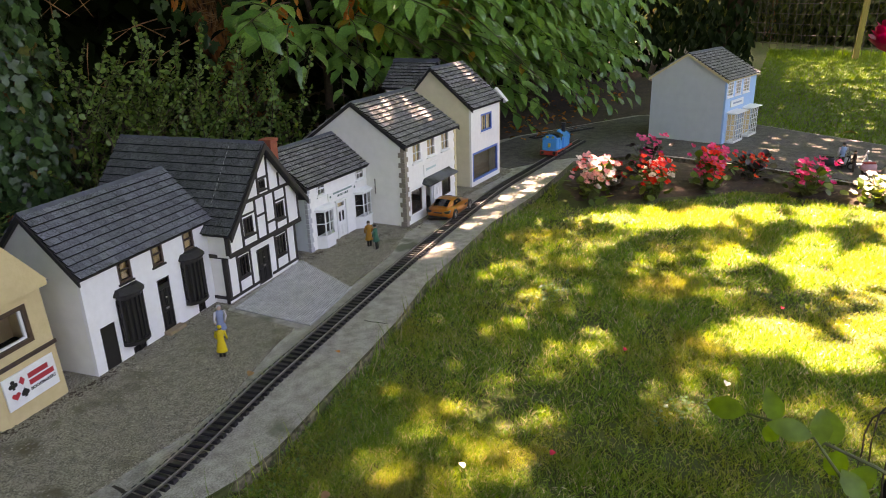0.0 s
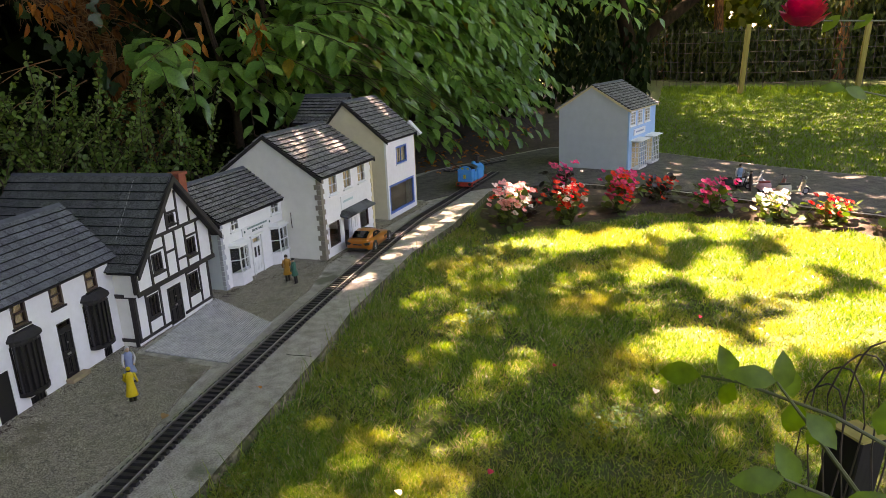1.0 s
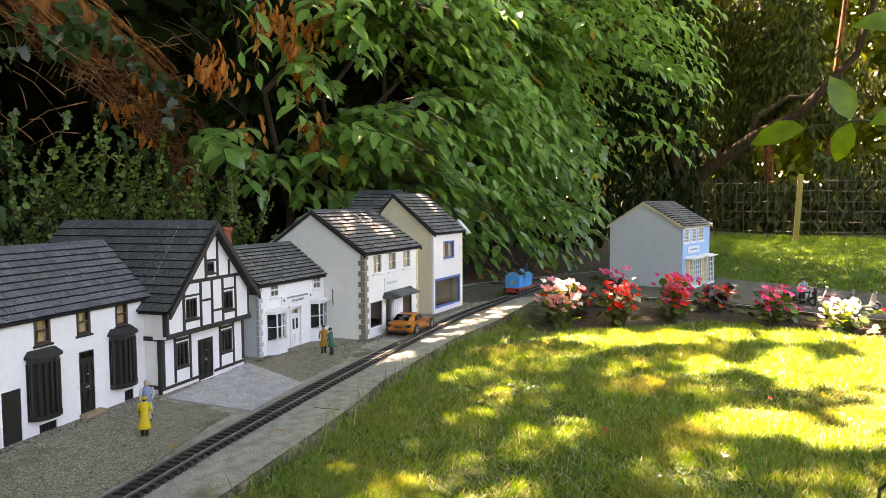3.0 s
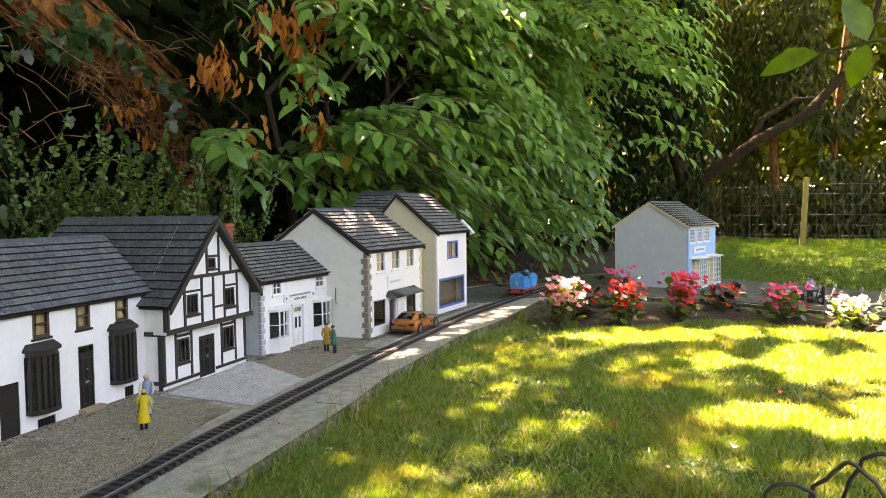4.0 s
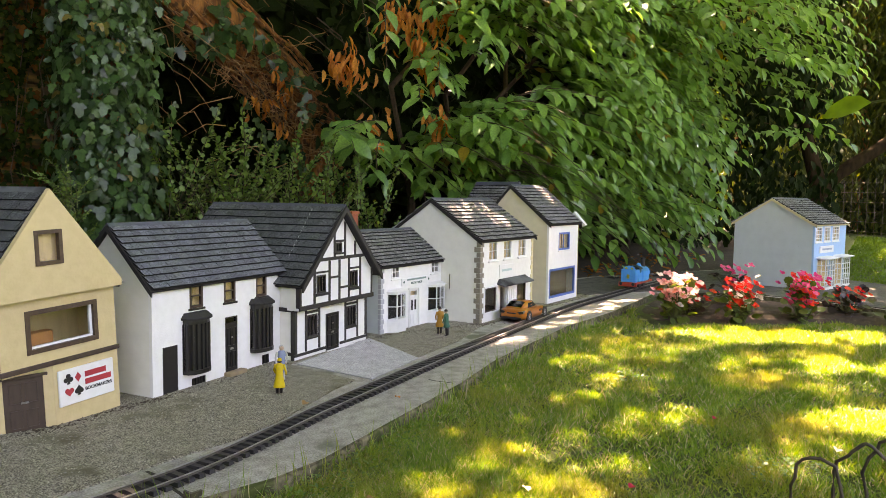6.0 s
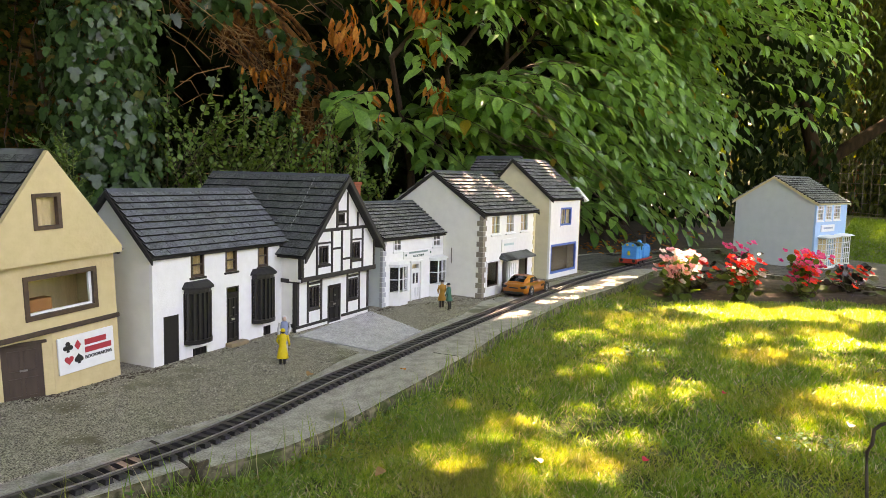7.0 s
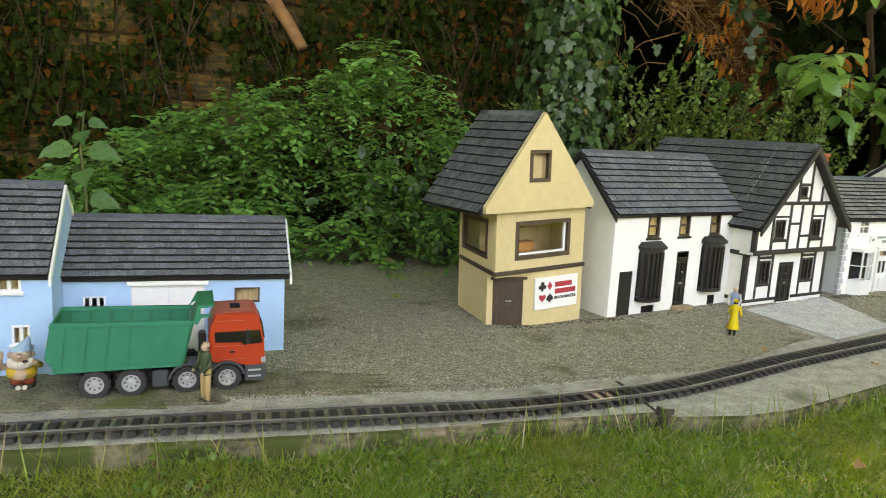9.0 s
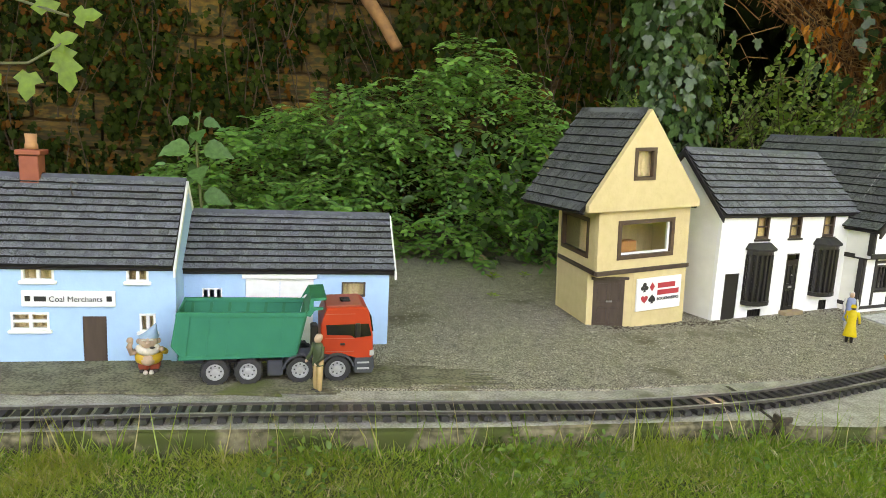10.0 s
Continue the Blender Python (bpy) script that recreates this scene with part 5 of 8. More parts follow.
GREENF = mat("faded_green_plastic", (0.0, 0.17, 0.08), 0.5, (0.0, 0.12, 0.06), 25, .4, .05, spec=.2)
REDP = mat("orange_red_plastic", (0.50, 0.048, 0.016), 0.45, (0.42, 0.038, 0.013), 25, .4, .05, spec=.25)
REDFADE = mat("faded_red_roof", (0.46, 0.12, 0.085), 0.6, (0.38, 0.09, 0.065), 30, .6, .1)
TYRE = mat("black_rubber", (0.016, 0.016, 0.017), 0.7, (0.03, .03, .03), 90, .5, .2)
GREYP = mat("grey_plastic", (0.055, 0.06, 0.068), 0.45, (0.035, .04, .045), 60, .4, .1)
SILVER = mat("silver_plastic", (0.50, 0.50, 0.50), 0.4, (0.36, .36, .36), 60, .5, .1, metal=.3)
DARKGLASS = mat("smoked_window", (0.012, 0.012, 0.013), 0.12, None, 30, .3, 0)
lorry = thing("tipper_lorry", "toy tipper lorry with red cab and green body", "toy lorry", pose(-0.294, 1.449, 0.004, 0, 0, 8))
WD = 0.118
Y0 = -0.012      # near side of the body
bm = bmesh.new()
box(bm, -0.06, 0.29, 0.028, 0.072, 0.032, 0.046)
bevel(bm, .002)
part("chassis", bm, GREYP, lorry, "black chassis rails")
# body shell as a sloping hollow tub with ribs
lo, hi, wt = 0.056, 0.142, 0.004
yn, yf = Y0, Y0 + WD
tub = part("tipper_body", new_prism([(-0.06, lo), (-0.078, lo + .024), (-0.076, lo + .028), (0.146, lo + .008), (0.150, lo + .002)], yn + wt, yf - wt, "y"), GREENP, lorry, "green ribbed tipper body")
for y in (yn, yf - wt):
    part("side_panel", new_prism([(-0.06, lo), (-0.078, lo + .024), (-0.067, hi), (0.166, hi - .003), (0.149, lo + .002)], y, y + wt, "y", .0008), GREENP, tub)
    part("top_rail", new_prism([(-0.069, hi - .005), (-0.067, hi + .003), (0.168, hi), (0.166, hi - .009)], y - .0025, y + wt + .0025, "y", .0008), GREENP, tub)
    part("bottom_rail", new_prism([(-0.064, lo - .003), (-0.066, lo + .004), (0.151, lo + .006), (0.151, lo - .001)], y - .002, y + wt + .002, "y", .0006), GREENP, tub)
    for i in range(6):
        a = -0.056 + i * 0.0355
        yy = (y - .0028, y + .0002) if y == yn else (y + wt - .0002, y + wt + .0028)
        part("rib", new_prism([(a - .004, lo + .004), (a + .005, hi - .004), (a + .013, hi - .004), (a + .004, lo + .004)], *yy, "y"), GREENP, tub)
        yy = (y + wt, y + wt + .002) if y == yn else (y - .002, y)
        part("rib", new_prism([(a - .002, lo + .03), (a + .004, hi - .004), (a + .010, hi - .004), (a + .004, lo + .03)], *yy, "y"), GREENF, tub)
part("headboard", new_prism([(0.149, lo + .004), (0.167, hi - .001), (0.178, 0.1554), (0.182, 0.1543), (0.171, hi - .002), (0.153, lo + .004)], yn + wt, yf - wt, "y"), GREENF, tub)
part("cab_guard", new_prism([(0.172, 0.1499), (0.176, 0.1697), (0.206, 0.1708), (0.205, 0.1664), (0.182, 0.1648), (0.18, 0.1499)], yn, yn + .004, "y"), GREENP, tub)
part("cab_guard", new_prism([(0.160, 0.14), (0.176, 0.1697), (0.206, 0.1708), (0.205, 0.1510), (0.198, 0.1499), (0.17, 0.1499)], yf - .004, yf, "y"), GREENP, tub)
part("cab_guard_top", new_prism([(0.176, 0.1675), (0.176, 0.1697), (0.206, 0.1708), (0.206, 0.1686)], yn + .0045, yf - .0045, "y"), GREENF, tub)
part("cab_guard_wing", new_prism([(0.166, hi - .006), (0.178, 0.1521), (0.200, 0.1521), (0.199, 0.1477), (0.184, 0.1466), (0.176, hi - .008)], yn - .001, yn + .005, "y"), GREENP, tub)
part("tailboard", new_prism([(-0.078, lo + .024), (-0.0675, hi), (-0.0635, hi), (-0.074, lo + .024)], yn + wt, yf - wt, "y"), GREENP, tub)
# cab
cab = part("cab", new_prism([(0.198, 0.060), (0.196, 0.125), (0.200, 0.146), (0.207, 0.172), (0.278, 0.175), (0.289, 0.166), (0.297, 0.110), (0.300, 0.056), (0.296, 0.046), (0.262, 0.046), (0.258, 0.058), (0.21, 0.06)], Y0 + .002, Y0 + WD - .002, "y", .004), REDP, lorry, "orange-red cab", Matrix.Translation((0, 0, .046 * .18)) @ Matrix.Diagonal((1, 1, .82, 1)))
part("roof_panel", new_prism([(0.208, 0.1745), (0.276, 0.177), (0.276, 0.1755), (0.208, 0.173)], Y0 + .012, Y0 + WD - .012, "y"), REDFADE, cab, "sun-faded red roof")
part("roof_hatch", new_box(0.236, 0.256, Y0 + .04, Y0 + .07, 0.1765, 0.1795, .001), DARKGLASS, cab)
part("side_window", new_prism([(0.208, 0.108), (0.206, 0.132), (0.289, 0.134), (0.2945, 0.104), (0.262, 0.100), (0.255, 0.106)], Y0 + .0008, Y0 + .003, "y"), DARKGLASS, cab, "dark side window")
part("windscreen", new_prism([(0.2955, 0.112), (0.2905, 0.150), (0.2945, 0.150), (0.2995, 0.112)], Y0 + .01, Y0 + WD - .01, "y"), DARKGLASS, cab, "dark windscreen")
part("mirror", new_box(0.262, 0.272, Y0 - .010, Y0 - .001, 0.104, 0.138, .002), BLACK, cab, "black door mirror")
part("door_handle", new_box(0.234, 0.243, Y0 - .001, Y0 + .003, 0.082, 0.087, .0006), BLACK, cab)
for z in (0.158, 0.098, 0.066):
    part("door_line", new_box(0.205, 0.262, Y0 + .0005, Y0 + .0025, z, z + .0008), REDFADE, cab)
part("bumper", new_prism([(0.262, 0.018), (0.262, 0.050), (0.300, 0.050), (0.303, 0.03), (0.298, 0.016)], Y0 + .001, Y0 + WD - .001, "y", .002), GREYP, lorry, "grey bumper with steps")
for z in (0.026, 0.038):
    part("step", new_box(0.268, 0.292, Y0 - .001, Y0 + .004, z, z + .003), SILVER, lorry)
part("headlight", new_box(0.292, 0.301, Y0 + .0005, Y0 + .02, 0.053, 0.064, .001), SILVER, lorry, "clear headlight")
part("fuel_tank", new_box(0.096, 0.126, Y0 + .006, Y0 + .04, 0.014, 0.046, .003), GREYP, lorry, "dark grey tank")
part("air_filter", new_box(0.178, 0.192, Y0 + .02, Y0 + .05, 0.05, 0.11, .003), BLACK, lorry)


def wheel(parent, x, y, r, w, tyre=TYRE, rim=SILVER, spokes=8, name="wheel", z=None):
    c = (x, y, r if z is None else z)
    M = pose(*c, 90)
    bm = bmesh.new()
    ring_loft(bm, [ellipse((0, 0, z_), q_, q_, 28) for q_, z_ in ((r * .62, -w / 2), (r * .93, -w / 2), (r, -w * .36), (r, w * .36), (r * .93, w / 2), (r * .62, w / 2), (r * .62, -w / 2))], 0, False)
    wh = part(name, bm, tyre, parent, "", M, False)
    for i in range(28):
        a = 2 * math.pi * i / 28
        if r > .02 and i % 2 == 0:
            part("tread_block", new_box(-.0022, .0022, -.0008, .0014, -w * .46, w * .46), tyre, wh, m=Matrix.Rotation(a, 4, "Z") @ pose(0, r, 0))
    bm = bmesh.new()
    lathe(bm, [(r * .625, -w * .42), (r * .63, w * .44), (r * .54, w * .46), (r * .5, w * .28), (r * .3, w * .24), (r * .26, w * .42), (r * .12, w * .46), (.0005, w * .46)], 24)
    part("rim", bm, rim, wh, m=Matrix.Identity(4))
    for i in range(spokes):
        a = 2 * math.pi * i / spokes
        bm = bmesh.new()
        ball(bm, (r * .4 * math.cos(a), r * .4 * math.sin(a), w * .28), r * .07, r * .07, r * .06, 0, 6, 4)
        part("wheel_nut", bm, GREYP, wh)
    return wh


for x in (0.0, 0.061, 0.158, 0.2295):
    wheel(lorry, x, Y0 + 0.014, 0.0265, 0.024)
    wheel(lorry, x, Y0 + WD - 0.014, 0.0265, 0.024)
for x in (0.158, 0.2295):
    bm = bmesh.new()
    ring_loft(bm, [[(x + rr * math.cos(a), yy, .0265 + rr * math.sin(a)) for rr, yy in ((.030, Y0 - .002), (.034, Y0 - .002), (.034, Y0 + .03), (.030, Y0 + .03))] for a in [math.pi * (0.06 + .9 * i / 10) for i in range(11)]])
    part("mudguard", bm, GREYP, lorry, "grey mudguard")

# ---------- orange sports car ----------
ORANGE = mat("metallic_orange", (0.52, 0.15, 0.012), 0.28, (0.44, 0.12, 0.01), 30, .4, 0, metal=.35, coat=.8)
car = thing("sports_car", "metallic orange toy sports car parked by the kerb", "toy car", pose(2.648, 2.168, 0.004, 0, 0, 16))
# sections along its length: x, half width, sill, shoulder height, crown height
SEC = [(0.0, .046, .026, .046, .050), (0.006, .056, .018, .054, .059), (0.025, .063, .013, .060, .065), (0.055, .067, .012, .061, .066), (0.10, .065, .012, .058, .062), (0.15, .063, .012, .055, .060), (0.20, .064, .012, .054, .060), (0.235, .065, .012, .053, .058), (0.265, .060, .012, .046, .051), (0.288, .046, .016, .036, .040), (0.298, .020, .022, .029, .031)]
bm = bmesh.new()
rings = []
for x, w, s, t, c in SEC:
    half = [(w * .88, s), (w * .98, s + .007), (w, s + (t - s) * .45), (w * .985, s + (t - s) * .75), (w * .90, t), (w * .62, t + (c - t) * .7), (w * .25, c)]
    rings.append([(x, -y, z) for y, z in half] + [(x, y, z) for y, z in half[::-1]])
ring_loft(bm, rings)
part("body", bm, ORANGE, car, "orange body shell", smooth=True)
bm = bmesh.new()
ring_loft(bm, [[(x, -w, z0), (x, -w * .93, z0 + (z1 - z0) * .55), (x, -w * .72, z1 - .002), (x, -w * .3, z1), (x, w * .3, z1), (x, w * .72, z1 - .002), (x, w * .93, z0 + (z1 - z0) * .55), (x, w, z0)] for x, w, z0, z1 in ((0.018, .044, .058, .0645), (0.045, .050, .058, .080), (0.075, .053, .057, .0905), (0.11, .054, .056, .0935), (0.14, .053, .055, .0895), (0.165, .051, .055, .078), (0.192, .047, .054, .0600))])
part("cabin", bm, ORANGE, car, smooth=True)
for name, prof, w, lb in (("rear_window", ((0.026, .0695), (0.044, .0805), (0.070, .0900)), .036, "dark rear window"), ("windscreen", ((0.148, .0878), (0.166, .0785), (0.186, .0645)), .037, "dark windscreen")):
    bm = bmesh.new()
    ring_loft(bm, [[(x, y, z + dz - .0022 * (abs(y) / w) ** 2 + (.0012 if lift else 0)) for y in (-w, -w * .5, 0, w * .5, w) for lift in (0,)] + [(x, y, z + dz + .0014 - .0022 * (abs(y) / w) ** 2) for y in (w, w * .5, 0, -w * .5, -w)] for (x, z), dz in zip(prof, (0, 0, 0))])
    part(name, bm, DARKGLASS, car, lb)
for s in (-1, 1):
    bm = bmesh.new()
    ring_loft(bm, [[(x, s * (yb if z < .07 else yt) + s * o, z) for x, z, yb, yt in ((0.066, .064, .0523, .0), (0.082, .0835, 0, .0465), (0.13, .0835, 0, .0468), (0.162, .065, .0508, 0))] for o in (-.001, .0012)])
    part("side_window", bm, DARKGLASS, car)
    part("tail_light", new_prism([(s * .030, .050), (s * .060, .056), (s * .058, .043), (s * .040, .040)], -.001, .016, "x"), BLACK, car, "dark triangular tail lamp")
    part("exhaust", new_box(.2, .215, s * .064 - .002, s * .064 + .002, .016, .020, .001), SILVER, car)
    for x in (0.056, 0.236):
        bm = bmesh.new()
        prism(bm, [(x + .0275 * math.cos(2 * math.pi * i / 20), .0255 + .0275 * math.sin(2 * math.pi * i / 20)) for i in range(20)], s * .060, s * .0665, "y")
        part("wheel_arch", bm, BLACK, car, "black wheel arch")
        wheel(car, x, s * .0600, .0245, .016, TYRE, SILVER, 5)
    for i in range(4):
        part("vent_slot", new_box(.203 - .009 * i, .207 - .009 * i, s * .0635 - .001, s * .0635 + .0012, .036, .046), BLACK, car)
part("diffuser", new_box(-.002, .012, -.048, .048, .0145, .026, .002), BLACK, car)
part("rear_trim", new_box(-.0022, .004, -.022, .022, .040, .046, .0006), BLACK, car)

# ---------- blue tank locomotive ----------
LBLUE = mat("sky_blue_engine_paint", (0.006, 0.30, 0.66), 0.35, (0.005, .25, .56), 30, .4, .03, spec=.3)
LRED = mat("red_buffer_paint", (0.50, 0.05, 0.03), 0.45, (0.4, .04, .025), 30, .4, .05)
LY = mat("yellow_lining", (0.6, .42, .05), .5, None, 30, .3, 0)
loco = thing("tank_locomotive", "sky-blue toy tank locomotive with red running board", "toy locomotive", pose(4.055, 2.443, 0.0215, 0, 0, 12) @ Matrix.Scale(1.14, 4), "garden railway")
part("frame", new_box(0.0, 0.27, -.045, .045, .022, .034, .0015), LRED, loco, "red running board")
part("buffer_beam", new_box(-.006, .001, -.05, .05, .012, .036, .001), LRED, loco, "red buffer beam")
bk = part("bunker", new_box(0.004, 0.05, -.042, .042, .0345, .098, .003), LBLUE, loco, "blue coal bunker")
part("bunker_rail", new_box(0.004, 0.05, -.044, .044, .098, .103, .0015), LBLUE, bk)
part("number_bar", new_box(-.0005, .0042, -.007, .007, .055, .077, .001), LY, bk, "yellow bar for a number")
part("coal", new_box(0.024, 0.046, -.036, .036, .098, .1045, .003), BLACK, bk, "black coal load")
part("cab", new_box(0.0505, 0.098, -.044, .044, .0345, .103, .002), LBLUE, loco)
bm = bmesh.new()
prism(bm, [(.036 * math.cos(math.pi * i / 10), .1015 + .022 * math.sin(math.pi * i / 10)) for i in range(11)], 0.016, 0.021, "x")
part("spectacle_plate", bm, LBLUE, loco, "low arched blue plate")
bm = bmesh.new()
prism(bm, [(.046 * math.cos(math.pi * i / 10), .1035 + .020 * math.sin(math.pi * i / 10)) for i in range(11)], 0.050, 0.104, "x")
part("cab_roof", bm, BLACK, loco, "black arched cab roof")
for s in (-1, 1):
    part("cab_window", new_prism([(.062 + .013 + .011 * math.cos(2 * math.pi * i / 12), .095 + .012 * math.sin(2 * math.pi * i / 12)) for i in range(12)], s * .0442 - .0006, s * .0442 + .0006, "y"), BLACK, loco)
    part("rear_window", new_prism([(s * .016 + .008 * math.cos(2 * math.pi * i / 12), .110 + .006 * math.sin(2 * math.pi * i / 12)) for i in range(12)], .0152, .0162, "x"), LY, loco)
    part("side_tank", new_box(0.0985, 0.20, s * .043 - .008, s * .043 + .002, .0345, .096, .002), LBLUE, loco)
    part("tank_lining", new_box(0.108, 0.19, s * .0455 - .0004, s * .0455 + .0004, .072, .0735), LRED, loco)
bm = bmesh.new()
ring_loft(bm, [ellipse((x, 0, .072), .034, .034, 20, Matrix.Rotation(radians(90), 3, "Y")) for x in (.0985, .262)])
part("boiler", bm, LBLUE, loco, "blue boiler", smooth=False)
bm = bmesh.new()
ring_loft(bm, [ellipse((x, 0, .072), r, r, 20, Matrix.Rotation(radians(90), 3, "Y")) for x, r in ((.2625, .036), (.27, .036))])
part("smokebox", bm, BLACK, loco)
bm = bmesh.new()
lathe(bm, [(.012, .10), (.011, .145), (.014, .148), (.014, .155), (.008, .156)], 14, 0, (.235, 0, 0))
part("funnel", bm, BLACK, loco, "black funnel")
bm = bmesh.new()
lathe(bm, [(.016, .10), (.015, .118), (.009, .127), (.001, .13)], 14, 0, (.165, 0, 0))
part("dome", bm, LBLUE, loco)
for x in (.045, .115, .185):
    for s in (-1, 1):
        wheel(loco, x, s * .024, .024, .008, BLACK, GREYP, 6, "driving_wheel", z=.0205)
for s in (-1, 1):
    for x in (-.014, .276):
        bm = bmesh.new()
        ring_loft(bm, [ellipse((x + d, s * .034, .027), r, r, 10, Matrix.Rotation(radians(90), 3, "Y")) for d, r in ((0, .009), (.003, .009), (.003, .004), (.01, .004))])
        part("buffer", bm, BLACK, loco)
part("footplate", new_box(0.03, 0.22, -.02, .02, .004, .0215), BLACK, loco)


# ---------- small painted figures ----------
def colour(name, c, rough=.55):
    return mat(name, c, rough, None, 120, .4, .1)


SKIN = colour("painted_face", (.55, .36, .25))
YEL, BLU, GRN, OCH, TAN, DKB, GRY, PUR = (colour(n, c) for n, c in (("yellow_paint", (.72, .50, .01)), ("blue_grey_paint", (.22, .28, .42)), ("bottle_green_paint", (.01, .13, .08)), ("ochre_paint", (.50, .22, .02)),
                                                                     ("tan_paint", (.52, .34, .15)), ("dark_brown_paint", (.05, .035, .025)), ("pale_grey_paint", (.55, .53, .5)), ("olive_paint", (.05, .075, .03))))


def figure(name, label, m, H, legs, coat, arms, head, hat, skirt=0.38, flare=1.0, hat_shape="cap", lean=0.0):
    """Standing painted figure, one mesh: boots, trousers or coat, arms, head and hat. Proportions of H."""
    bm = bmesh.new()
    for s in (-1, 1):
        ball(bm, (s * .055 * H, -.03 * H, .02 * H), .035 * H, .065 * H, .022 * H, 0, 8, 5)
        ring_loft(bm, [ellipse((s * .055 * H, 0, z * H), r * H, r * H, 8) for z, r in ((.015, .036), (.12, .042), (.28, .048), (skirt + .1, .06))], 1)
    ring_loft(bm, [ellipse((0, 0, z * H), rx * H, ry * H, 12) for z, rx, ry in ((skirt, .125 * flare, .10 * flare), (skirt + .02, .13 * flare, .105 * flare), (.48, .105, .085), (.585, .092, .072), (.64, .10, .078), (.74, .118, .082), (.805, .095, .068), (.845, .045, .045))], 2)
    for s in (-1, 1):
        bend = .05 if s > 0 else -.02
        tube(bm, [(s * .115 * H, 0, .80 * H), (s * .155 * H, -.02 * H, .64 * H), (s * (.145 - bend) * H, -.10 * H, .52 * H)], .036 * H, 7, 3, .028 * H)
        ball(bm, (s * (.14 - bend) * H, -.115 * H, .505 * H), .026 * H, .026 * H, .028 * H, 4, 7, 5)
    ball(bm, (0, -.008 * H, .90 * H), .058 * H, .066 * H, .075 * H, 4, 10, 7)
    if hat_shape == "cap":
        ring_loft(bm, [ellipse((0, 0.004 * H, z * H), r * H, r * H * 1.1, 10) for z, r in ((.915, .060), (.95, .064), (.985, .045), (1.0, .01))], 5)
        ball(bm, (0, -.065 * H, .925 * H), .045 * H, .04 * H, .008 * H, 5, 8, 5)
    elif hat_shape == "brim":
        ring_loft(bm, [ellipse((0, 0, z * H), r * H, r * H, 12) for z, r in ((.925, .055), (.93, .105), (.94, .105), (.95, .06), (.99, .055), (1.0, .03))], 5)
    else:
        ring_loft(bm, [ellipse((0, 0.012 * H, z * H), r * H, r * H, 10) for z, r in ((.90, .062), (.95, .062), (.98, .04), (.985, .005))], 5)
    ob = part(name, bm, [BLACK, legs, coat, arms, head, hat], m=m @ pose(0, 0, 0, lean), smooth=True)
    return tagged(ob, label, "model figure", "model street figures")


figure("painted_figure", "small painted figure in a long yellow raincoat", pose(1.243, 1.815, 0.004, 0, 0, 140), .104, BLACK, YEL, YEL, DKB, YEL, .17, 1.25, "hood", 5)
figure("painted_figure", "small painted figure in blue apron and pale blouse", pose(1.318, 1.93, 0.004, 0, 0, -20), .114, GRY, BLU, GRY, SKIN, GRY, .26, 1.2, "hood")
figure("painted_figure", "small painted figure in an ochre coat and helmet", pose(2.21, 2.18, 0.004, 0, 0, 165), .115, BLACK, OCH, OCH, SKIN, DKB, .26, 1.25, "cap")
figure("painted_figure", "small painted figure in a bottle-green coat", pose(2.203, 2.126, 0.004, 0, 0, 200), .110, BLACK, GRN, GRN, SKIN, BLACK, .32, 1.2, "cap", 4)
figure("painted_figure", "small painted man in green jumper and tan trousers", pose(-0.099, 1.422, 0.004, 0, 0, -50) @ Matrix.Diagonal((1.02, 1.02, 1, 1)), .114, TAN, PUR, PUR, SKIN, SKIN, .46, .9, "hood")
figure("painted_figure", "small painted figure in a dark brown suit", pose(4.70, .845, 0.004, 0, 0, 200), .125, DKB, DKB, DKB, SKIN, DKB, .42, .9, "cap")
figure("painted_figure", "small painted rider in a pale blue shirt", pose(4.76, .925, 0.006, 8, 0, -60), .155, DKB, colour("pale_blue_paint", (.25, .42, .6)), GRY, SKIN, DKB, .46, .9, "cap")

# garden gnome beside the coal office
bm = bmesh.new()
for q in (-1, 1):
    ball(bm, (q * .020, -.006, .010), .015, .022, .011, 0, 9, 5)
    ball(bm, (q * .010, -.030, .010), .009, .012, .010, 4, 8, 5)
    ring_loft(bm, [ellipse((q * .018, 0, z), r, r, 10) for z, r in ((.012, .016), (.028, .021), (.05, .022))], 1)
ring_loft(bm, [ellipse((0, y, z), rx, ry, 16) for z, rx, ry, y in ((.040, .034, .028, 0), (.052, .046, .042, -.004), (.070, .048, .044, -.006), (.088, .042, .034, 0), (.104, .026, .022, 0))], 2)
ball(bm, (0, -.034, .062), .026, .020, .022, 3, 12, 7)
tube(bm, [(-.036, 0, .092), (-.058, -.006, .084), (-.064, -.016, .112), (-.058, -.020, .132)], .014, 8, 3, .009)
tube(bm, [(.036, 0, .092), (.056, -.012, .088), (.050, -.034, .104)], .014, 8, 2, .010)
ball(bm, (-.060, -.022, .140), .012, .008, .014, 3, 8, 5)
ball(bm, (.046, -.040, .108), .011, .010, .011, 3, 8, 5)
ball(bm, (0, -.010, .128), .034, .030, .030, 3, 12, 8)
for k in range(9):
    a = math.pi * (k / 8 - .5)
    ball(bm, (.030 * math.sin(a), -.026 - .008 * math.cos(a), .108 - .012 * math.cos(a)), .013, .011, .017, 4, 8, 5)
ball(bm, (.016, -.046, .116), .010, .004, .005, 6, 8, 5)
ball(bm, (-.002, -.042, .134), .010, .011, .009, 3, 8, 5)
for q in (-1, 1):
    ball(bm, (q * .034, -.004, .130), .008, .006, .012, 3, 8, 5)
    ball(bm, (q * .012, -.038, .144), .009, .004, .004, 4, 8, 5)
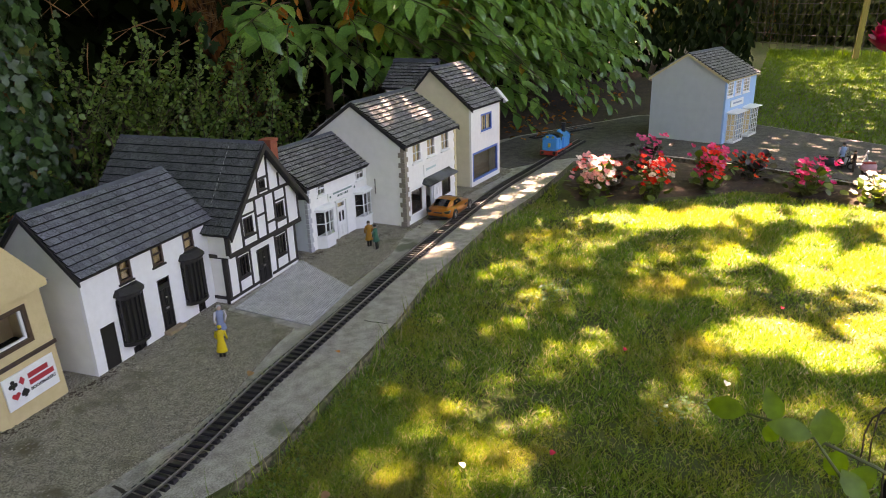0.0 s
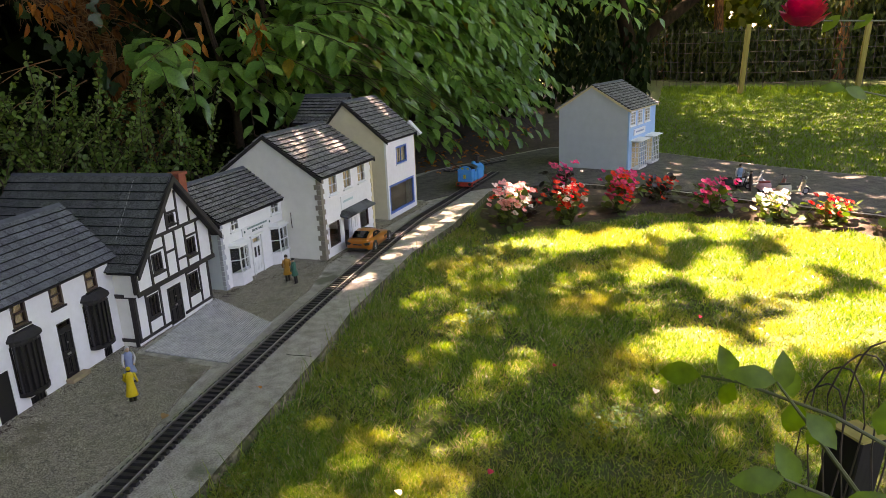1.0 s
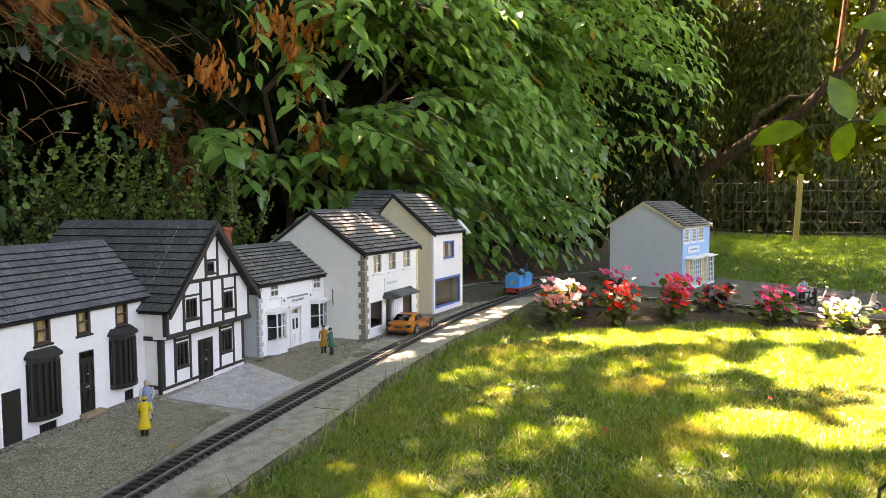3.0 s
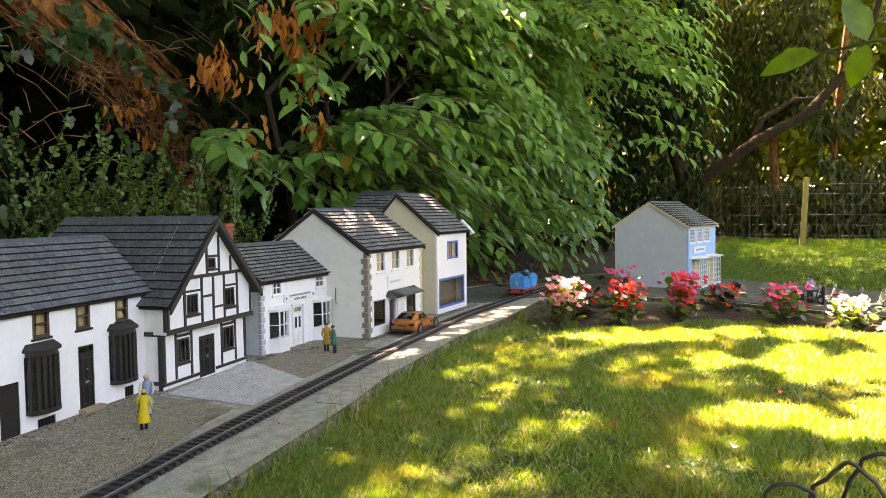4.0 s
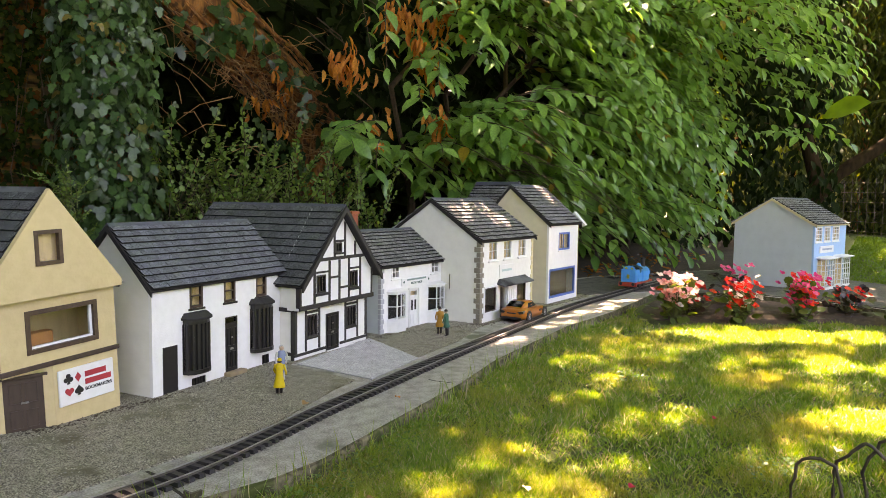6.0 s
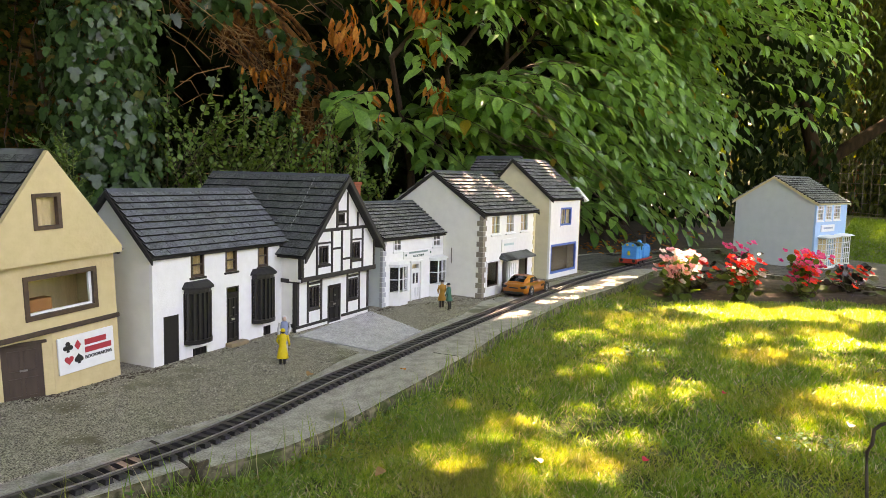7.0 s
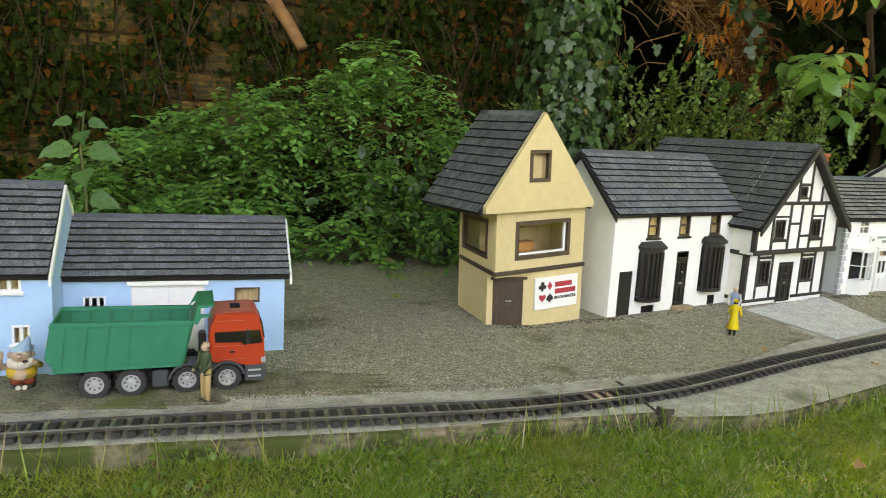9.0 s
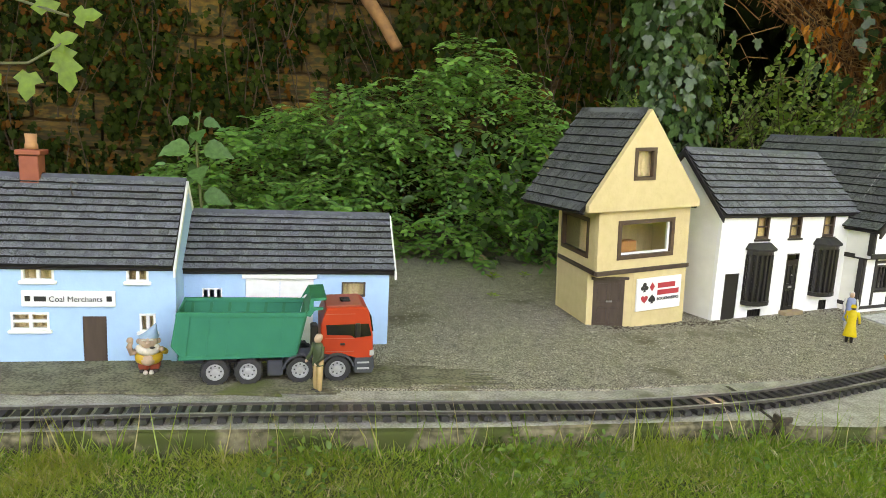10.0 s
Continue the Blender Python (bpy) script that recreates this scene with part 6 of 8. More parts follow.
ring_loft(bm, [ellipse((x, .002, z), r, r * .95, 14) for x, z, r in ((0, .142, .034), (.001, .149, .036), (.004, .154, .029), (.012, .170, .018), (.020, .186, .009), (.024, .198, .002))], 5)
gn = part("garden_gnome", bm, [colour("dark_boots", (.03, .028, .025)), colour("faded_red_trousers", (.36, .06, .03)), colour("mustard_tunic", (.62, .36, .03)), SKIN, colour("off_white_beard", (.66, .58, .48)), colour("pale_blue_hat", (.26, .42, .56)), BLACK], m=pose(-0.434, 1.508, 0.004, 0, 0, 12) @ Matrix.Diagonal((.54, .54, .50, 1)), smooth=True)
tagged(gn, "weathered garden gnome in mustard tunic and pale blue hat", "garden gnome")


# ---------- scooters on the path ----------
def scooter(m, body, seat, label):
    s = thing("model_scooter", label, "model scooter", m, "scooters on the path")
    for x in (0.0, .135):
        wheel(s, x, 0, .021, .012, TYRE, SILVER, 4)
    bm = bmesh.new()
    ring_loft(bm, [[(x, -w, z0), (x, -w, (z0 + z1) / 2), (x, -w * .5, z1), (x, w * .5, z1), (x, w, (z0 + z1) / 2), (x, w, z0)] for x, w, z0, z1 in ((-.03, .008, .03, .045), (-.015, .02, .022, .058), (.02, .024, .018, .06), (.05, .016, .02, .056))])
    part("rear_body", bm, body, s, smooth=True)
    part("footboard", new_box(.045, .11, -.016, .016, .018, .023, .001), body, s)
    part("leg_shield", new_prism([(.104, .018), (.12, .085), (.125, .085), (.111, .018)], -.022, .022, "y", .001), body, s)
    bm = bmesh.new()
    tube(bm, [(.138, 0, .02), (.12, 0, .09), (.117, 0, .1)], .004, 6)
    part("steering_column", bm, SILVER, s)
    bm = bmesh.new()
    tube(bm, [(.11, -.032, .102), (.118, -.012, .104), (.118, .012, .104), (.11, .032, .102)], .003, 6)
    part("handlebar", bm, BLACK, s)
    part("seat", new_box(-.02, .045, -.013, .013, .0605, .07, .004), seat, s)
    bm = bmesh.new()
    lathe(bm, [(.002, 0), (.009, .003), (.009, .012), (.001, .014)], 10)
    part("headlamp", bm, SILVER, s, m=pose(.122, 0, .094, 0, 75))
    bm = bmesh.new()
    ring_loft(bm, [[(.135 + .027 * math.cos(a), y, .021 + .027 * math.sin(a)) for y in (-.009, .009)] + [(.135 + .024 * math.cos(a), y, .021 + .024 * math.sin(a)) for y in (.009, -.009)] for a in [math.pi * (.15 + .75 * i / 8) for i in range(9)]])
    part("front_mudguard", bm, body, s)
    return s


scooter(pose(4.74, 1.0, .004, 4, 0, -85), colour("black_enamel", (.02, .02, .025)), BLACK, "black model scooter with chrome trim")
scooter(pose(4.80, .93, .004, 4, 0, -75), colour("white_enamel", (.6, .62, .64)), BLACK, "white model scooter with black seat")
scooter(pose(4.68, .78, .004, 4, 0, -65), colour("pink_enamel", (.62, .36, .36)), colour("red_seat", (.35, .04, .03)), "pale pink and white model scooter")
scooter(pose(4.66, .67, .004, 4, 0, -60), colour("cream_enamel", (.62, .58, .44)), BLACK, "cream model scooter on the path")

# ---------- planting ----------
def tidy(n):
    return n / (np.linalg.norm(n, axis=1, keepdims=True) + 1e-9)


def sprays(starts, ways, lengths, gap, droop, leaf, tv, tf, flat=0.6, hang=0.4, side=0.8, jitter=0.3, face=(0, -0.5, 1.0), tilt=.35):
    """Arching stems with leaves along both sides. Returns leaf vertices and faces, and the stems as point lists."""
    pos, way, up, size, stems = [], [], [], [], []
    for s, w, L in zip(starts, ways, lengths):
        w = w / np.linalg.norm(w)
        n = max(4, int(L / gap))
        sd = np.cross(w, [0, 0, 1.0])
        sd /= np.linalg.norm(sd) + 1e-9
        t = np.linspace(0.12, 1, n)[:, None]
        bend = sd * rng.normal() * 0.12
        p = s + w * L * t + bend * L * t ** 2 - np.array([0, 0, 1.0]) * droop * L * t ** 2
        tan = w * L + 2 * bend * L * t - np.array([0, 0, 2.0]) * droop * L * t
        tan = tidy(tan)
        sign = np.where(np.arange(n) % 2 == 0, 1.0, -1.0)[:, None]
        d = sd * sign * side + tan * 0.75 + np.array([0, 0, -1.0]) * hang + rng.normal(size=(n, 3)) * jitter
        d[-1] = tan[-1] + np.array([0, 0, -hang])
        u = np.array(face) * flat + sd * sign * 0.25 + rng.normal(size=(n, 3)) * tilt + rng.normal(size=3) * tilt * .8
        pos.append(p)
        way.append(d)
        up.append(u)
        size.append(leaf * rng.uniform(0.6, 1.1, n) * np.clip(1.15 - 0.45 * t[:, 0] ** 3, 0.5, 1))
        stems.append([s] + [q for q in p[::max(1, n // 5)]] + [p[-1]])
    v, f = spread(tv, tf, np.concatenate(pos), np.concatenate(way), np.concatenate(up), np.concatenate(size))
    return v, f, stems


def stems_mesh(name, stems, r, material, parent):
    bm = bmesh.new()
    for s in stems:
        tube(bm, s, r, 4, 0, r * 0.35)
    return tagged(part(name, bm, material, parent), kind="stuff")


def front_line(x):
    """Where the shrubs' face stands behind the houses."""
    return np.interp(x, [1.5, 2.2, 3.0, 3.9, 4.6, 5.4, 6.5, 8.0, 10.0], [3.35, 3.15, 3.05, 3.05, 3.15, 3.25, 3.45, 4.1, 4.8])


# where the sun finds its way through the leaves, as seen on the ground: centre and half widths
OPEN = [(3.27, 1.62, .10, .07), (3.36, 1.42, .12, .10), (3.53, 1.22, .13, .10), (3.72, 1.03, .12, .09), (3.88, .80, .14, .10), (4.08, .58, .18, .10), (3.28, .70, .22, .06), (3.06, .94, .12, .03),
        (2.44, .60, .09, .12), (2.42, .42, .10, .07), (3.25, .45, .26, .11), (3.8, .28, .45, .18), (2.78, .22, .24, .11), (3.1, -.05, .6, .14), (2.64, .36, .09, .05), (3.0, .62, .10, .03)]
THIN = [(1.40, .93, .17, .06), (1.97, 1.02, .16, .05), (1.98, .68, .15, .07), (2.87, 1.18, .2, .04), (3.29, 1.68, .15, .03), (2.42, 1.62, .12, .03), (1.22, 1.12, .08, .02), (2.36, .67, .15, .04), (3.02, 1.7, .2, .03), (2.71, .81, .15, .04), (2.37, 1.38, .15, .03), (1.55, 1.1, .12, .03), (.12, 1.00, .05, .015), (3.0, 1.0, .2, .05), (2.6, 1.05, .15, .04), (2.55, 1.58, .28, .07), (2.95, 1.74, .25, .06), (2.15, 1.30, .2, .05), (2.75, 1.45, .25, .05), (3.05, 1.45, .2, .04), (3.3, 1.05, .3, .05)]
ROOFS = [(2.36, 2.20, .06, .03), (2.47, 2.24, .05, .035), (2.60, 2.27, .05, .04), (2.70, 2.22, .04, .02), (3.10, 2.42, .05, .03), (3.22, 2.46, .05, .03), (3.34, 2.46, .07, .05), (3.44, 2.52, .05, .04), (3.30, 2.38, .05, .02)]
SLITS = [(2.32, 1.90, .16, .012), (2.75, 2.03, .22, .022), (3.20, 2.14, .26, .035), (3.62, 2.24, .20, .03)]


def sunlit_gap(p, some, e):
    """True for leaves that would shade one of these patches."""
    g = p[:, :2] - np.array([SUN.x, SUN.y]) / SUN.z * p[:, 2:3]
    hit = np.zeros(len(p), bool)
    for cx, cy, rx, ry in some:
        hit |= ((g[:, 0] - cx) / (rx + e)) ** 2 + ((g[:, 1] - cy) / (ry + e)) ** 2 < 1 + .5 * np.sin(g[:, 0] * 23) * np.sin(g[:, 1] * 31)
    return hit


def thinned(v, f, k):
    w = v.reshape(-1, k, 3)
    c = w.mean(1)
    keep = ~sunlit_gap(c, SLITS + ROOFS, .04) & ~((c[:, 0] > 1.6) & (c[:, 0] < 3.85) & (c[:, 1] < 3.12) & (c[:, 2] < .80)) & ~((c[:, 0] < 5.6) & (c[:, 1] < 2.98) & (c[:, 2] < .62))
    w = w[keep]
    m = f.shape[0] // len(keep)
    return w.reshape(-1, 3), (f[:m][None] + (np.arange(len(w)) * k)[:, None, None]).reshape(-1, f.shape[1])


# large shrub with drooping ovate leaves
shrub = thing("broadleaf_shrub", "tall dense shrub with drooping pointed green leaves", "shrub", pose(0, 0, 0))
n = 1500
x = rng.uniform(2.6, 8.2, n)
z = 0.30 + rng.random(n) * np.interp(x, [2.6, 4.5, 6, 8.2], [2.1, 2.2, 2.6, 3.4])
low = np.interp(x, [2.2, 3.3, 3.9, 5.0, 8.2], [0.95, 0.75, 0.36, 0.16, 0.2])
z = np.maximum(z, low + rng.uniform(0, 0.5, n))
x = np.where(z > 1.0, np.maximum(x, 3.3 + rng.uniform(0, .7, n)), x)
y = front_line(x) + rng.uniform(0.15, 0.75, n) + np.clip(0.5 - z, 0, 1) * 0.2
# boughs leaning out over the path's end
k = 260
x2, y2, z2 = rng.uniform(5.7, 9.2, k), rng.uniform(2.15, 3.6, k), rng.uniform(0.95, 3.5, k)
y2 = np.maximum(y2, .85 + .30 * x2 + .3 * (1.5 - np.minimum(z2, 1.5)))
x, y, z = np.concatenate([x, x2]), np.concatenate([y, y2]), np.concatenate([z, z2])
n = len(x)
st = np.stack([x, y, z], 1)
pocket = np.array([noise.noise(Vector((a * 1.5, c * 1.9, 5.5))) for a, b, c in st])
pocket += .5 * np.array([noise.noise(Vector((a * 3.4, c * 4.2, 1.5))) for a, b, c in st])
st = st[pocket > -.17]
turn = np.degrees(np.arctan2(st[:, 1] - .15, st[:, 0] - .3))
hollow = (turn > 20) & (turn < 29) & (st[:, 2] > .55) & (st[:, 2] < 1.9)
st = st[~hollow | (rng.random(len(st)) < .13)]
n = len(st)
wy = np.stack([rng.normal(0.1, 0.45, n), rng.normal(-0.8, 0.25, n), rng.uniform(-0.15, 0.4, n)], 1)
v, f, stems = sprays(st, wy, rng.uniform(0.35, 0.95, n), 0.058, 0.42, 0.165, LANCE_V, OVATE_F, hang=0.42, flat=1.0, side=0.9, jitter=0.18, face=(-.25, -0.55, 1.0), tilt=.24)
v, f = thinned(v, f, 11)
soup("crown", v, f, LEAF_BIG, shrub, "mid-green pointed leaves")
stems_mesh("branch", stems[::2], 0.004, TWIG, shrub)
bm = bmesh.new()
for k in range(9):
    a = 3.4 + k * 0.5 + random.uniform(-.1, .1)
    b0 = Vector((a, float(front_line(a)) + .75, -0.03))
    tube(bm, [b0, b0 + Vector((random.uniform(-.2, .2), -.05, .6)), b0 + Vector((random.uniform(-.5, .5), -.2, 1.3)), b0 + Vector((random.uniform(-.9, .9), -.35, 2.1))], 0.035, 7, 0, 0.012)
part("trunk", bm, TWIG, shrub)
# growth deep behind it, its shade put into the leaf colour
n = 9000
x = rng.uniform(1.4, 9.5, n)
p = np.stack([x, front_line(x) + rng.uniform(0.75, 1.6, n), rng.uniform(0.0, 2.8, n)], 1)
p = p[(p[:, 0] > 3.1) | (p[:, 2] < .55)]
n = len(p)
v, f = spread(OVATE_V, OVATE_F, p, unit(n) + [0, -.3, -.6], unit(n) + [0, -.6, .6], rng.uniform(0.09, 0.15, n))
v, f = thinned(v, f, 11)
soup("inner_leaves", v, f, LEAF_DARK, shrub, "inner leaves with shade put into their colour")

# low sprays reaching over the roofs, nearer than the rest
sp = thing("overhanging_branch", "leafy branch hanging over the slate roofs", "branch", pose(0, 0, 0))
st = np.array([[2.75, 3.25, 1.0], [2.7, 3.2, .9], [2.95, 3.2, .8], [3.2, 3.2, .86], [2.75, 3.2, 1.8], [3.15, 3.2, 1.32], [2.5, 3.2, 1.95], [3.05, 3.25, 1.25]])
wy = np.array([[-.65, -.4, .0], [-.5, -.5, -.1], [-.3, -.6, -.1], [.1, -.6, -.05], [-.35, -.3, -.55], [-.65, -.35, .12], [-.15, -.3, -.6], [-.5, -.4, -.1]])
v, f, stems = sprays(st, wy, np.full(len(st), 0.58), 0.06, 0.22, 0.14, LANCE_V, OVATE_F, hang=0.3, jitter=.18, tilt=.2)
v, f = thinned(v, f, 11)
soup("leaves", v, f, LEAF_BIG, sp)
stems_mesh("twig", stems, 0.004, TWIG, sp)

# ivy-covered trunk
ivy = thing("ivy_covered_trunk", "old tree trunk thickly clad in ivy", "tree", pose(1.31, 3.36, -0.03))
bm = bmesh.new()
rings = []
for i in range(12):
    zz_ = i * 0.24
    r = 0.13 + 0.10 * math.exp(-zz_ * 3)
    rings.append([(r * (1 + .12 * noise.noise(Vector((math.cos(a) * 2, math.sin(a) * 2, zz_ * 2)))) * math.cos(a) - .03 * zz_, r * math.sin(a), zz_) for a in [2 * math.pi * k / 16 for k in range(16)]])
ring_loft(bm, rings)
part("trunk", bm, BARK, ivy, "brown fissured bark", smooth=True)
n = 5200
a = rng.uniform(math.pi, 2 * math.pi, n) + rng.normal(0, .15, n)
z = rng.uniform(0.15, 2.7, n)
r = 0.14 + 0.05 * np.abs(rng.normal(size=n)) + 0.08 * np.exp(-z * 3)
p = np.stack([r * np.cos(a) - .03 * z, r * np.sin(a), z], 1)
out = np.stack([np.cos(a), np.sin(a), np.full(n, .25)], 1)
v, f = spread(IVY_V, IVY_F, p, np.array([0, 0, -1.0]) + rng.normal(size=(n, 3)) * 0.35 + out * .25, out + rng.normal(size=(n, 3)) * 0.42, rng.uniform(0.030, 0.062, n))
soup("ivy", v, f, LEAF_IVY, ivy, "glossy lobed ivy leaves")

# old trunk with reddish bark, bare twigs and dead leaves
tree = thing("old_conifer", "old conifer with reddish bark and bare lower twigs", "tree", pose(2.75, 5.0, -0.03))
bm = bmesh.new()
tube(bm, [(1.15, .35, 0), (1.0, .25, .6), (.74, .12, 1.2), (.3, .05, 1.56), (-.25, -.05, 1.85), (-.8, -.1, 2.3)], 0.26, 14, 0, 0.2)
for v in bm.verts:
    v.co += Vector((noise.noise(v.co * 3.5), noise.noise(v.co * 3.5 + Vector((7, 0, 0))), noise.noise(v.co * 3.5 + Vector((0, 9, 0))))) * .07
part("trunk", bm, BARK, tree, "reddish fibrous bark", smooth=True)
bm = bmesh.new()
spine = [Vector(q) for q in ((1.15, .35, 0), (1.0, .25, .6), (.74, .12, 1.2), (.3, .05, 1.56), (-.25, -.05, 1.85), (-.8, -.1, 2.3))]
for k in range(170):
    i = random.randrange(5)
    t, a = random.random(), random.uniform(math.pi * .9, math.pi * 2.1)
    way = (spine[i + 1] - spine[i]).normalized()
    side = way.cross(Vector((0, 1, 0))).normalized()
    c = spine[i].lerp(spine[i + 1], t) + (side * math.cos(a) + Vector((0, 1, 0)) * math.sin(a)) * random.uniform(.22, .27)
    tube(bm, [c - way * .16, c + side * random.uniform(-.02, .02) - Vector((0, .012, 0)), c + way * .16], .011, 5, 0, .004)
tagged(part("bark_strip", bm, BARK, tree, "peeling fibres of bark", smooth=True), kind="stuff")
bm = bmesh.new()
for k in range(100):
    b0 = Vector((random.uniform(-1.1, 1.0), random.uniform(-.7, -.2), random.uniform(.5, 2.3)))
    dr = Vector((random.uniform(-1, .3), random.uniform(-.6, .1), random.uniform(-.5, .4)))
    tube(bm, [b0, b0 + dr * .25 + Vector((0, 0, .03)), b0 + dr * .55 + Vector((0, 0, random.uniform(-.08, .04)))], 0.004, 4, 0, 0.0012)
for k in range(320):
    q = random.random()
    b0 = Vector((1.05 - 1.5 * q, -.12 - .14 * random.random(), .75 + 1.1 * q + random.uniform(-.22, .22)))
    tube(bm, [b0, b0 + Vector((-.10, -.04, .04)) + Vector((random.uniform(-.06, .06), 0, random.uniform(-.08, .06))), b0 + Vector((-.16, -.08, random.uniform(-.16, .06)))], 0.004, 4, 0, 0.001)
n = 520
q = rng.random(n)
p = np.stack([1.0 - 1.6 * q + rng.normal(0, .1, n), -.30 - .1 * rng.random(n), .7 + 1.2 * q + rng.normal(0, .2, n)], 1)
clump = np.array([noise.noise(Vector(c) * 3.2) for c in p])
p = p[clump > .02]
n = len(p)
v, f = spread(IVY_V, IVY_F, p, np.array([0, -.3, -1.0]) + rng.normal(size=(n, 3)) * .4, np.array([0, -1.0, .3]) + rng.normal(size=(n, 3)) * .35, rng.uniform(.06, .1, n))
soup("ivy", v, f, LEAF_IVY, tree, "dark ivy on the bark")
tagged(part("bare_twig", bm, mat("pale_dead_twig", (.42, .22, .09), .85, (.2, .1, .04), 60, .6, .2), tree, "pale dead twigs"), kind="stuff")
dead = thing("dead_spray", "hanging sprays of withered orange-brown leaves", "branch", pose(0, 0, 0))
C0 = [(2.64, 4.55, 1.25), (2.74, 4.55, 1.2), (2.83, 4.55, 1.4), (2.85, 4.55, 1.3), (2.85, 4.55, 1.1), (2.60, 3.4, 1.38), (2.55, 3.4, 1.28), (2.66, 3.4, 1.33), (2.95, 3.35, 1.7), (3.1, 3.3, 1.73), (3.3, 3.25, 1.8), (3.02, 3.3, 1.58), (3.2, 3.25, 1.62), (3.08, 3.3, 1.45), (3.14, 3.3, 1.35), (2.87, 3.35, 1.57), (2.75, 3.3, .98), (3.1, 3.2, 1.02)]
ps = np.concatenate([np.array(c) + rng.normal(size=(7 if c[1] > 4 else 20, 3)) * [.04, .04, .06] for c in C0])
v, f = spread(OVATE_V, OVATE_F, ps, np.array([0, 0, -1.0]) + rng.normal(size=(len(ps), 3)) * .3, unit(len(ps)) + [0, -.8, 0], np.stack([rng.uniform(.05, .08, len(ps))] * 3, 1) * [0.8, 1.25, 2.0])
soup("withered_leaves", v, f, LEAF_DEAD, dead)
stems_mesh("twig", [[np.array(c) + [0, .3, .25], np.array(c) + [0, .05, .1], np.array(c)] for c in C0], 0.005, TWIG, dead)

# small-leaved shrub behind the cottages
sm = thing("small_leaved_shrub", "open shrub with small round light-green leaves", "shrub", pose(0, 0, 0))
n = 210
st = np.stack([rng.uniform(1.45, 2.6, n), rng.uniform(3.0, 3.5, n), rng.uniform(.05, .55, n)], 1)
wy = np.stack([rng.normal(0, .35, n), rng.normal(-.25, .3, n), rng.uniform(.35, 1, n)], 1)
v, f, stems = sprays(st, wy, rng.uniform(.25, .55, n), 0.015, 0.12, 0.027, ROUND_V, ROUND_F, hang=.1, jitter=.4)
soup("leaves", v, f, LEAF_SMALL, sm)
stems_mesh("stem", stems, 0.003, TWIG, sm)

# shrub of compound leaves between barn and corner house
cs = thing("compound_leaved_shrub", "spreading shrub with ferny compound green leaves", "shrub", pose(0, 0, 0))
n = 2300
x = rng.uniform(-.85, .85, n)
top = np.interp(x, [-.85, -.55, -.15, .1, .32, .5, .70, .85], [.26, .42, .60, .64, .86, .80, .52, .22]) + .07 * np.array([noise.noise(Vector((a * 5, 0, 2.2))) for a in x])
z = .01 + rng.random(n) * top
depth = rng.uniform(0, .5, n)
st = np.stack([x, 2.70 + depth + z * .36, z], 1)
puff = np.array([noise.noise(Vector((a * 3.2, b * 2, c * 4.0))) for a, b, c in st])
st = st[puff > -.22]
n = len(st)
wy = np.stack([rng.normal(0, .55, n), rng.normal(-.75, .3, n), rng.uniform(-.1, .55, n)], 1)
v, f, stems = sprays(st, wy, rng.uniform(.11, .22, n), 0.0155, 0.40, 0.042, LEAFLET_V, LEAFLET_F, hang=.12, jitter=.08, side=1.3, tilt=.16)
soup("leaves", v, f, LEAF_COMP, cs, "ferny leaflets in rows")
stems_mesh("stem", stems, 0.0018, STALK, cs)
n = 260
p = np.stack([rng.normal(.60, .17, n), rng.uniform(2.60, 2.95, n), rng.uniform(.02, .50, n)], 1)
v, f = spread(OVATE_V, OVATE_F, p, unit(n) + [0, -.5, -.5], unit(n) * .5 + [0, -.5, .8], rng.uniform(.034, .062, n))
soup("bramble_leaves", v, f, LEAF_IVY, cs, "blue-green bramble leaves")

# nettle
nt_ = thing("nettle", "tall nettle with toothed green leaves", "plant", pose(-0.50, 2.16, 0))
bm = bmesh.new()
tube(bm, [(0, 0, 0), (.01, 0, .25), (0, -.01, .42), (.012, -.01, .52)], 0.005, 6, 0, .0025)
part("stalk", bm, STALK, nt_)
ps, ws, us, ss = [], [], [], []
for i, zz_ in enumerate((.30, .37, .43, .47, .50, .52)):
    for s in (-1, 1):
        q = radians(90 * (i % 2) + 15)
        dd = np.array([s * math.cos(q), s * math.sin(q) * .6 - .2, -.35])
        ps.append(np.array([0, 0, zz_]) + dd * .02); ws.append(dd); us.append([-.1, -1.0, .6]); ss.append((.082, .09, .088, .072, .05, .03)[i])
TV = [(0, 0, 0)] + [(-w - (.035 if j % 2 else 0), yy, .05) for j, (w, yy) in enumerate(((.22, .08), (.30, .2), (.30, .32), (.27, .44), (.22, .56), (.17, .68), (.11, .8)))] + [(0, 1, -.12)]
TV += [(-a, b_, c_) for a, b_, c_ in TV[7:0:-1]] + [(0, .5, -.01)]
TF = [(16, i, (i + 1) % 16) for i in range(16)]
v, f = spread(TV, TF, np.array(ps), np.array(ws), np.array(us), np.array(ss))
soup("leaves", v, f, leaf_mat("nettle_leaf", (.045, .13, .04), (.075, .18, .055), .55, .25, spec=.3), nt_, "toothed heart-shaped leaves")

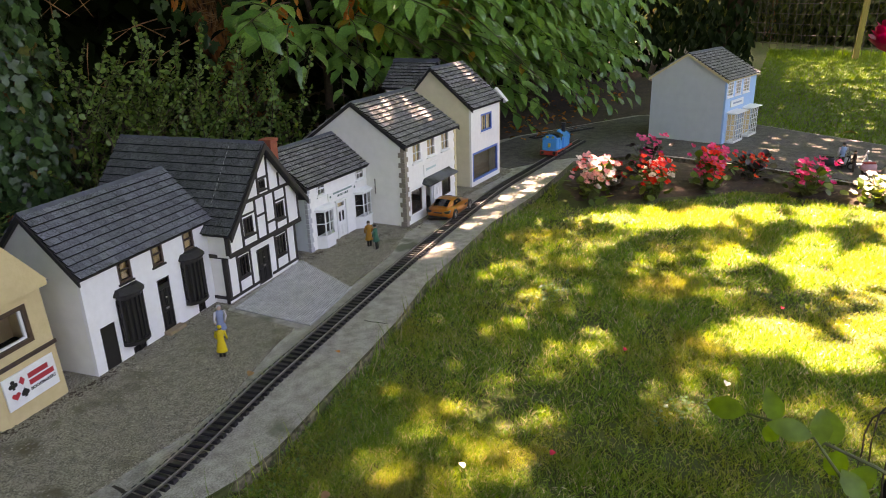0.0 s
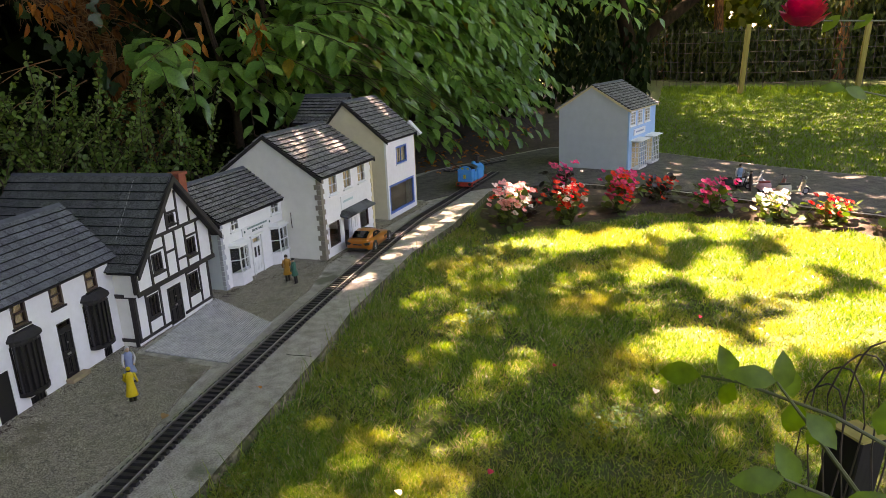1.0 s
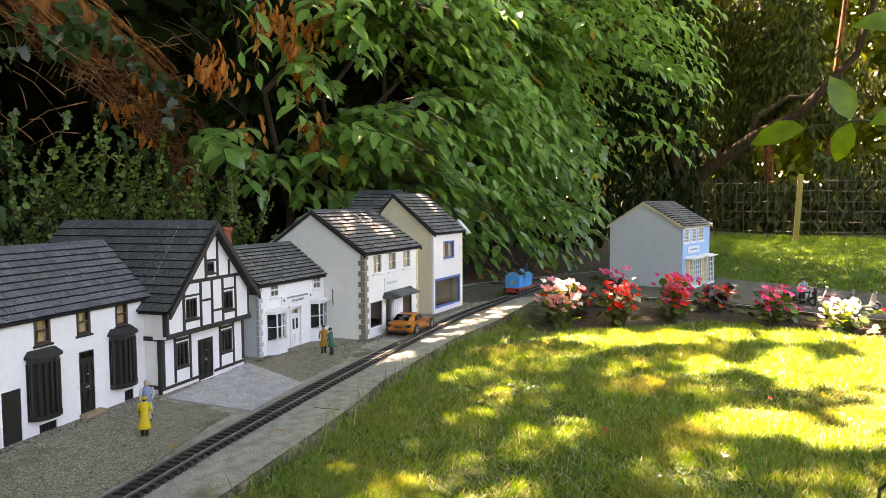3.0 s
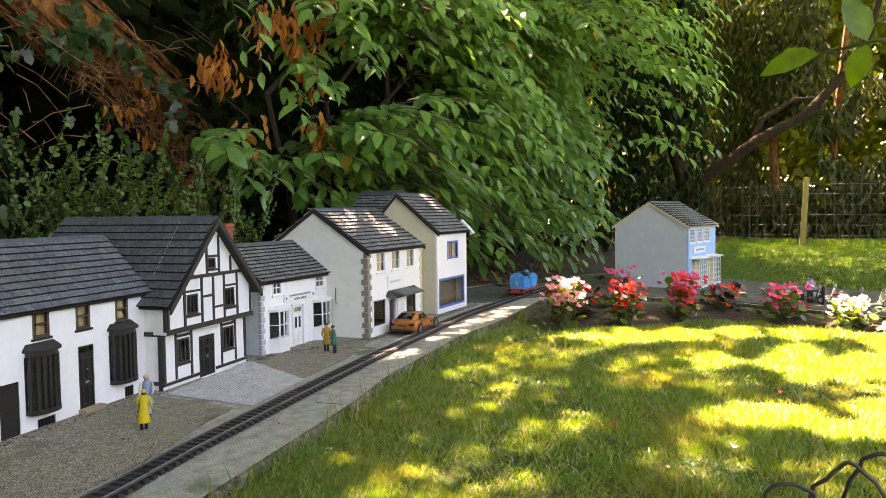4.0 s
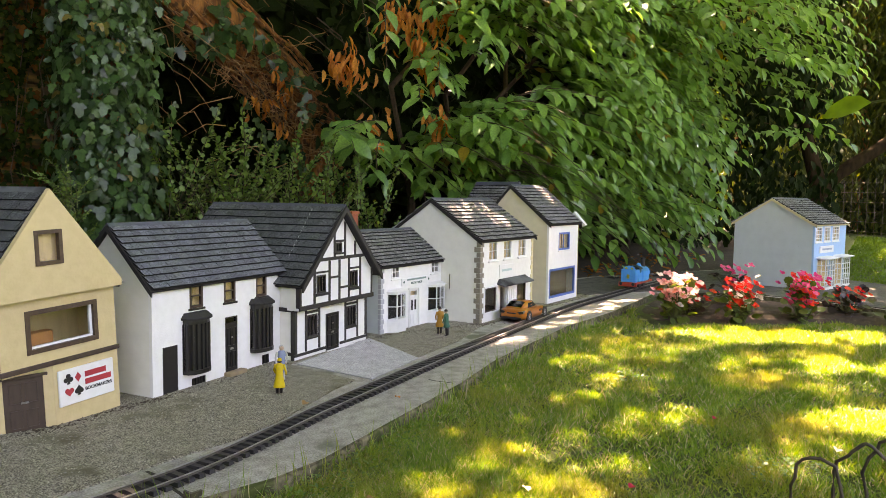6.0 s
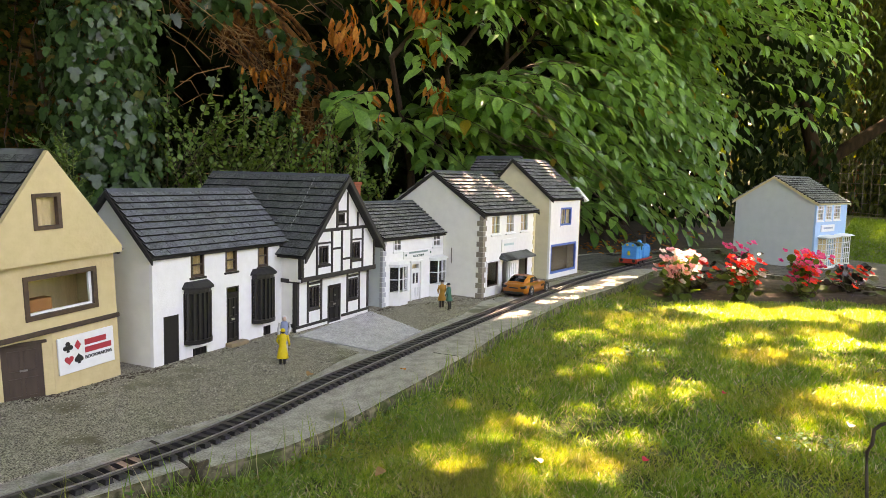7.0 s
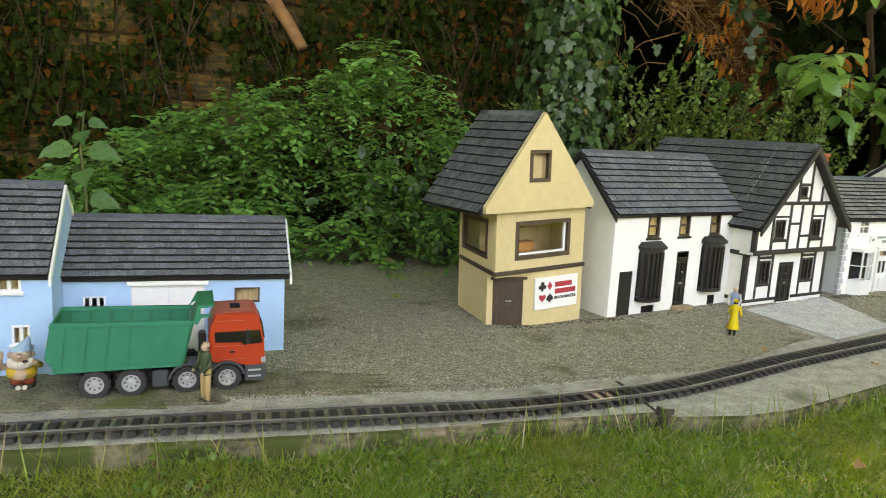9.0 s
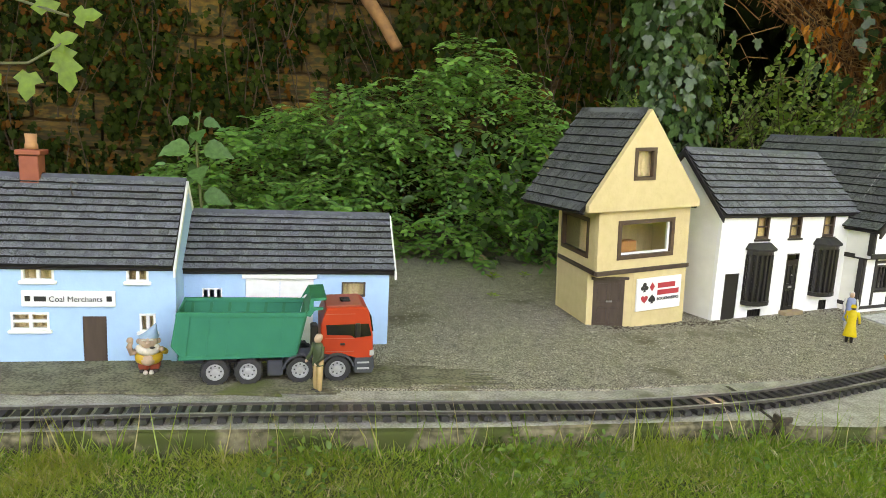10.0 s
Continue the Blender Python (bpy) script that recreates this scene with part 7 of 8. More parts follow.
# seedling weeds rooted in the gravel
for x, y, size in ((.40, 2.46, .035), (.36, 2.20, .022), (.52, 2.52, .026)):
    wd = thing("seedling_weed", "small yellow-green seedling weed in the gravel", "weed", pose(x, y, .004), "gravel weeds")
    a = np.arange(9) * 2.4
    v, f = spread(OVATE_V, OVATE_F, np.stack([np.cos(a) * .004, np.sin(a) * .004, np.linspace(.004, size * .6, 9)], 1), np.stack([np.cos(a), np.sin(a), np.full(9, .35)], 1), np.tile([0, 0, 1.0], (9, 1)), np.linspace(size, size * .5, 9))
    soup("leaves", v, f, LEAF_BRIGHT, wd)
    stems_mesh("stem", [[np.array([0, 0, 0]), np.array([.001, 0, size * .3]), np.array([0, 0, size * .65])]], .0012, STALK, wd)

# conifer seedling beside the ivy trunk
sd = thing("conifer_seedling", "young feathery conifer seedling", "plant", pose(0.98, 2.85, 0))
n = 70
st = np.stack([rng.normal(0, .02, n), rng.normal(0, .02, n), rng.uniform(.2, .62, n)], 1)
wy = np.stack([rng.normal(0, .6, n), rng.normal(-.2, .5, n), rng.uniform(.3, .9, n)], 1)
v, f, stems = sprays(st, wy, rng.uniform(.06, .15, n), .006, .1, .018, SMALL_V, SMALL_F, hang=0, jitter=.3)
soup("needles", v, f, LEAF_SMALL, sd)
stems_mesh("stem", stems + [[np.array([0, 0, 0]), np.array([0, 0, .3]), np.array([0, 0, .62])]], .002, STALK, sd)

# garden wall with ivy at the back
gw = thing("garden_wall", "old coursed stone garden wall overgrown with ivy", "wall", pose(0, 0, 0))
part("core", new_box(-6, 1.6, 3.87, 4.1, -.1, 2.6), MORTAR, gw)
me = bpy.data.meshes.new("stone")
bm = new_box(0, 1, 0, 1, 0, 1, 0)
bmesh.ops.bevel(bm, geom=bm.edges[:], offset=.05, segments=1, affect="EDGES")
bm.to_mesh(me)
bm.free()
me.materials.append(WALLSTONE)
zc = -0.05
while zc < 2.4:
    hh = random.uniform(.12, .21)
    xc = -2.2 + random.uniform(-.2, 0)
    while xc < 1.1:
        ww = random.uniform(.26, .66)
        s = new("stone", me)
        s.parent = gw
        s.matrix_basis = pose(xc, 3.84 + random.uniform(-.012, .012), zc, 0, 0, random.uniform(-1, 1)) @ Matrix.Diagonal((ww - .012, .06, hh - .012, 1))
        xc += ww
    zc += hh
n = 42000
x = rng.uniform(-3.2, 1.6, n)
z = rng.uniform(-.02, 2.5, n)
clump = np.array([noise.noise(Vector((a * 1.6, b * 2.2, 3.1))) + .6 * noise.noise(Vector((a * 4.5, b * 5, 1.7))) for a, b in zip(x, z)])
keep = (clump > -.22) & (rng.random(n) < .8) | (x > .55) & (rng.random(n) < .5) | (rng.random(n) < .10) | (rng.random(n) < np.clip(1.3 - z * 3.2, 0, .8))
x, z = x[keep], z[keep]
n = len(x)
p = np.stack([x, 3.82 - np.abs(rng.normal(0, .05, n)) - .08 * np.clip(clump[keep], 0, 1), z], 1)
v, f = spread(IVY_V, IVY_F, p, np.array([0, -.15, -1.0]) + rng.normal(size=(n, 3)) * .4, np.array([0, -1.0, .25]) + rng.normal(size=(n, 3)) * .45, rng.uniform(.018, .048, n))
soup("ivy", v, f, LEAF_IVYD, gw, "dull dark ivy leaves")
# ivy mass added above the view to keep light off the wall
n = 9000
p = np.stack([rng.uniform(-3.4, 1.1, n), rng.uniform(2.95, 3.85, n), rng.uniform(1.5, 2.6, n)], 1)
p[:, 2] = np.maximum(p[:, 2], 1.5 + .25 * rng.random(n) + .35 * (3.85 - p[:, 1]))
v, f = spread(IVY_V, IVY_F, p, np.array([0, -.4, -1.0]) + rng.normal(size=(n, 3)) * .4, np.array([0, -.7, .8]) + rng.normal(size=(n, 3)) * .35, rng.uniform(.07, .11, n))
soup("ivy_head", v, f, LEAF_IVYD, gw, "unseen ivy mass added over the wall to shade it")
bm = bmesh.new()
for k in range(120):
    a = Vector((random.uniform(-2.5, 1.4), 3.79 - random.uniform(0, .05), random.uniform(0, 1.7)))
    tube(bm, [a, a + Vector((random.uniform(-.15, .15), -.03, .35)), a + Vector((random.uniform(-.3, .3), -.04, .8))], .004, 4, 0, .0015)
tagged(part("ivy_stem", bm, TWIG, gw, "brown ivy stems"), kind="stuff")
bm = bmesh.new()
tube(bm, [(-.1, 3.7, 1.12), (0.0, 3.66, .98), (0.07, 3.6, .86)], .035, 8, 0, .028)
tagged(part("sawn_limb", bm, mat("weathered_limb", (.30, .14, .05), .8, (.16, .07, .03), 30, .8, .5), smooth=True), "sawn-off orange-brown limb stump", "branch")

# trees that close the far side beyond the fence
far = thing("far_conifer_hedge", "dark shaggy conifer hedge beyond the fence", "hedge", pose(0, 0, 0))
n = 120000
r = rng.random(n)
yy = rng.uniform(-6, 7, n)
xx = 15.3 + r * 1.6 + .5 * np.sin(yy * 1.7)
zz_ = rng.uniform(-.05, 6.0, n)
hole = np.array([noise.noise(Vector((b * .8, c * .8, 7.7))) + .5 * noise.noise(Vector((b * 2.6, c * 2.0, 4.1))) for b, c in zip(yy, zz_)])
keep = (hole < np.where((yy < 2.6) & (zz_ > 1.5) & (zz_ < 3.8), -.12, .17)) | (zz_ < 1.0)
p = np.stack([xx, yy, zz_], 1)[keep]
n = len(p)
v, f = spread(SMALL_V, SMALL_F, p, unit(n) * .7 + [-.2, 0, -1.0], unit(n) + [-.7, 0, .6], np.stack([rng.uniform(.07, .13, n), rng.uniform(.12, .24, n), np.full(n, .1)], 1))
soup("foliage", v, f, LEAF_CONIFER, far, "dull green sprays")
bm = bmesh.new()
for k in range(16):
    a = Vector((16.2 + random.uniform(-.3, .3), -9 + k * 1.15, -.1))
    tube(bm, [a, a + Vector((0, random.uniform(-.1, .1), 2)), a + Vector((0, random.uniform(-.3, .3), 5.5))], .12, 7, 0, .05)
part("trunk", bm, BARK, far)

# far belt, its sunlight partly put into the leaf colour
belt = thing("far_trees", "belt of sunlit trees beyond the hedge", "trees", pose(0, 0, 0))
n = 60000
p = np.stack([rng.uniform(18.5, 21.5, n), rng.uniform(-10, 10, n), rng.uniform(0, 9, n)], 1)
v, f = spread(SMALL_V, SMALL_F, p, unit(n) + [0, 0, -.5], unit(n) + [-.6, 0, .6], rng.uniform(.2, .4, n))
soup("foliage", v, f, LEAF_SUNLIT, belt, "yellow-green foliage with sunlight put into its colour")
bm = bmesh.new()
for k in range(9):
    a = Vector((20.3 + random.uniform(-.4, .4), -12 + k * 3, -.1))
    tube(bm, [a, a + Vector((0, random.uniform(-.2, .2), 4)), a + Vector((0, random.uniform(-.6, .6), 9))], .2, 7, 0, .07)
part("trunk", bm, BARK, belt)
# belt added to close the sky gaps, its leaves painted as deep shade
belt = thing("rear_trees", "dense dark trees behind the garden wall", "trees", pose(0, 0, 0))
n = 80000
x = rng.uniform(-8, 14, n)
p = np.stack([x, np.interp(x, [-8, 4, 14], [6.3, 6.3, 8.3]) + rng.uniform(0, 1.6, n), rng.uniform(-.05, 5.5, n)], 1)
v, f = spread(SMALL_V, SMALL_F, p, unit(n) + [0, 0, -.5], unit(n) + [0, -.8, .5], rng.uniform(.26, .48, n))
soup("foliage", v, f, LEAF_DARK, belt, "foliage with deep shade put into its colour")
bm = bmesh.new()
for k in range(12):
    a = Vector((-7 + k * 1.8 + random.uniform(-.4, .4), 7.4, -.1))
    tube(bm, [a, a + Vector((random.uniform(-.1, .1), 0, 2)), a + Vector((random.uniform(-.4, .4), 0, 5))], .14, 7, 0, .05)
part("trunk", bm, BARK, belt)

# unseen hedge added behind and beside the place to cut low sky light
hd = thing("sky_block_hedge", "unseen hedge added behind and beside to block low sky", "hedge", pose(0, 0, 0))
n = 36000
q = rng.random(n) ** .8 * 36
x = np.where(q < 24, -6 + q, -6 - rng.random(n) * .9)
y = np.where(q < 24, -6.2 - rng.random(n) * .9, -6.2 + (q - 24))
p = np.stack([x, y, rng.uniform(-.05, 1.0, n) * np.where(q < 24, 1.9, 2.8) + .15 * np.sin(q * 1.3)], 1)
v, f = spread(SMALL_V, SMALL_F, p, unit(n) + [0, 0, .4], unit(n) + [0, .4, .6], rng.uniform(.2, .34, n))
soup("foliage", v, f, LEAF_SMALL, hd, "dense green hedge leaves")
bm = bmesh.new()
for k in range(17):
    a = Vector((-5.5 + k * 1.4, -6.6, -.1))
    tube(bm, [a, a + Vector((random.uniform(-.1, .1), 0, .8)), a + Vector((random.uniform(-.3, .3), 0, 1.6))], .05, 6, 0, .02)
part("trunk", bm, TWIG, hd)

# garden tree; its crown lies out of view, laid out to shade the place
bt = thing("garden_tree", "broad garden tree with a high leafy crown", "tree", pose(9.35, 2.7, -0.05))
bm = bmesh.new()
tube(bm, [(-.1, .7, 0), (-.05, .6, .5), (.05, .3, .95), (.5, -.25, 1.45), (1.1, -.7, 1.8), (1.9, -1.2, 2.6), (2.6, -1.5, 4.2), (2.8, -1.6, 6.2)], .10, 12, 0, .03)
tube(bm, [(.0, .45, .75), (-.1, .7, 1.7), (-.2, .5, 2.8), (-1.0, .6, 4.4), (-1.6, .4, 6.3)], .10, 10, 0, .05)
tube(bm, [(.4, -.2, 1.35), (.9, -.2, 1.75), (1.5, -.45, 2.05), (2.2, -.6, 2.15)], .05, 8, 0, .015)
tube(bm, [(-.9, .6, 4.2), (-2.0, 1.5, 4.9), (-4.0, 2.2, 5.0), (-6.5, 2.6, 4.9)], .06, 8, 0, .02)
part("trunk", bm, mat("dark_bark", (.036, .022, .011), .95, (.010, .007, .004), 25, .8, 1.0, stretch=(1, 1, .25), spec=.08), bt, "dark trunk and limbs", smooth=True)
n = 430000
gx, gy = rng.uniform(-10.0, 14.0, n), rng.uniform(-4, 7.5, n)
zz_ = np.interp(gx, [5.0, 9.0], [4.6, 6.0]) + rng.uniform(0, .7, n)
over = (gx > .7) & (gx < 4.6) & (gy > -1.0) & (gy < 2.3)
ok = ((gx < 8) | (rng.random(n) < .55)) & ~over
m_ = 110000
gx = np.concatenate([gx[ok], rng.uniform(.7, 4.6, m_)])
gy = np.concatenate([gy[ok], rng.uniform(-1.0, 2.3, m_)])
zz_ = np.concatenate([zz_[ok], rng.uniform(4.6, 5.3, m_)])
size = np.concatenate([rng.uniform(.11, .16, ok.sum()), rng.uniform(.045, .075, m_)])
# extra crown leaves added to keep stray sun off the gravel
k_ = 20000
gx, gy = np.concatenate([gx, rng.uniform(-1.0, 1.6, k_)]), np.concatenate([gy, rng.uniform(1.55, 3.0, k_)])
zz_, size = np.concatenate([zz_, rng.uniform(4.6, 5.3, k_)]), np.concatenate([size, rng.uniform(.11, .16, k_)])
n = len(gx)
wob = np.array([noise.noise(Vector((a * 6, b * 6, 0))) + .8 * noise.noise(Vector((a * 15, b * 15, 3))) for a, b in zip(gx, gy)])
share = np.ones(n)
for some, left in ((THIN, .20), (OPEN, 0.0), (SLITS, 0.14), (ROOFS, 0.12)):
    e = .03 if some is SLITS or some is ROOFS else .055 if some is OPEN else .05
    for cx, cy, rx, ry in some:
        share = np.where(((gx - cx) / (rx + e)) ** 2 + ((gy - cy) / (ry + e)) ** 2 < 1 + wob * (2.2 if some is SLITS or some is ROOFS else .8 if some is OPEN else .9), left, share)
soft = np.array([noise.noise(Vector((a * 1.5, b * 2.2, 4.4))) for a, b in zip(gx, gy)])
share = np.where((share > .9) & (gy < np.interp(gx, [a for a, b in KERB], [b for a, b in KERB]) - .10) & (gx > .7) & (gx < 4.6), np.clip(.60 - .36 * soft - .12 * wob, .26, .9), share)
share = np.where((share > .9) & (gx > 4.6) & (gy < np.interp(gx, [4.6, 7, 12], [1.35, 1.9, 3.2])), .48, share)
share = np.where((share > .9) & (gy > 3.3) & (gx > 3.0), .85, share)
share = np.where((share > .9) & (gx > -.6) & (gx < .7) & (gy > .2) & (gy < 1.0), .58 - .2 * soft, share)
# crown thinned here to let in more fill light
share = np.where((gy < .2) & (gx < .9) | (gy < -.7) & (gx < 2.0), .65, share)
keep = rng.random(n) < share
gx, gy, zz_, size = gx[keep], gy[keep], zz_[keep], size[keep]
p = np.stack([gx + SUN.x / SUN.z * zz_ - 9.35, gy + SUN.y / SUN.z * zz_ - 2.7, zz_], 1)
n = len(p)
v, f = spread([(a, b - .5, c) for a, b, c in SMALL_V], SMALL_F, p, unit(n) * [1, 1, .4], unit(n) * .5 + [0, 0, 1.0], size)
soup("crown", v, f, LEAF_BIG, bt, "high leaves out of view, laid out to cast the dapples")
# screen of shade-coloured leaves added to darken the view past the trunk
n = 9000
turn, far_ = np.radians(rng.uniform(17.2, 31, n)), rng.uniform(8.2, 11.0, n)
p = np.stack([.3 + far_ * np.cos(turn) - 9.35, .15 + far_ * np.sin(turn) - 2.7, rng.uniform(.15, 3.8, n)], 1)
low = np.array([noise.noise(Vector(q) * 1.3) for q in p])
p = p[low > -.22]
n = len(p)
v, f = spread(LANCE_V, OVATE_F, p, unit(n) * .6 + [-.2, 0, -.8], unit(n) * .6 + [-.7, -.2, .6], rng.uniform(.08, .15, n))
soup("inner_foliage", v, f, LEAF_DARK, bt, "drooping leaves coloured as shade, added as a dark screen")

# ---------- fence ----------
posts = [(12.3, 2.38), (13.6, 4.4), (13.4, .85), (14.4, -.7), (15.0, -2.2)]
posts.sort(key=lambda q: -q[1])
fn = thing("wire_fence", "wire mesh fence on thin wooden stakes", "fence", pose(0, 0, 0))
for px, py in posts:
    part("post", new_box(-.038, .038, -.038, .038, -.2, 1.05, .006), WOODPOST, fn, m=pose(px, py, LAWN_Z, 3, random.uniform(-3, 3), 20))
bm = bmesh.new()
for (ax, ay), (bx, by) in zip(posts, posts[1:]):
    for j in range(6):
        z = .12 + .16 * j
        tube(bm, [(ax + .06, ay, z), ((ax + bx) / 2 + .06, (ay + by) / 2, z - .02), (bx + .06, by, z)], .004, 4)
    for i in range(14):
        t = (i + .5) / 14
        q = Vector((ax + (bx - ax) * t + .06, ay + (by - ay) * t, 0))
        tube(bm, [q, q + Vector((0, 0, .98))], .0035, 4)
part("wire_mesh", bm, IRON, fn, "rusty wire mesh")

# ---------- flowers ----------
def begonia(x, y, H, petal, leafm, petal2=None, label="", spread_r=.10, z0=LAWN_Z, n_l=80, n_f=34):
    b = thing("begonia", label, "flowering plant", pose(x, y, z0), "bedding begonias")
    p = np.stack([rng.normal(0, spread_r * .48, n_l), rng.normal(0, spread_r * .48, n_l), rng.uniform(.012, H * .8, n_l)], 1)
    d = np.stack([p[:, 0], p[:, 1], np.full(n_l, .01)], 1) * 6 + unit(n_l) * .5
    v, f = spread(ROUND_V, ROUND_F, p, d, np.array([0, -.2, 1.0]) + rng.normal(size=(n_l, 3)) * .35, rng.uniform(.028, .048, n_l))
    soup("leaves", v, f, leafm, b, "rounded waxy leaves")
    stems_mesh("stem", [[np.array([q[0] * .15, q[1] * .15, 0]), q * [.6, .6, .7], q] for q in p[::2]], .0025, STALK, b)
    for pm, share in ((petal, int(n_f * 1.35)), (petal2, int(n_f * .7))):
        if pm is None:
            continue
        c = np.stack([rng.normal(0, spread_r * .5, share), rng.normal(0, spread_r * .5, share), rng.uniform(H * .38, H * 1.0, share)], 1)
        k = 5
        pos = np.repeat(c, k, 0)
        ang = np.tile(np.arange(k) * 2 * np.pi / k, share) + np.repeat(rng.uniform(0, 6, share), k)
        d = np.stack([np.cos(ang), np.sin(ang) * .8 - .2, .35 * np.sin(ang) + .25], 1) + rng.normal(size=(share * k, 3)) * .2
        v, f = spread(ROUND_V, ROUND_F, pos, d, np.array([-.3, -.7, .7]) + rng.normal(size=(share * k, 3)) * .25, np.repeat(rng.uniform(.015, .024, share), k))
        soup("flower", v, f, pm, b)
    return b


begonia(3.48, 1.80, .25, PETAL_BLUSH, LEAF_BEGONIA, PETAL_WHITE, "blush and white begonia in full flower", .085, n_f=52)
begonia(3.68, 1.85, .20, PETAL_RED, LEAF_BRONZE, None, "red begonia with dark bronze leaves", .11, n_f=22)
begonia(3.72, 1.58, .22, PETAL_RED, LEAF_BEGONIA, PETAL_WHITE, "scarlet begonia with pale green leaves", .09, n_f=44)
begonia(4.12, 1.80, .27, PETAL_PINK, LEAF_BRONZE, None, "deep pink begonia in the border", .09, n_f=22)
begonia(4.02, 1.40, .25, PETAL_PINK, LEAF_BEGONIA, PETAL_RED, "pink and red begonia in flower", .09, n_f=44)
begonia(4.32, 1.27, .18, PETAL_RED, LEAF_BRONZE, None, "low red begonia with dark leaves", .10, n_f=18)
begonia(4.20, .95, .20, PETAL_PINK, LEAF_BEGONIA, None, "bright pink begonia beside the path", .10)
begonia(4.24, .63, .15, PETAL_WHITE, LEAF_BEGONIA, None, "white begonia beside the path edge", .09)
begonia(4.20, .36, .15, PETAL_RED, LEAF_BEGONIA, None, "small red begonia in the border", .09, n_f=18)
begonia(4.15, .06, .15, PETAL_WHITE, LEAF_BEGONIA, PETAL_RED, "small white and red begonia", .08, n_f=14)

# ---------- lawn ----------
KX, KY = [a for a, b in KERB], [b for a, b in KERB]


def lawn(n, x0, x1, y0, y1, w, h, fall):
    x, y = rng.uniform(x0, x1, n), rng.uniform(y0, y1, n)
    edge = np.interp(y, BED_Y, BED_NEAR) + .03 * np.sin(y * 31)
    ok = (y < np.interp(x, KX, KY) - .012) & (x < edge)
    d = np.hypot(x - .2, y - .1)
    ok &= rng.random(n) < np.clip((fall / np.maximum(d, .5)) ** 1.6, 0, 1)
    tuft = np.array([noise.noise(Vector((a * 7, b * 7, 2.2))) + .6 * noise.noise(Vector((a * 1.6, b * 1.6, 9))) for a, b in zip(x[ok], y[ok])])
    x, y, d = x[ok], y[ok], d[ok]
    keep = rng.random(len(x)) < np.clip(.85 + tuft, .3, 1)
    x, y, d, tuft = x[keep], y[keep], d[keep], tuft[keep]
    m_ = len(x)
    p = np.stack([x, y, np.full(m_, LAWN_Z - .002)], 1)
    lean = np.concatenate([unit(m_)[:, :2] * 1.05, np.ones((m_, 1))], 1)
    up = np.concatenate([unit(m_)[:, :2], np.full((m_, 1), .05)], 1)
    rim = np.clip(1 - (np.interp(x, KX, KY) - y) / .07, 0, 1)
    size = np.stack([w * (1 + .35 * d), h * rng.uniform(.5, 1.25, m_) * (1 + .5 * np.clip(tuft, -.5, 1)) * (1 + (.9 + .3 * (x < .95)) * rim * rng.random(m_)), np.full(m_, h)], 1)
    return spread(BLADE_V, BLADE_F, p, lean, up, size)


v, f = lawn(800000, -1.2, 4.4, -1.2, 2.25, .0018, .024, 2.6)
v2, f2 = lawn(230000, -1.1, 1.5, .7, 1.45, .0011, .019, 3.0)
v, f = np.concatenate([v, v2]), np.concatenate([f, f2 + len(v)])
gr = soup("lawn_grass", v, f, GRASS)
tagged(gr, "short green lawn with yellowed patches", "grass", kind="stuff")
n = 130000
x, y = rng.uniform(5.0, 13.5, n), rng.uniform(-3.5, 5.0, n)
ok = (x > np.interp(y, [b for a, b in PATH_FAR] + [5], [a for a, b in PATH_FAR] + [8.5]) + .02) & (y < 1.95 + (x - 6.1) * .27)
x, y = x[ok], y[ok]
n = len(x)
v, f = spread(BLADE_V, BLADE_F, np.stack([x, y, np.full(n, LAWN_Z)], 1), np.concatenate([unit(n)[:, :2] * .7, np.ones((n, 1))], 1), np.concatenate([unit(n)[:, :2], np.full((n, 1), .05)], 1), np.stack([.005 + .0005 * x, .016 + .014 * rng.random(n) + .08 * np.clip((x - 11.7) / 1.5, 0, 1) * rng.random(n), np.full(n, .03)], 1))
# second grass colour, darkened to carry the far lawn's shade
fg = soup("far_lawn_grass", v, f, leaf_mat("shaded_grass_blade", (.065, .150, .012), (.120, .215, .018), .55, .35))
tagged(fg, "short bright green lawn beyond the path", "grass", kind="stuff")

# ---------- rose bush and wire edging close by ----------
rose = thing("rose_bush", "straggling rose bush with one red bloom", "rose bush", pose(0, 0, 0))
canes = [[(1.02, -.12, -.03), (.93, -.06, .34), (.86, .03, .58), (.83, .12, .632), (.823, .19, .648), (.826, .222, .645)], [(1.02, -.12, -.03), (.90, -.05, .36), (.77, .06, .56), (.735, .115, .62), (.71, .14, .64)], [(.77, .06, .56), (.762, .12, .64), (.75, .155, .69)],
         [(1.6, -.3, -.03), (1.65, -.1, .6), (1.4, .1, .93), (1.17, .212, .935)], [(1.5, -.3, -.03), (1.4, -.05, .6), (1.25, .1, .84), (1.12, .16, .865)]]
for c in canes:
    bm = bmesh.new()
    tube(bm, c, .0024, 6, 0, .0009)
    part("cane", bm, STALK, rose)
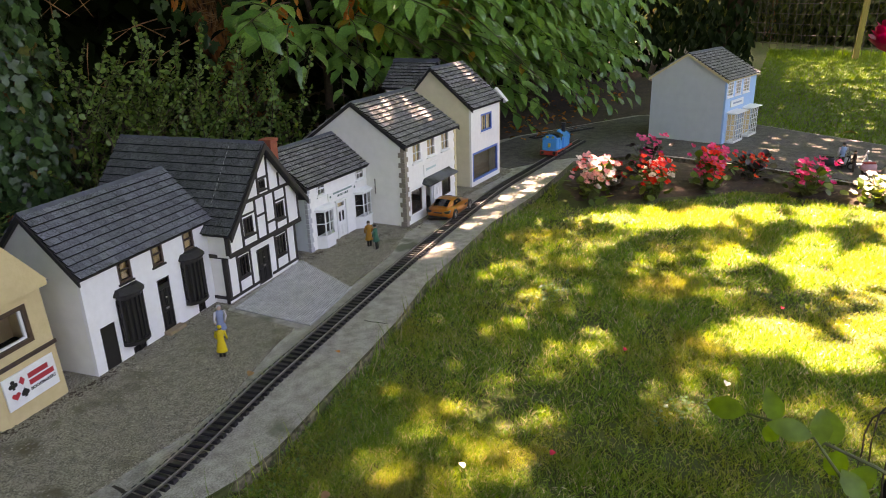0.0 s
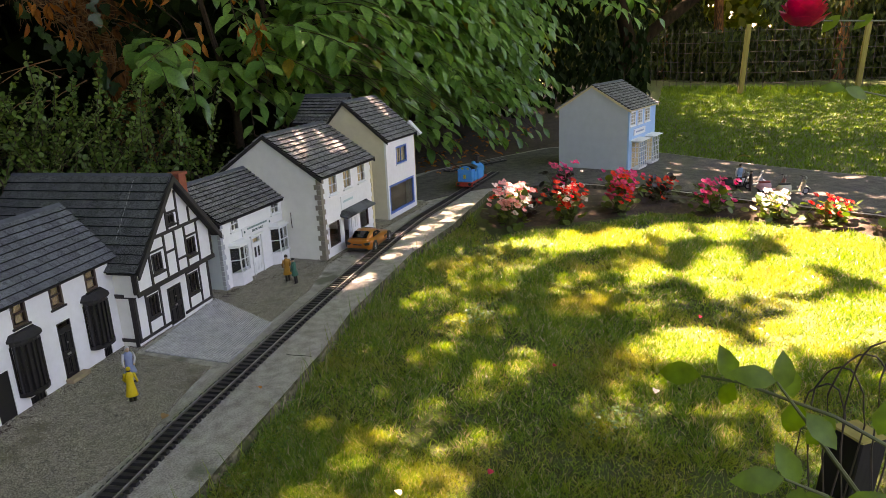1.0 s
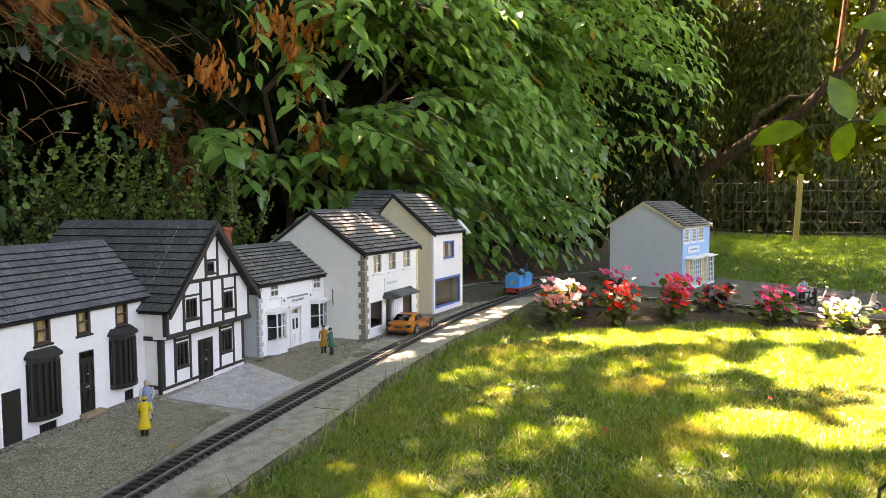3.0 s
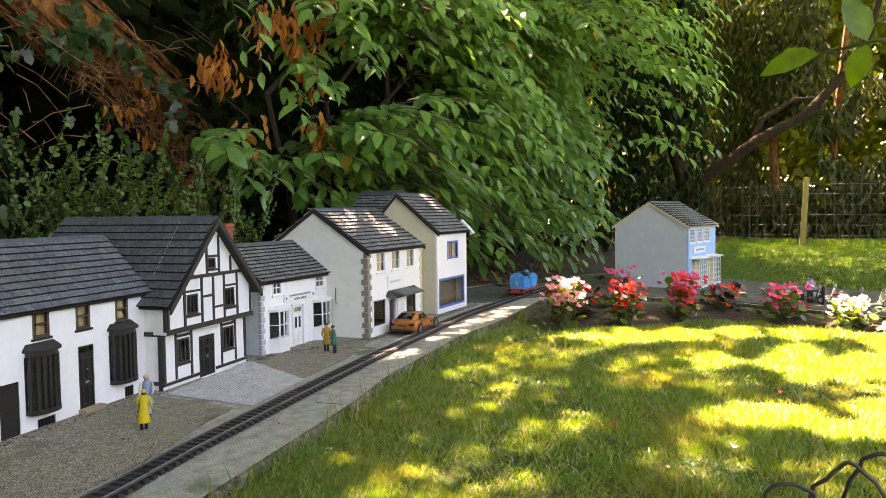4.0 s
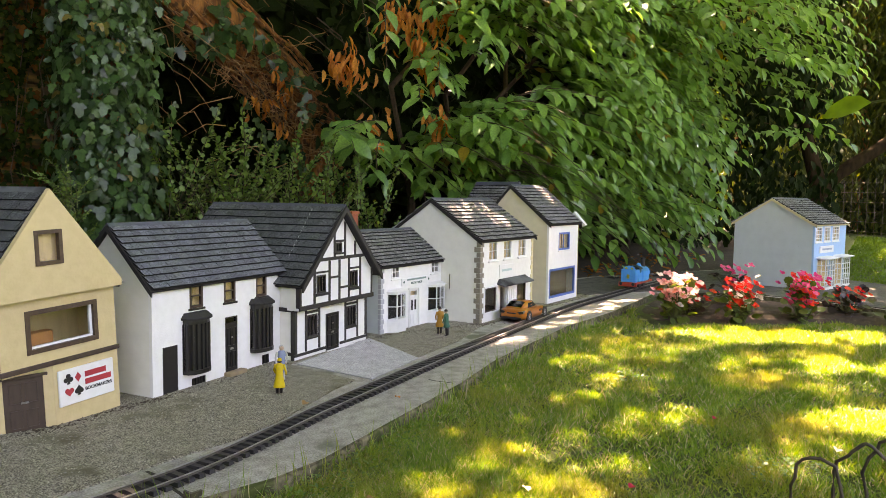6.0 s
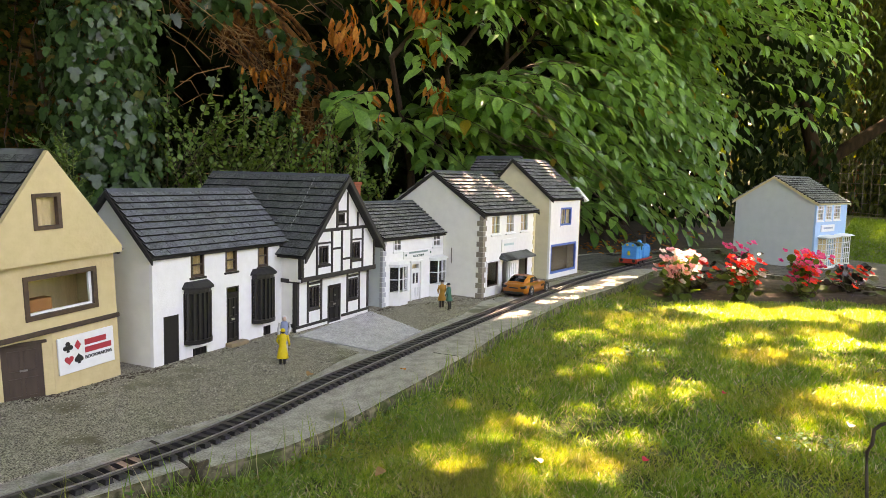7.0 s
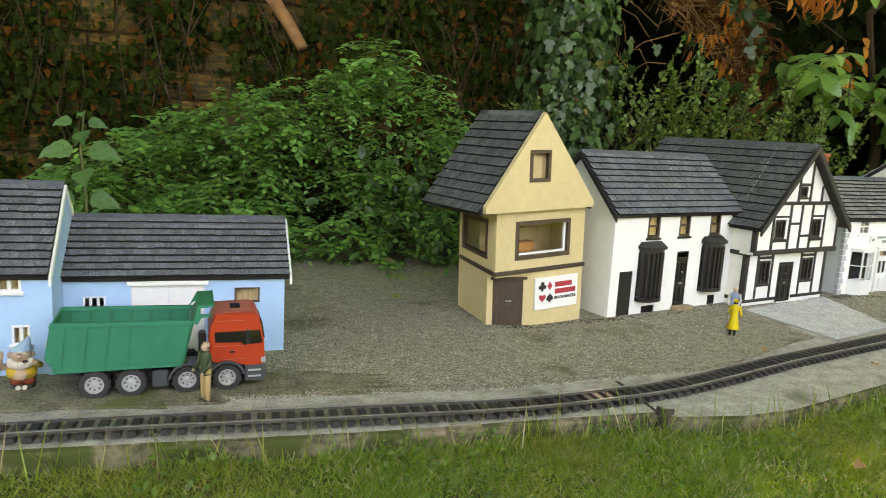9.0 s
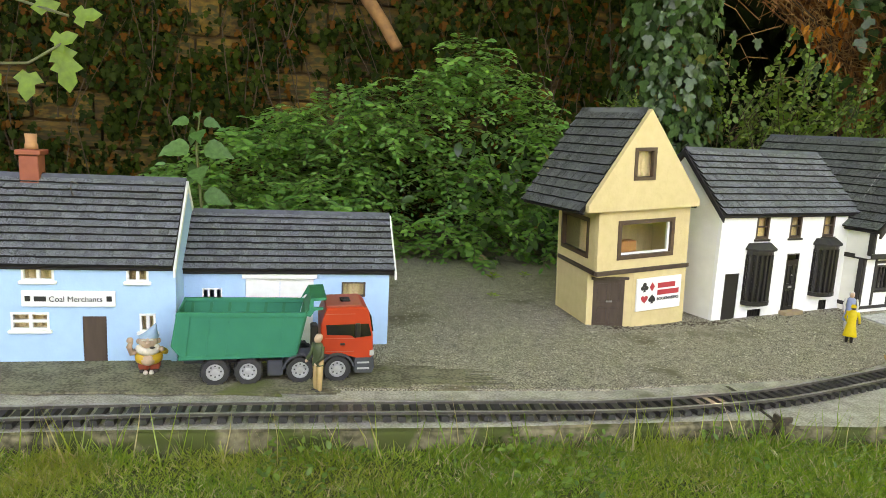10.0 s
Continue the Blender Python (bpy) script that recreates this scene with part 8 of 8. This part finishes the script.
LP = [((.826, .222, .645), (.1, .8, -.12), .040), ((.823, .195, .648), (-.1, .35, .9), .033), ((.823, .195, .647), (.1, .3, -.8), .028), ((.827, .15, .642), (-.1, .3, .9), .034), ((.828, .145, .64), (.1, .2, -.9), .036), ((.83, .12, .633), (-.2, .5, -.8), .034), ((.838, .09, .62), (.1, -.2, .9), .034),
      ((.71, .14, .64), (-.3, .7, -.1), .034), ((.718, .132, .634), (.1, .5, .8), .03), ((.72, .13, .632), (-.2, .1, -.9), .034), ((.735, .11, .62), (-.2, .8, -.4), .03), ((.74, .105, .61), (.1, -.7, .5), .03),
      ((.75, .155, .69), (-.2, .8, .1), .032), ((.752, .15, .684), (.1, .1, .9), .028), ((.756, .135, .668), (-.2, -.6, -.5), .03),
      ((1.12, .16, .865), (-.3, .8, 0), .026), ((1.12, .16, .865), (.2, -.8, -.4), .026), ((1.16, .14, .86), (.0, .8, -.3), .026), ((1.22, .18, .94), (-.1, .6, -.6), .026), ((1.28, .15, .94), (-.1, .6, -.5), .026), ((1.25, .1, .84), (.0, -.8, -.5), .026)]
for i, (a, d, size) in enumerate(LP):
    v, f = spread(OVATE_V, OVATE_F, np.array([a]), np.array([d]), np.array([[-.85, -.2, .6]]), np.array([size]))
    del soup("leaf", v, f, LEAF_BRIGHT if i < 9 else LEAF_ROSE, rose)["kind"]
for c0 in np.array([[1.165, .212, .948], [1.185, .175, .99]]):
    m_ = 40
    a = np.arange(m_) * 2.4
    el = np.linspace(1.2, -.9, m_)
    out = np.stack([np.cos(a) * np.cos(el), np.sin(a) * np.cos(el), np.sin(el)], 1)
    r = np.linspace(.005, .013, m_)[:, None]
    v, f = spread(ROUND_V, ROUND_F, c0 + out * r - [0, 0, .01], np.array([0, 0, 1.0]) + out * np.linspace(.2, .9, m_)[:, None], -out, np.full(m_, .023))
    soup("bloom", v, f, PETAL_ROSE, rose, "full red rose bloom")

edging = thing("wire_edging", "rusty hooped wire lawn edging", "garden edging", pose(0, 0, 0))
HOOPS = [((.735, .228, .420), .034, .06), ((.745, .202, .434), .034, .06), ((.757, .186, .440), .036, .07), ((.80, .165, .452), .04, .07), ((.85, .13, .46), .04, .07),
         ((1.199, .147, .487), .05, .11), ((1.199, .132, .513), .06, .13), ((1.20, .108, .537), .07, .15), ((1.20, .082, .560), .08, .16), ((1.205, .05, .57), .08, .16)]
for (x, y, z), w, hh in HOOPS:
    bm = bmesh.new()
    if x < 1:
        y, z = y - .012, z - .028
    e = Vector((.25, -.97, 0))
    pts = []
    for i in range(15):
        q = math.pi * i / 14
        pts.append(Vector((x, y, z - hh)) - e * (w / 2) * (math.cos(q) * (1 + .25 * math.sin(q))) + Vector((0, 0, hh * math.sin(q) ** .6)) + Vector((random.uniform(-.0025, .0025), random.uniform(-.0025, .0025), random.uniform(-.0015, .0015))))
    pts = [Vector((pts[0].x, pts[0].y, LAWN_Z - .03)) + e * .02, pts[0] - Vector((0, 0, .1)) + e * .012] + pts + [pts[-1] - Vector((0, 0, .1)) - e * .012, Vector((pts[-1].x, pts[-1].y, LAWN_Z - .03)) - e * .02]
    tube(bm, pts, .0012, 6)
    part("hoop", bm, IRON, edging, smooth=True)
bm = bmesh.new()
box(bm, -.025, .025, -.025, .025, -.45, 0)
bevel(bm, .002)
# pale top face, dark side faces
for q in bm.faces:
    q.normal_update()
    q.material_index = 0 if q.normal.z > .5 else 1
pst = part("stump_post", bm, [WOODPOST, mat("dark_side_wood", (.022, .017, .012), .8, (.012, .009, .007), 60, .7, .4, stretch=(1, 1, .15))], m=pose(1.25, .105, .405, 3, 4, -35))
tagged(pst, "short square post with dark sides and a pale sawn top", "post")

# bramble shoot hanging in over the coal office
br = thing("bramble_shoot", "bright green lobed leaves on a thin shoot", "plant", pose(0, 0, 0))
bm = bmesh.new()
tube(bm, [(-.95, 1.3, .75), (-.75, 1.25, .62), (-.58, 1.22, .565), (-.50, 1.22, .57), (-.46, 1.235, .60)], .0022, 5)
tube(bm, [(-.85, 1.28, .72), (-.6, 1.24, .68), (-.45, 1.24, .64)], .0022, 5)
part("shoot", bm, STALK, br)
for q, d, s in (((-.50, 1.22, .555), (-.1, -.2, -1), .050), ((-.462, 1.235, .59), (.3, 0, -.7), .05), ((-.47, 1.235, .60), (.6, 0, .3), .045), ((-.545, 1.22, .555), (-.6, 0, -.6), .045), ((-.44, 1.24, .64), (.5, 0, .1), .045), ((-.48, 1.24, .645), (-.2, 0, .8), .05), ((-.455, 1.235, .575), (.1, -.1, -.9), .055), ((-.56, 1.24, .67), (-.3, 0, .7), .04)):
    v, f = spread(IVY_V, IVY_F, np.array([q]), np.array([d]), np.array([[.1, -1.0, .4]]), np.array([s * .8]))
    del soup("leaf", v, f, LEAF_BRIGHT, br)["kind"]

# ---------- fallen leaves, petals ----------
for x, y, d, s, mt, lb, z in ((1.205, 1.63, 30, .03, LEAF_WITHERED, "curled brown fallen leaf", .02), (1.47, 1.55, 80, .022, LEAF_DEAD, "small brown fallen leaf", .006), (2.0, .59, 10, .03, PETAL_WHITE, "pale upturned fallen leaf", LAWN_Z + .03), (1.29, .93, 60, .026, PETAL_WHITE, "pale dry fallen leaf", LAWN_Z + .028),
                             (1.05, 1.12, 200, .03, LEAF_WITHERED, "brown fallen leaf on the lawn", LAWN_Z + .02), (5.85, 1.05, 90, .10, mat("yellow_leaf", (.5, .38, .05), .6), "yellow fallen leaf on the far lawn", LAWN_Z + .06), (.38, 2.66, 40, .06, mat("buff_leaf", (.5, .33, .2), .7), "buff fallen leaf on the soil", .03),
                             (1.45, .80, 0, .022, PETAL_ROSE, "dark red fallen petal", LAWN_Z + .03), (2.6, .62, 0, .022, PETAL_ROSE, "dark red fallen petal on grass", LAWN_Z + .03), (2.02, .9, 0, .02, PETAL_ROSE, "red rose petal on grass", LAWN_Z + .03), (2.9, .9, 40, .025, PETAL_ROSE, "red petal on sunlit grass", LAWN_Z + .03)):
    a = radians(d)
    v, f = spread(OVATE_V, OVATE_F, np.array([[0, 0, 0.0]]), np.array([[math.cos(a), math.sin(a), .15]]), np.array([[.2, -.3, 1.0]]), np.array([[s * 1.3, s, s * 2.2]]))
    o = soup("fallen_leaf", v, f, mt)
    o.location = (x, y, z)
    tagged(o, lb, "leaf", "fallen leaves", "")
    del o["kind"]

n = 120
x = rng.uniform(4.4, 7.2, n)
p = np.stack([x, 2.72 + np.maximum(0, x - 4.4) * .30 + rng.uniform(-.12, .5, n), np.full(n, .035)], 1)
v, f = spread(OVATE_V, OVATE_F, p, unit(n) * [1, 1, .15], unit(n) * .3 + [0, 0, 1.0], np.stack([rng.uniform(.03, .06, n)] * 3, 1) * [1.2, 1, 2])
tagged(soup("leaf_litter", v, f, LEAF_DEAD), "withered brown leaves on the earth under the shrubs", "leaf litter", kind="stuff")

# crumbs of earth and bark swept against the houses
n = 750
feet = np.array([(.60, 1.965), (.66, 1.905), (.86, 1.975), (.97, 1.99), (1.47, 2.18), (1.50, 2.12), (1.91, 2.27), (2.02, 2.31), (2.48, 2.25), (2.52, 2.21), (3.02, 2.34), (3.22, 2.41), (3.6, 2.48)])
u = rng.uniform(0, len(feet) - 1.001, n)
i0 = u.astype(int)
base = feet[i0] + (feet[i0 + 1] - feet[i0]) * (u - i0)[:, None]
p = np.concatenate([base + np.stack([rng.normal(0, .03, n), -np.abs(rng.normal(0, .022, n))], 1), np.full((n, 1), .0045)], 1)
p = p[(p[:, 0] < 1.45) | (p[:, 0] > 1.95) | (rng.random(n) < .12)]
n = len(p)
v, f = spread(tv_chip, tf_chip, p, unit(n) * [1, 1, .1], np.tile([0, 0, 1.0], (n, 1)), np.stack([rng.uniform(.002, .005, n), rng.uniform(.004, .012, n), rng.uniform(.002, .004, n)], 1))
tagged(soup("earth_crumbs", v, f, SOIL), "dark crumbs of earth and bark beside the model houses", "litter", kind="stuff")

# broad-leaved weeds pressed into the lawn
for cx, cy, rr, n in ((2.31, 1.34, .085, 90), (1.82, .66, .06, 60), (1.90, .60, .03, 14)):
    a, r = rng.uniform(0, 6.28, n), rr * np.sqrt(rng.random(n))
    p = np.stack([np.cos(a) * r * 1.5, np.sin(a) * r * .7, rng.uniform(.008, .022, n)], 1)
    v, f = spread(ROUND_V, ROUND_F, p, unit(n) * [1, 1, .2], unit(n) * .35 + [0, -.1, 1.0], rng.uniform(.006, .012, n))
    o = soup("lawn_weed", v, f, LEAF_WEED)
    o.location = (cx, cy, LAWN_Z)
    tagged(o, "flat patch of grey-green round-leaved weed in the lawn", "weed", "lawn weeds", "")
    del o["kind"]

# weeds and long grass along the slab's edge
n = 2600
x = rng.uniform(-1.1, 2.6, n) - .9 * (rng.random(n) < .35)
c = np.array([noise.noise(Vector((a * 5, 0, 8.8))) for a in x])
x = x[c > .05]
n = len(x)
p = np.stack([x, np.interp(x, KX, KY) - rng.uniform(.012, 1, n) ** 2 * np.where(x < .9, .32, .12) - .012, np.full(n, LAWN_Z) + rng.uniform(.008, .034, n)], 1)
v, f = spread(OVATE_V, OVATE_F, p, unit(n) * [1, 1, .3] + [0, 0, .25], unit(n) * .4 + [0, -.3, 1.0], rng.uniform(.006, .015, n) * np.where(x < .7, 1.25, .8))
tagged(soup("edge_weeds", v, f, LEAF_SMALL), "small broad-leaved weeds along the slab edge", "weeds", kind="stuff")
n = 420
x = rng.uniform(-1.1, 3.0, n)
p = np.stack([x, np.interp(x, KX, KY) - rng.uniform(.01, .05, n), np.full(n, LAWN_Z)], 1)
v, f = spread(BLADE_V, BLADE_F, p, np.concatenate([unit(n)[:, :2] * .35, np.ones((n, 1))], 1), np.concatenate([unit(n)[:, :2], np.full((n, 1), .05)], 1), np.stack([np.full(n, .0024), rng.uniform(.05, .12, n), np.full(n, .05)], 1))
tagged(soup("long_grass", v, f, GRASS), "long uncut grass stalks along the slab edge", "grass", kind="stuff")
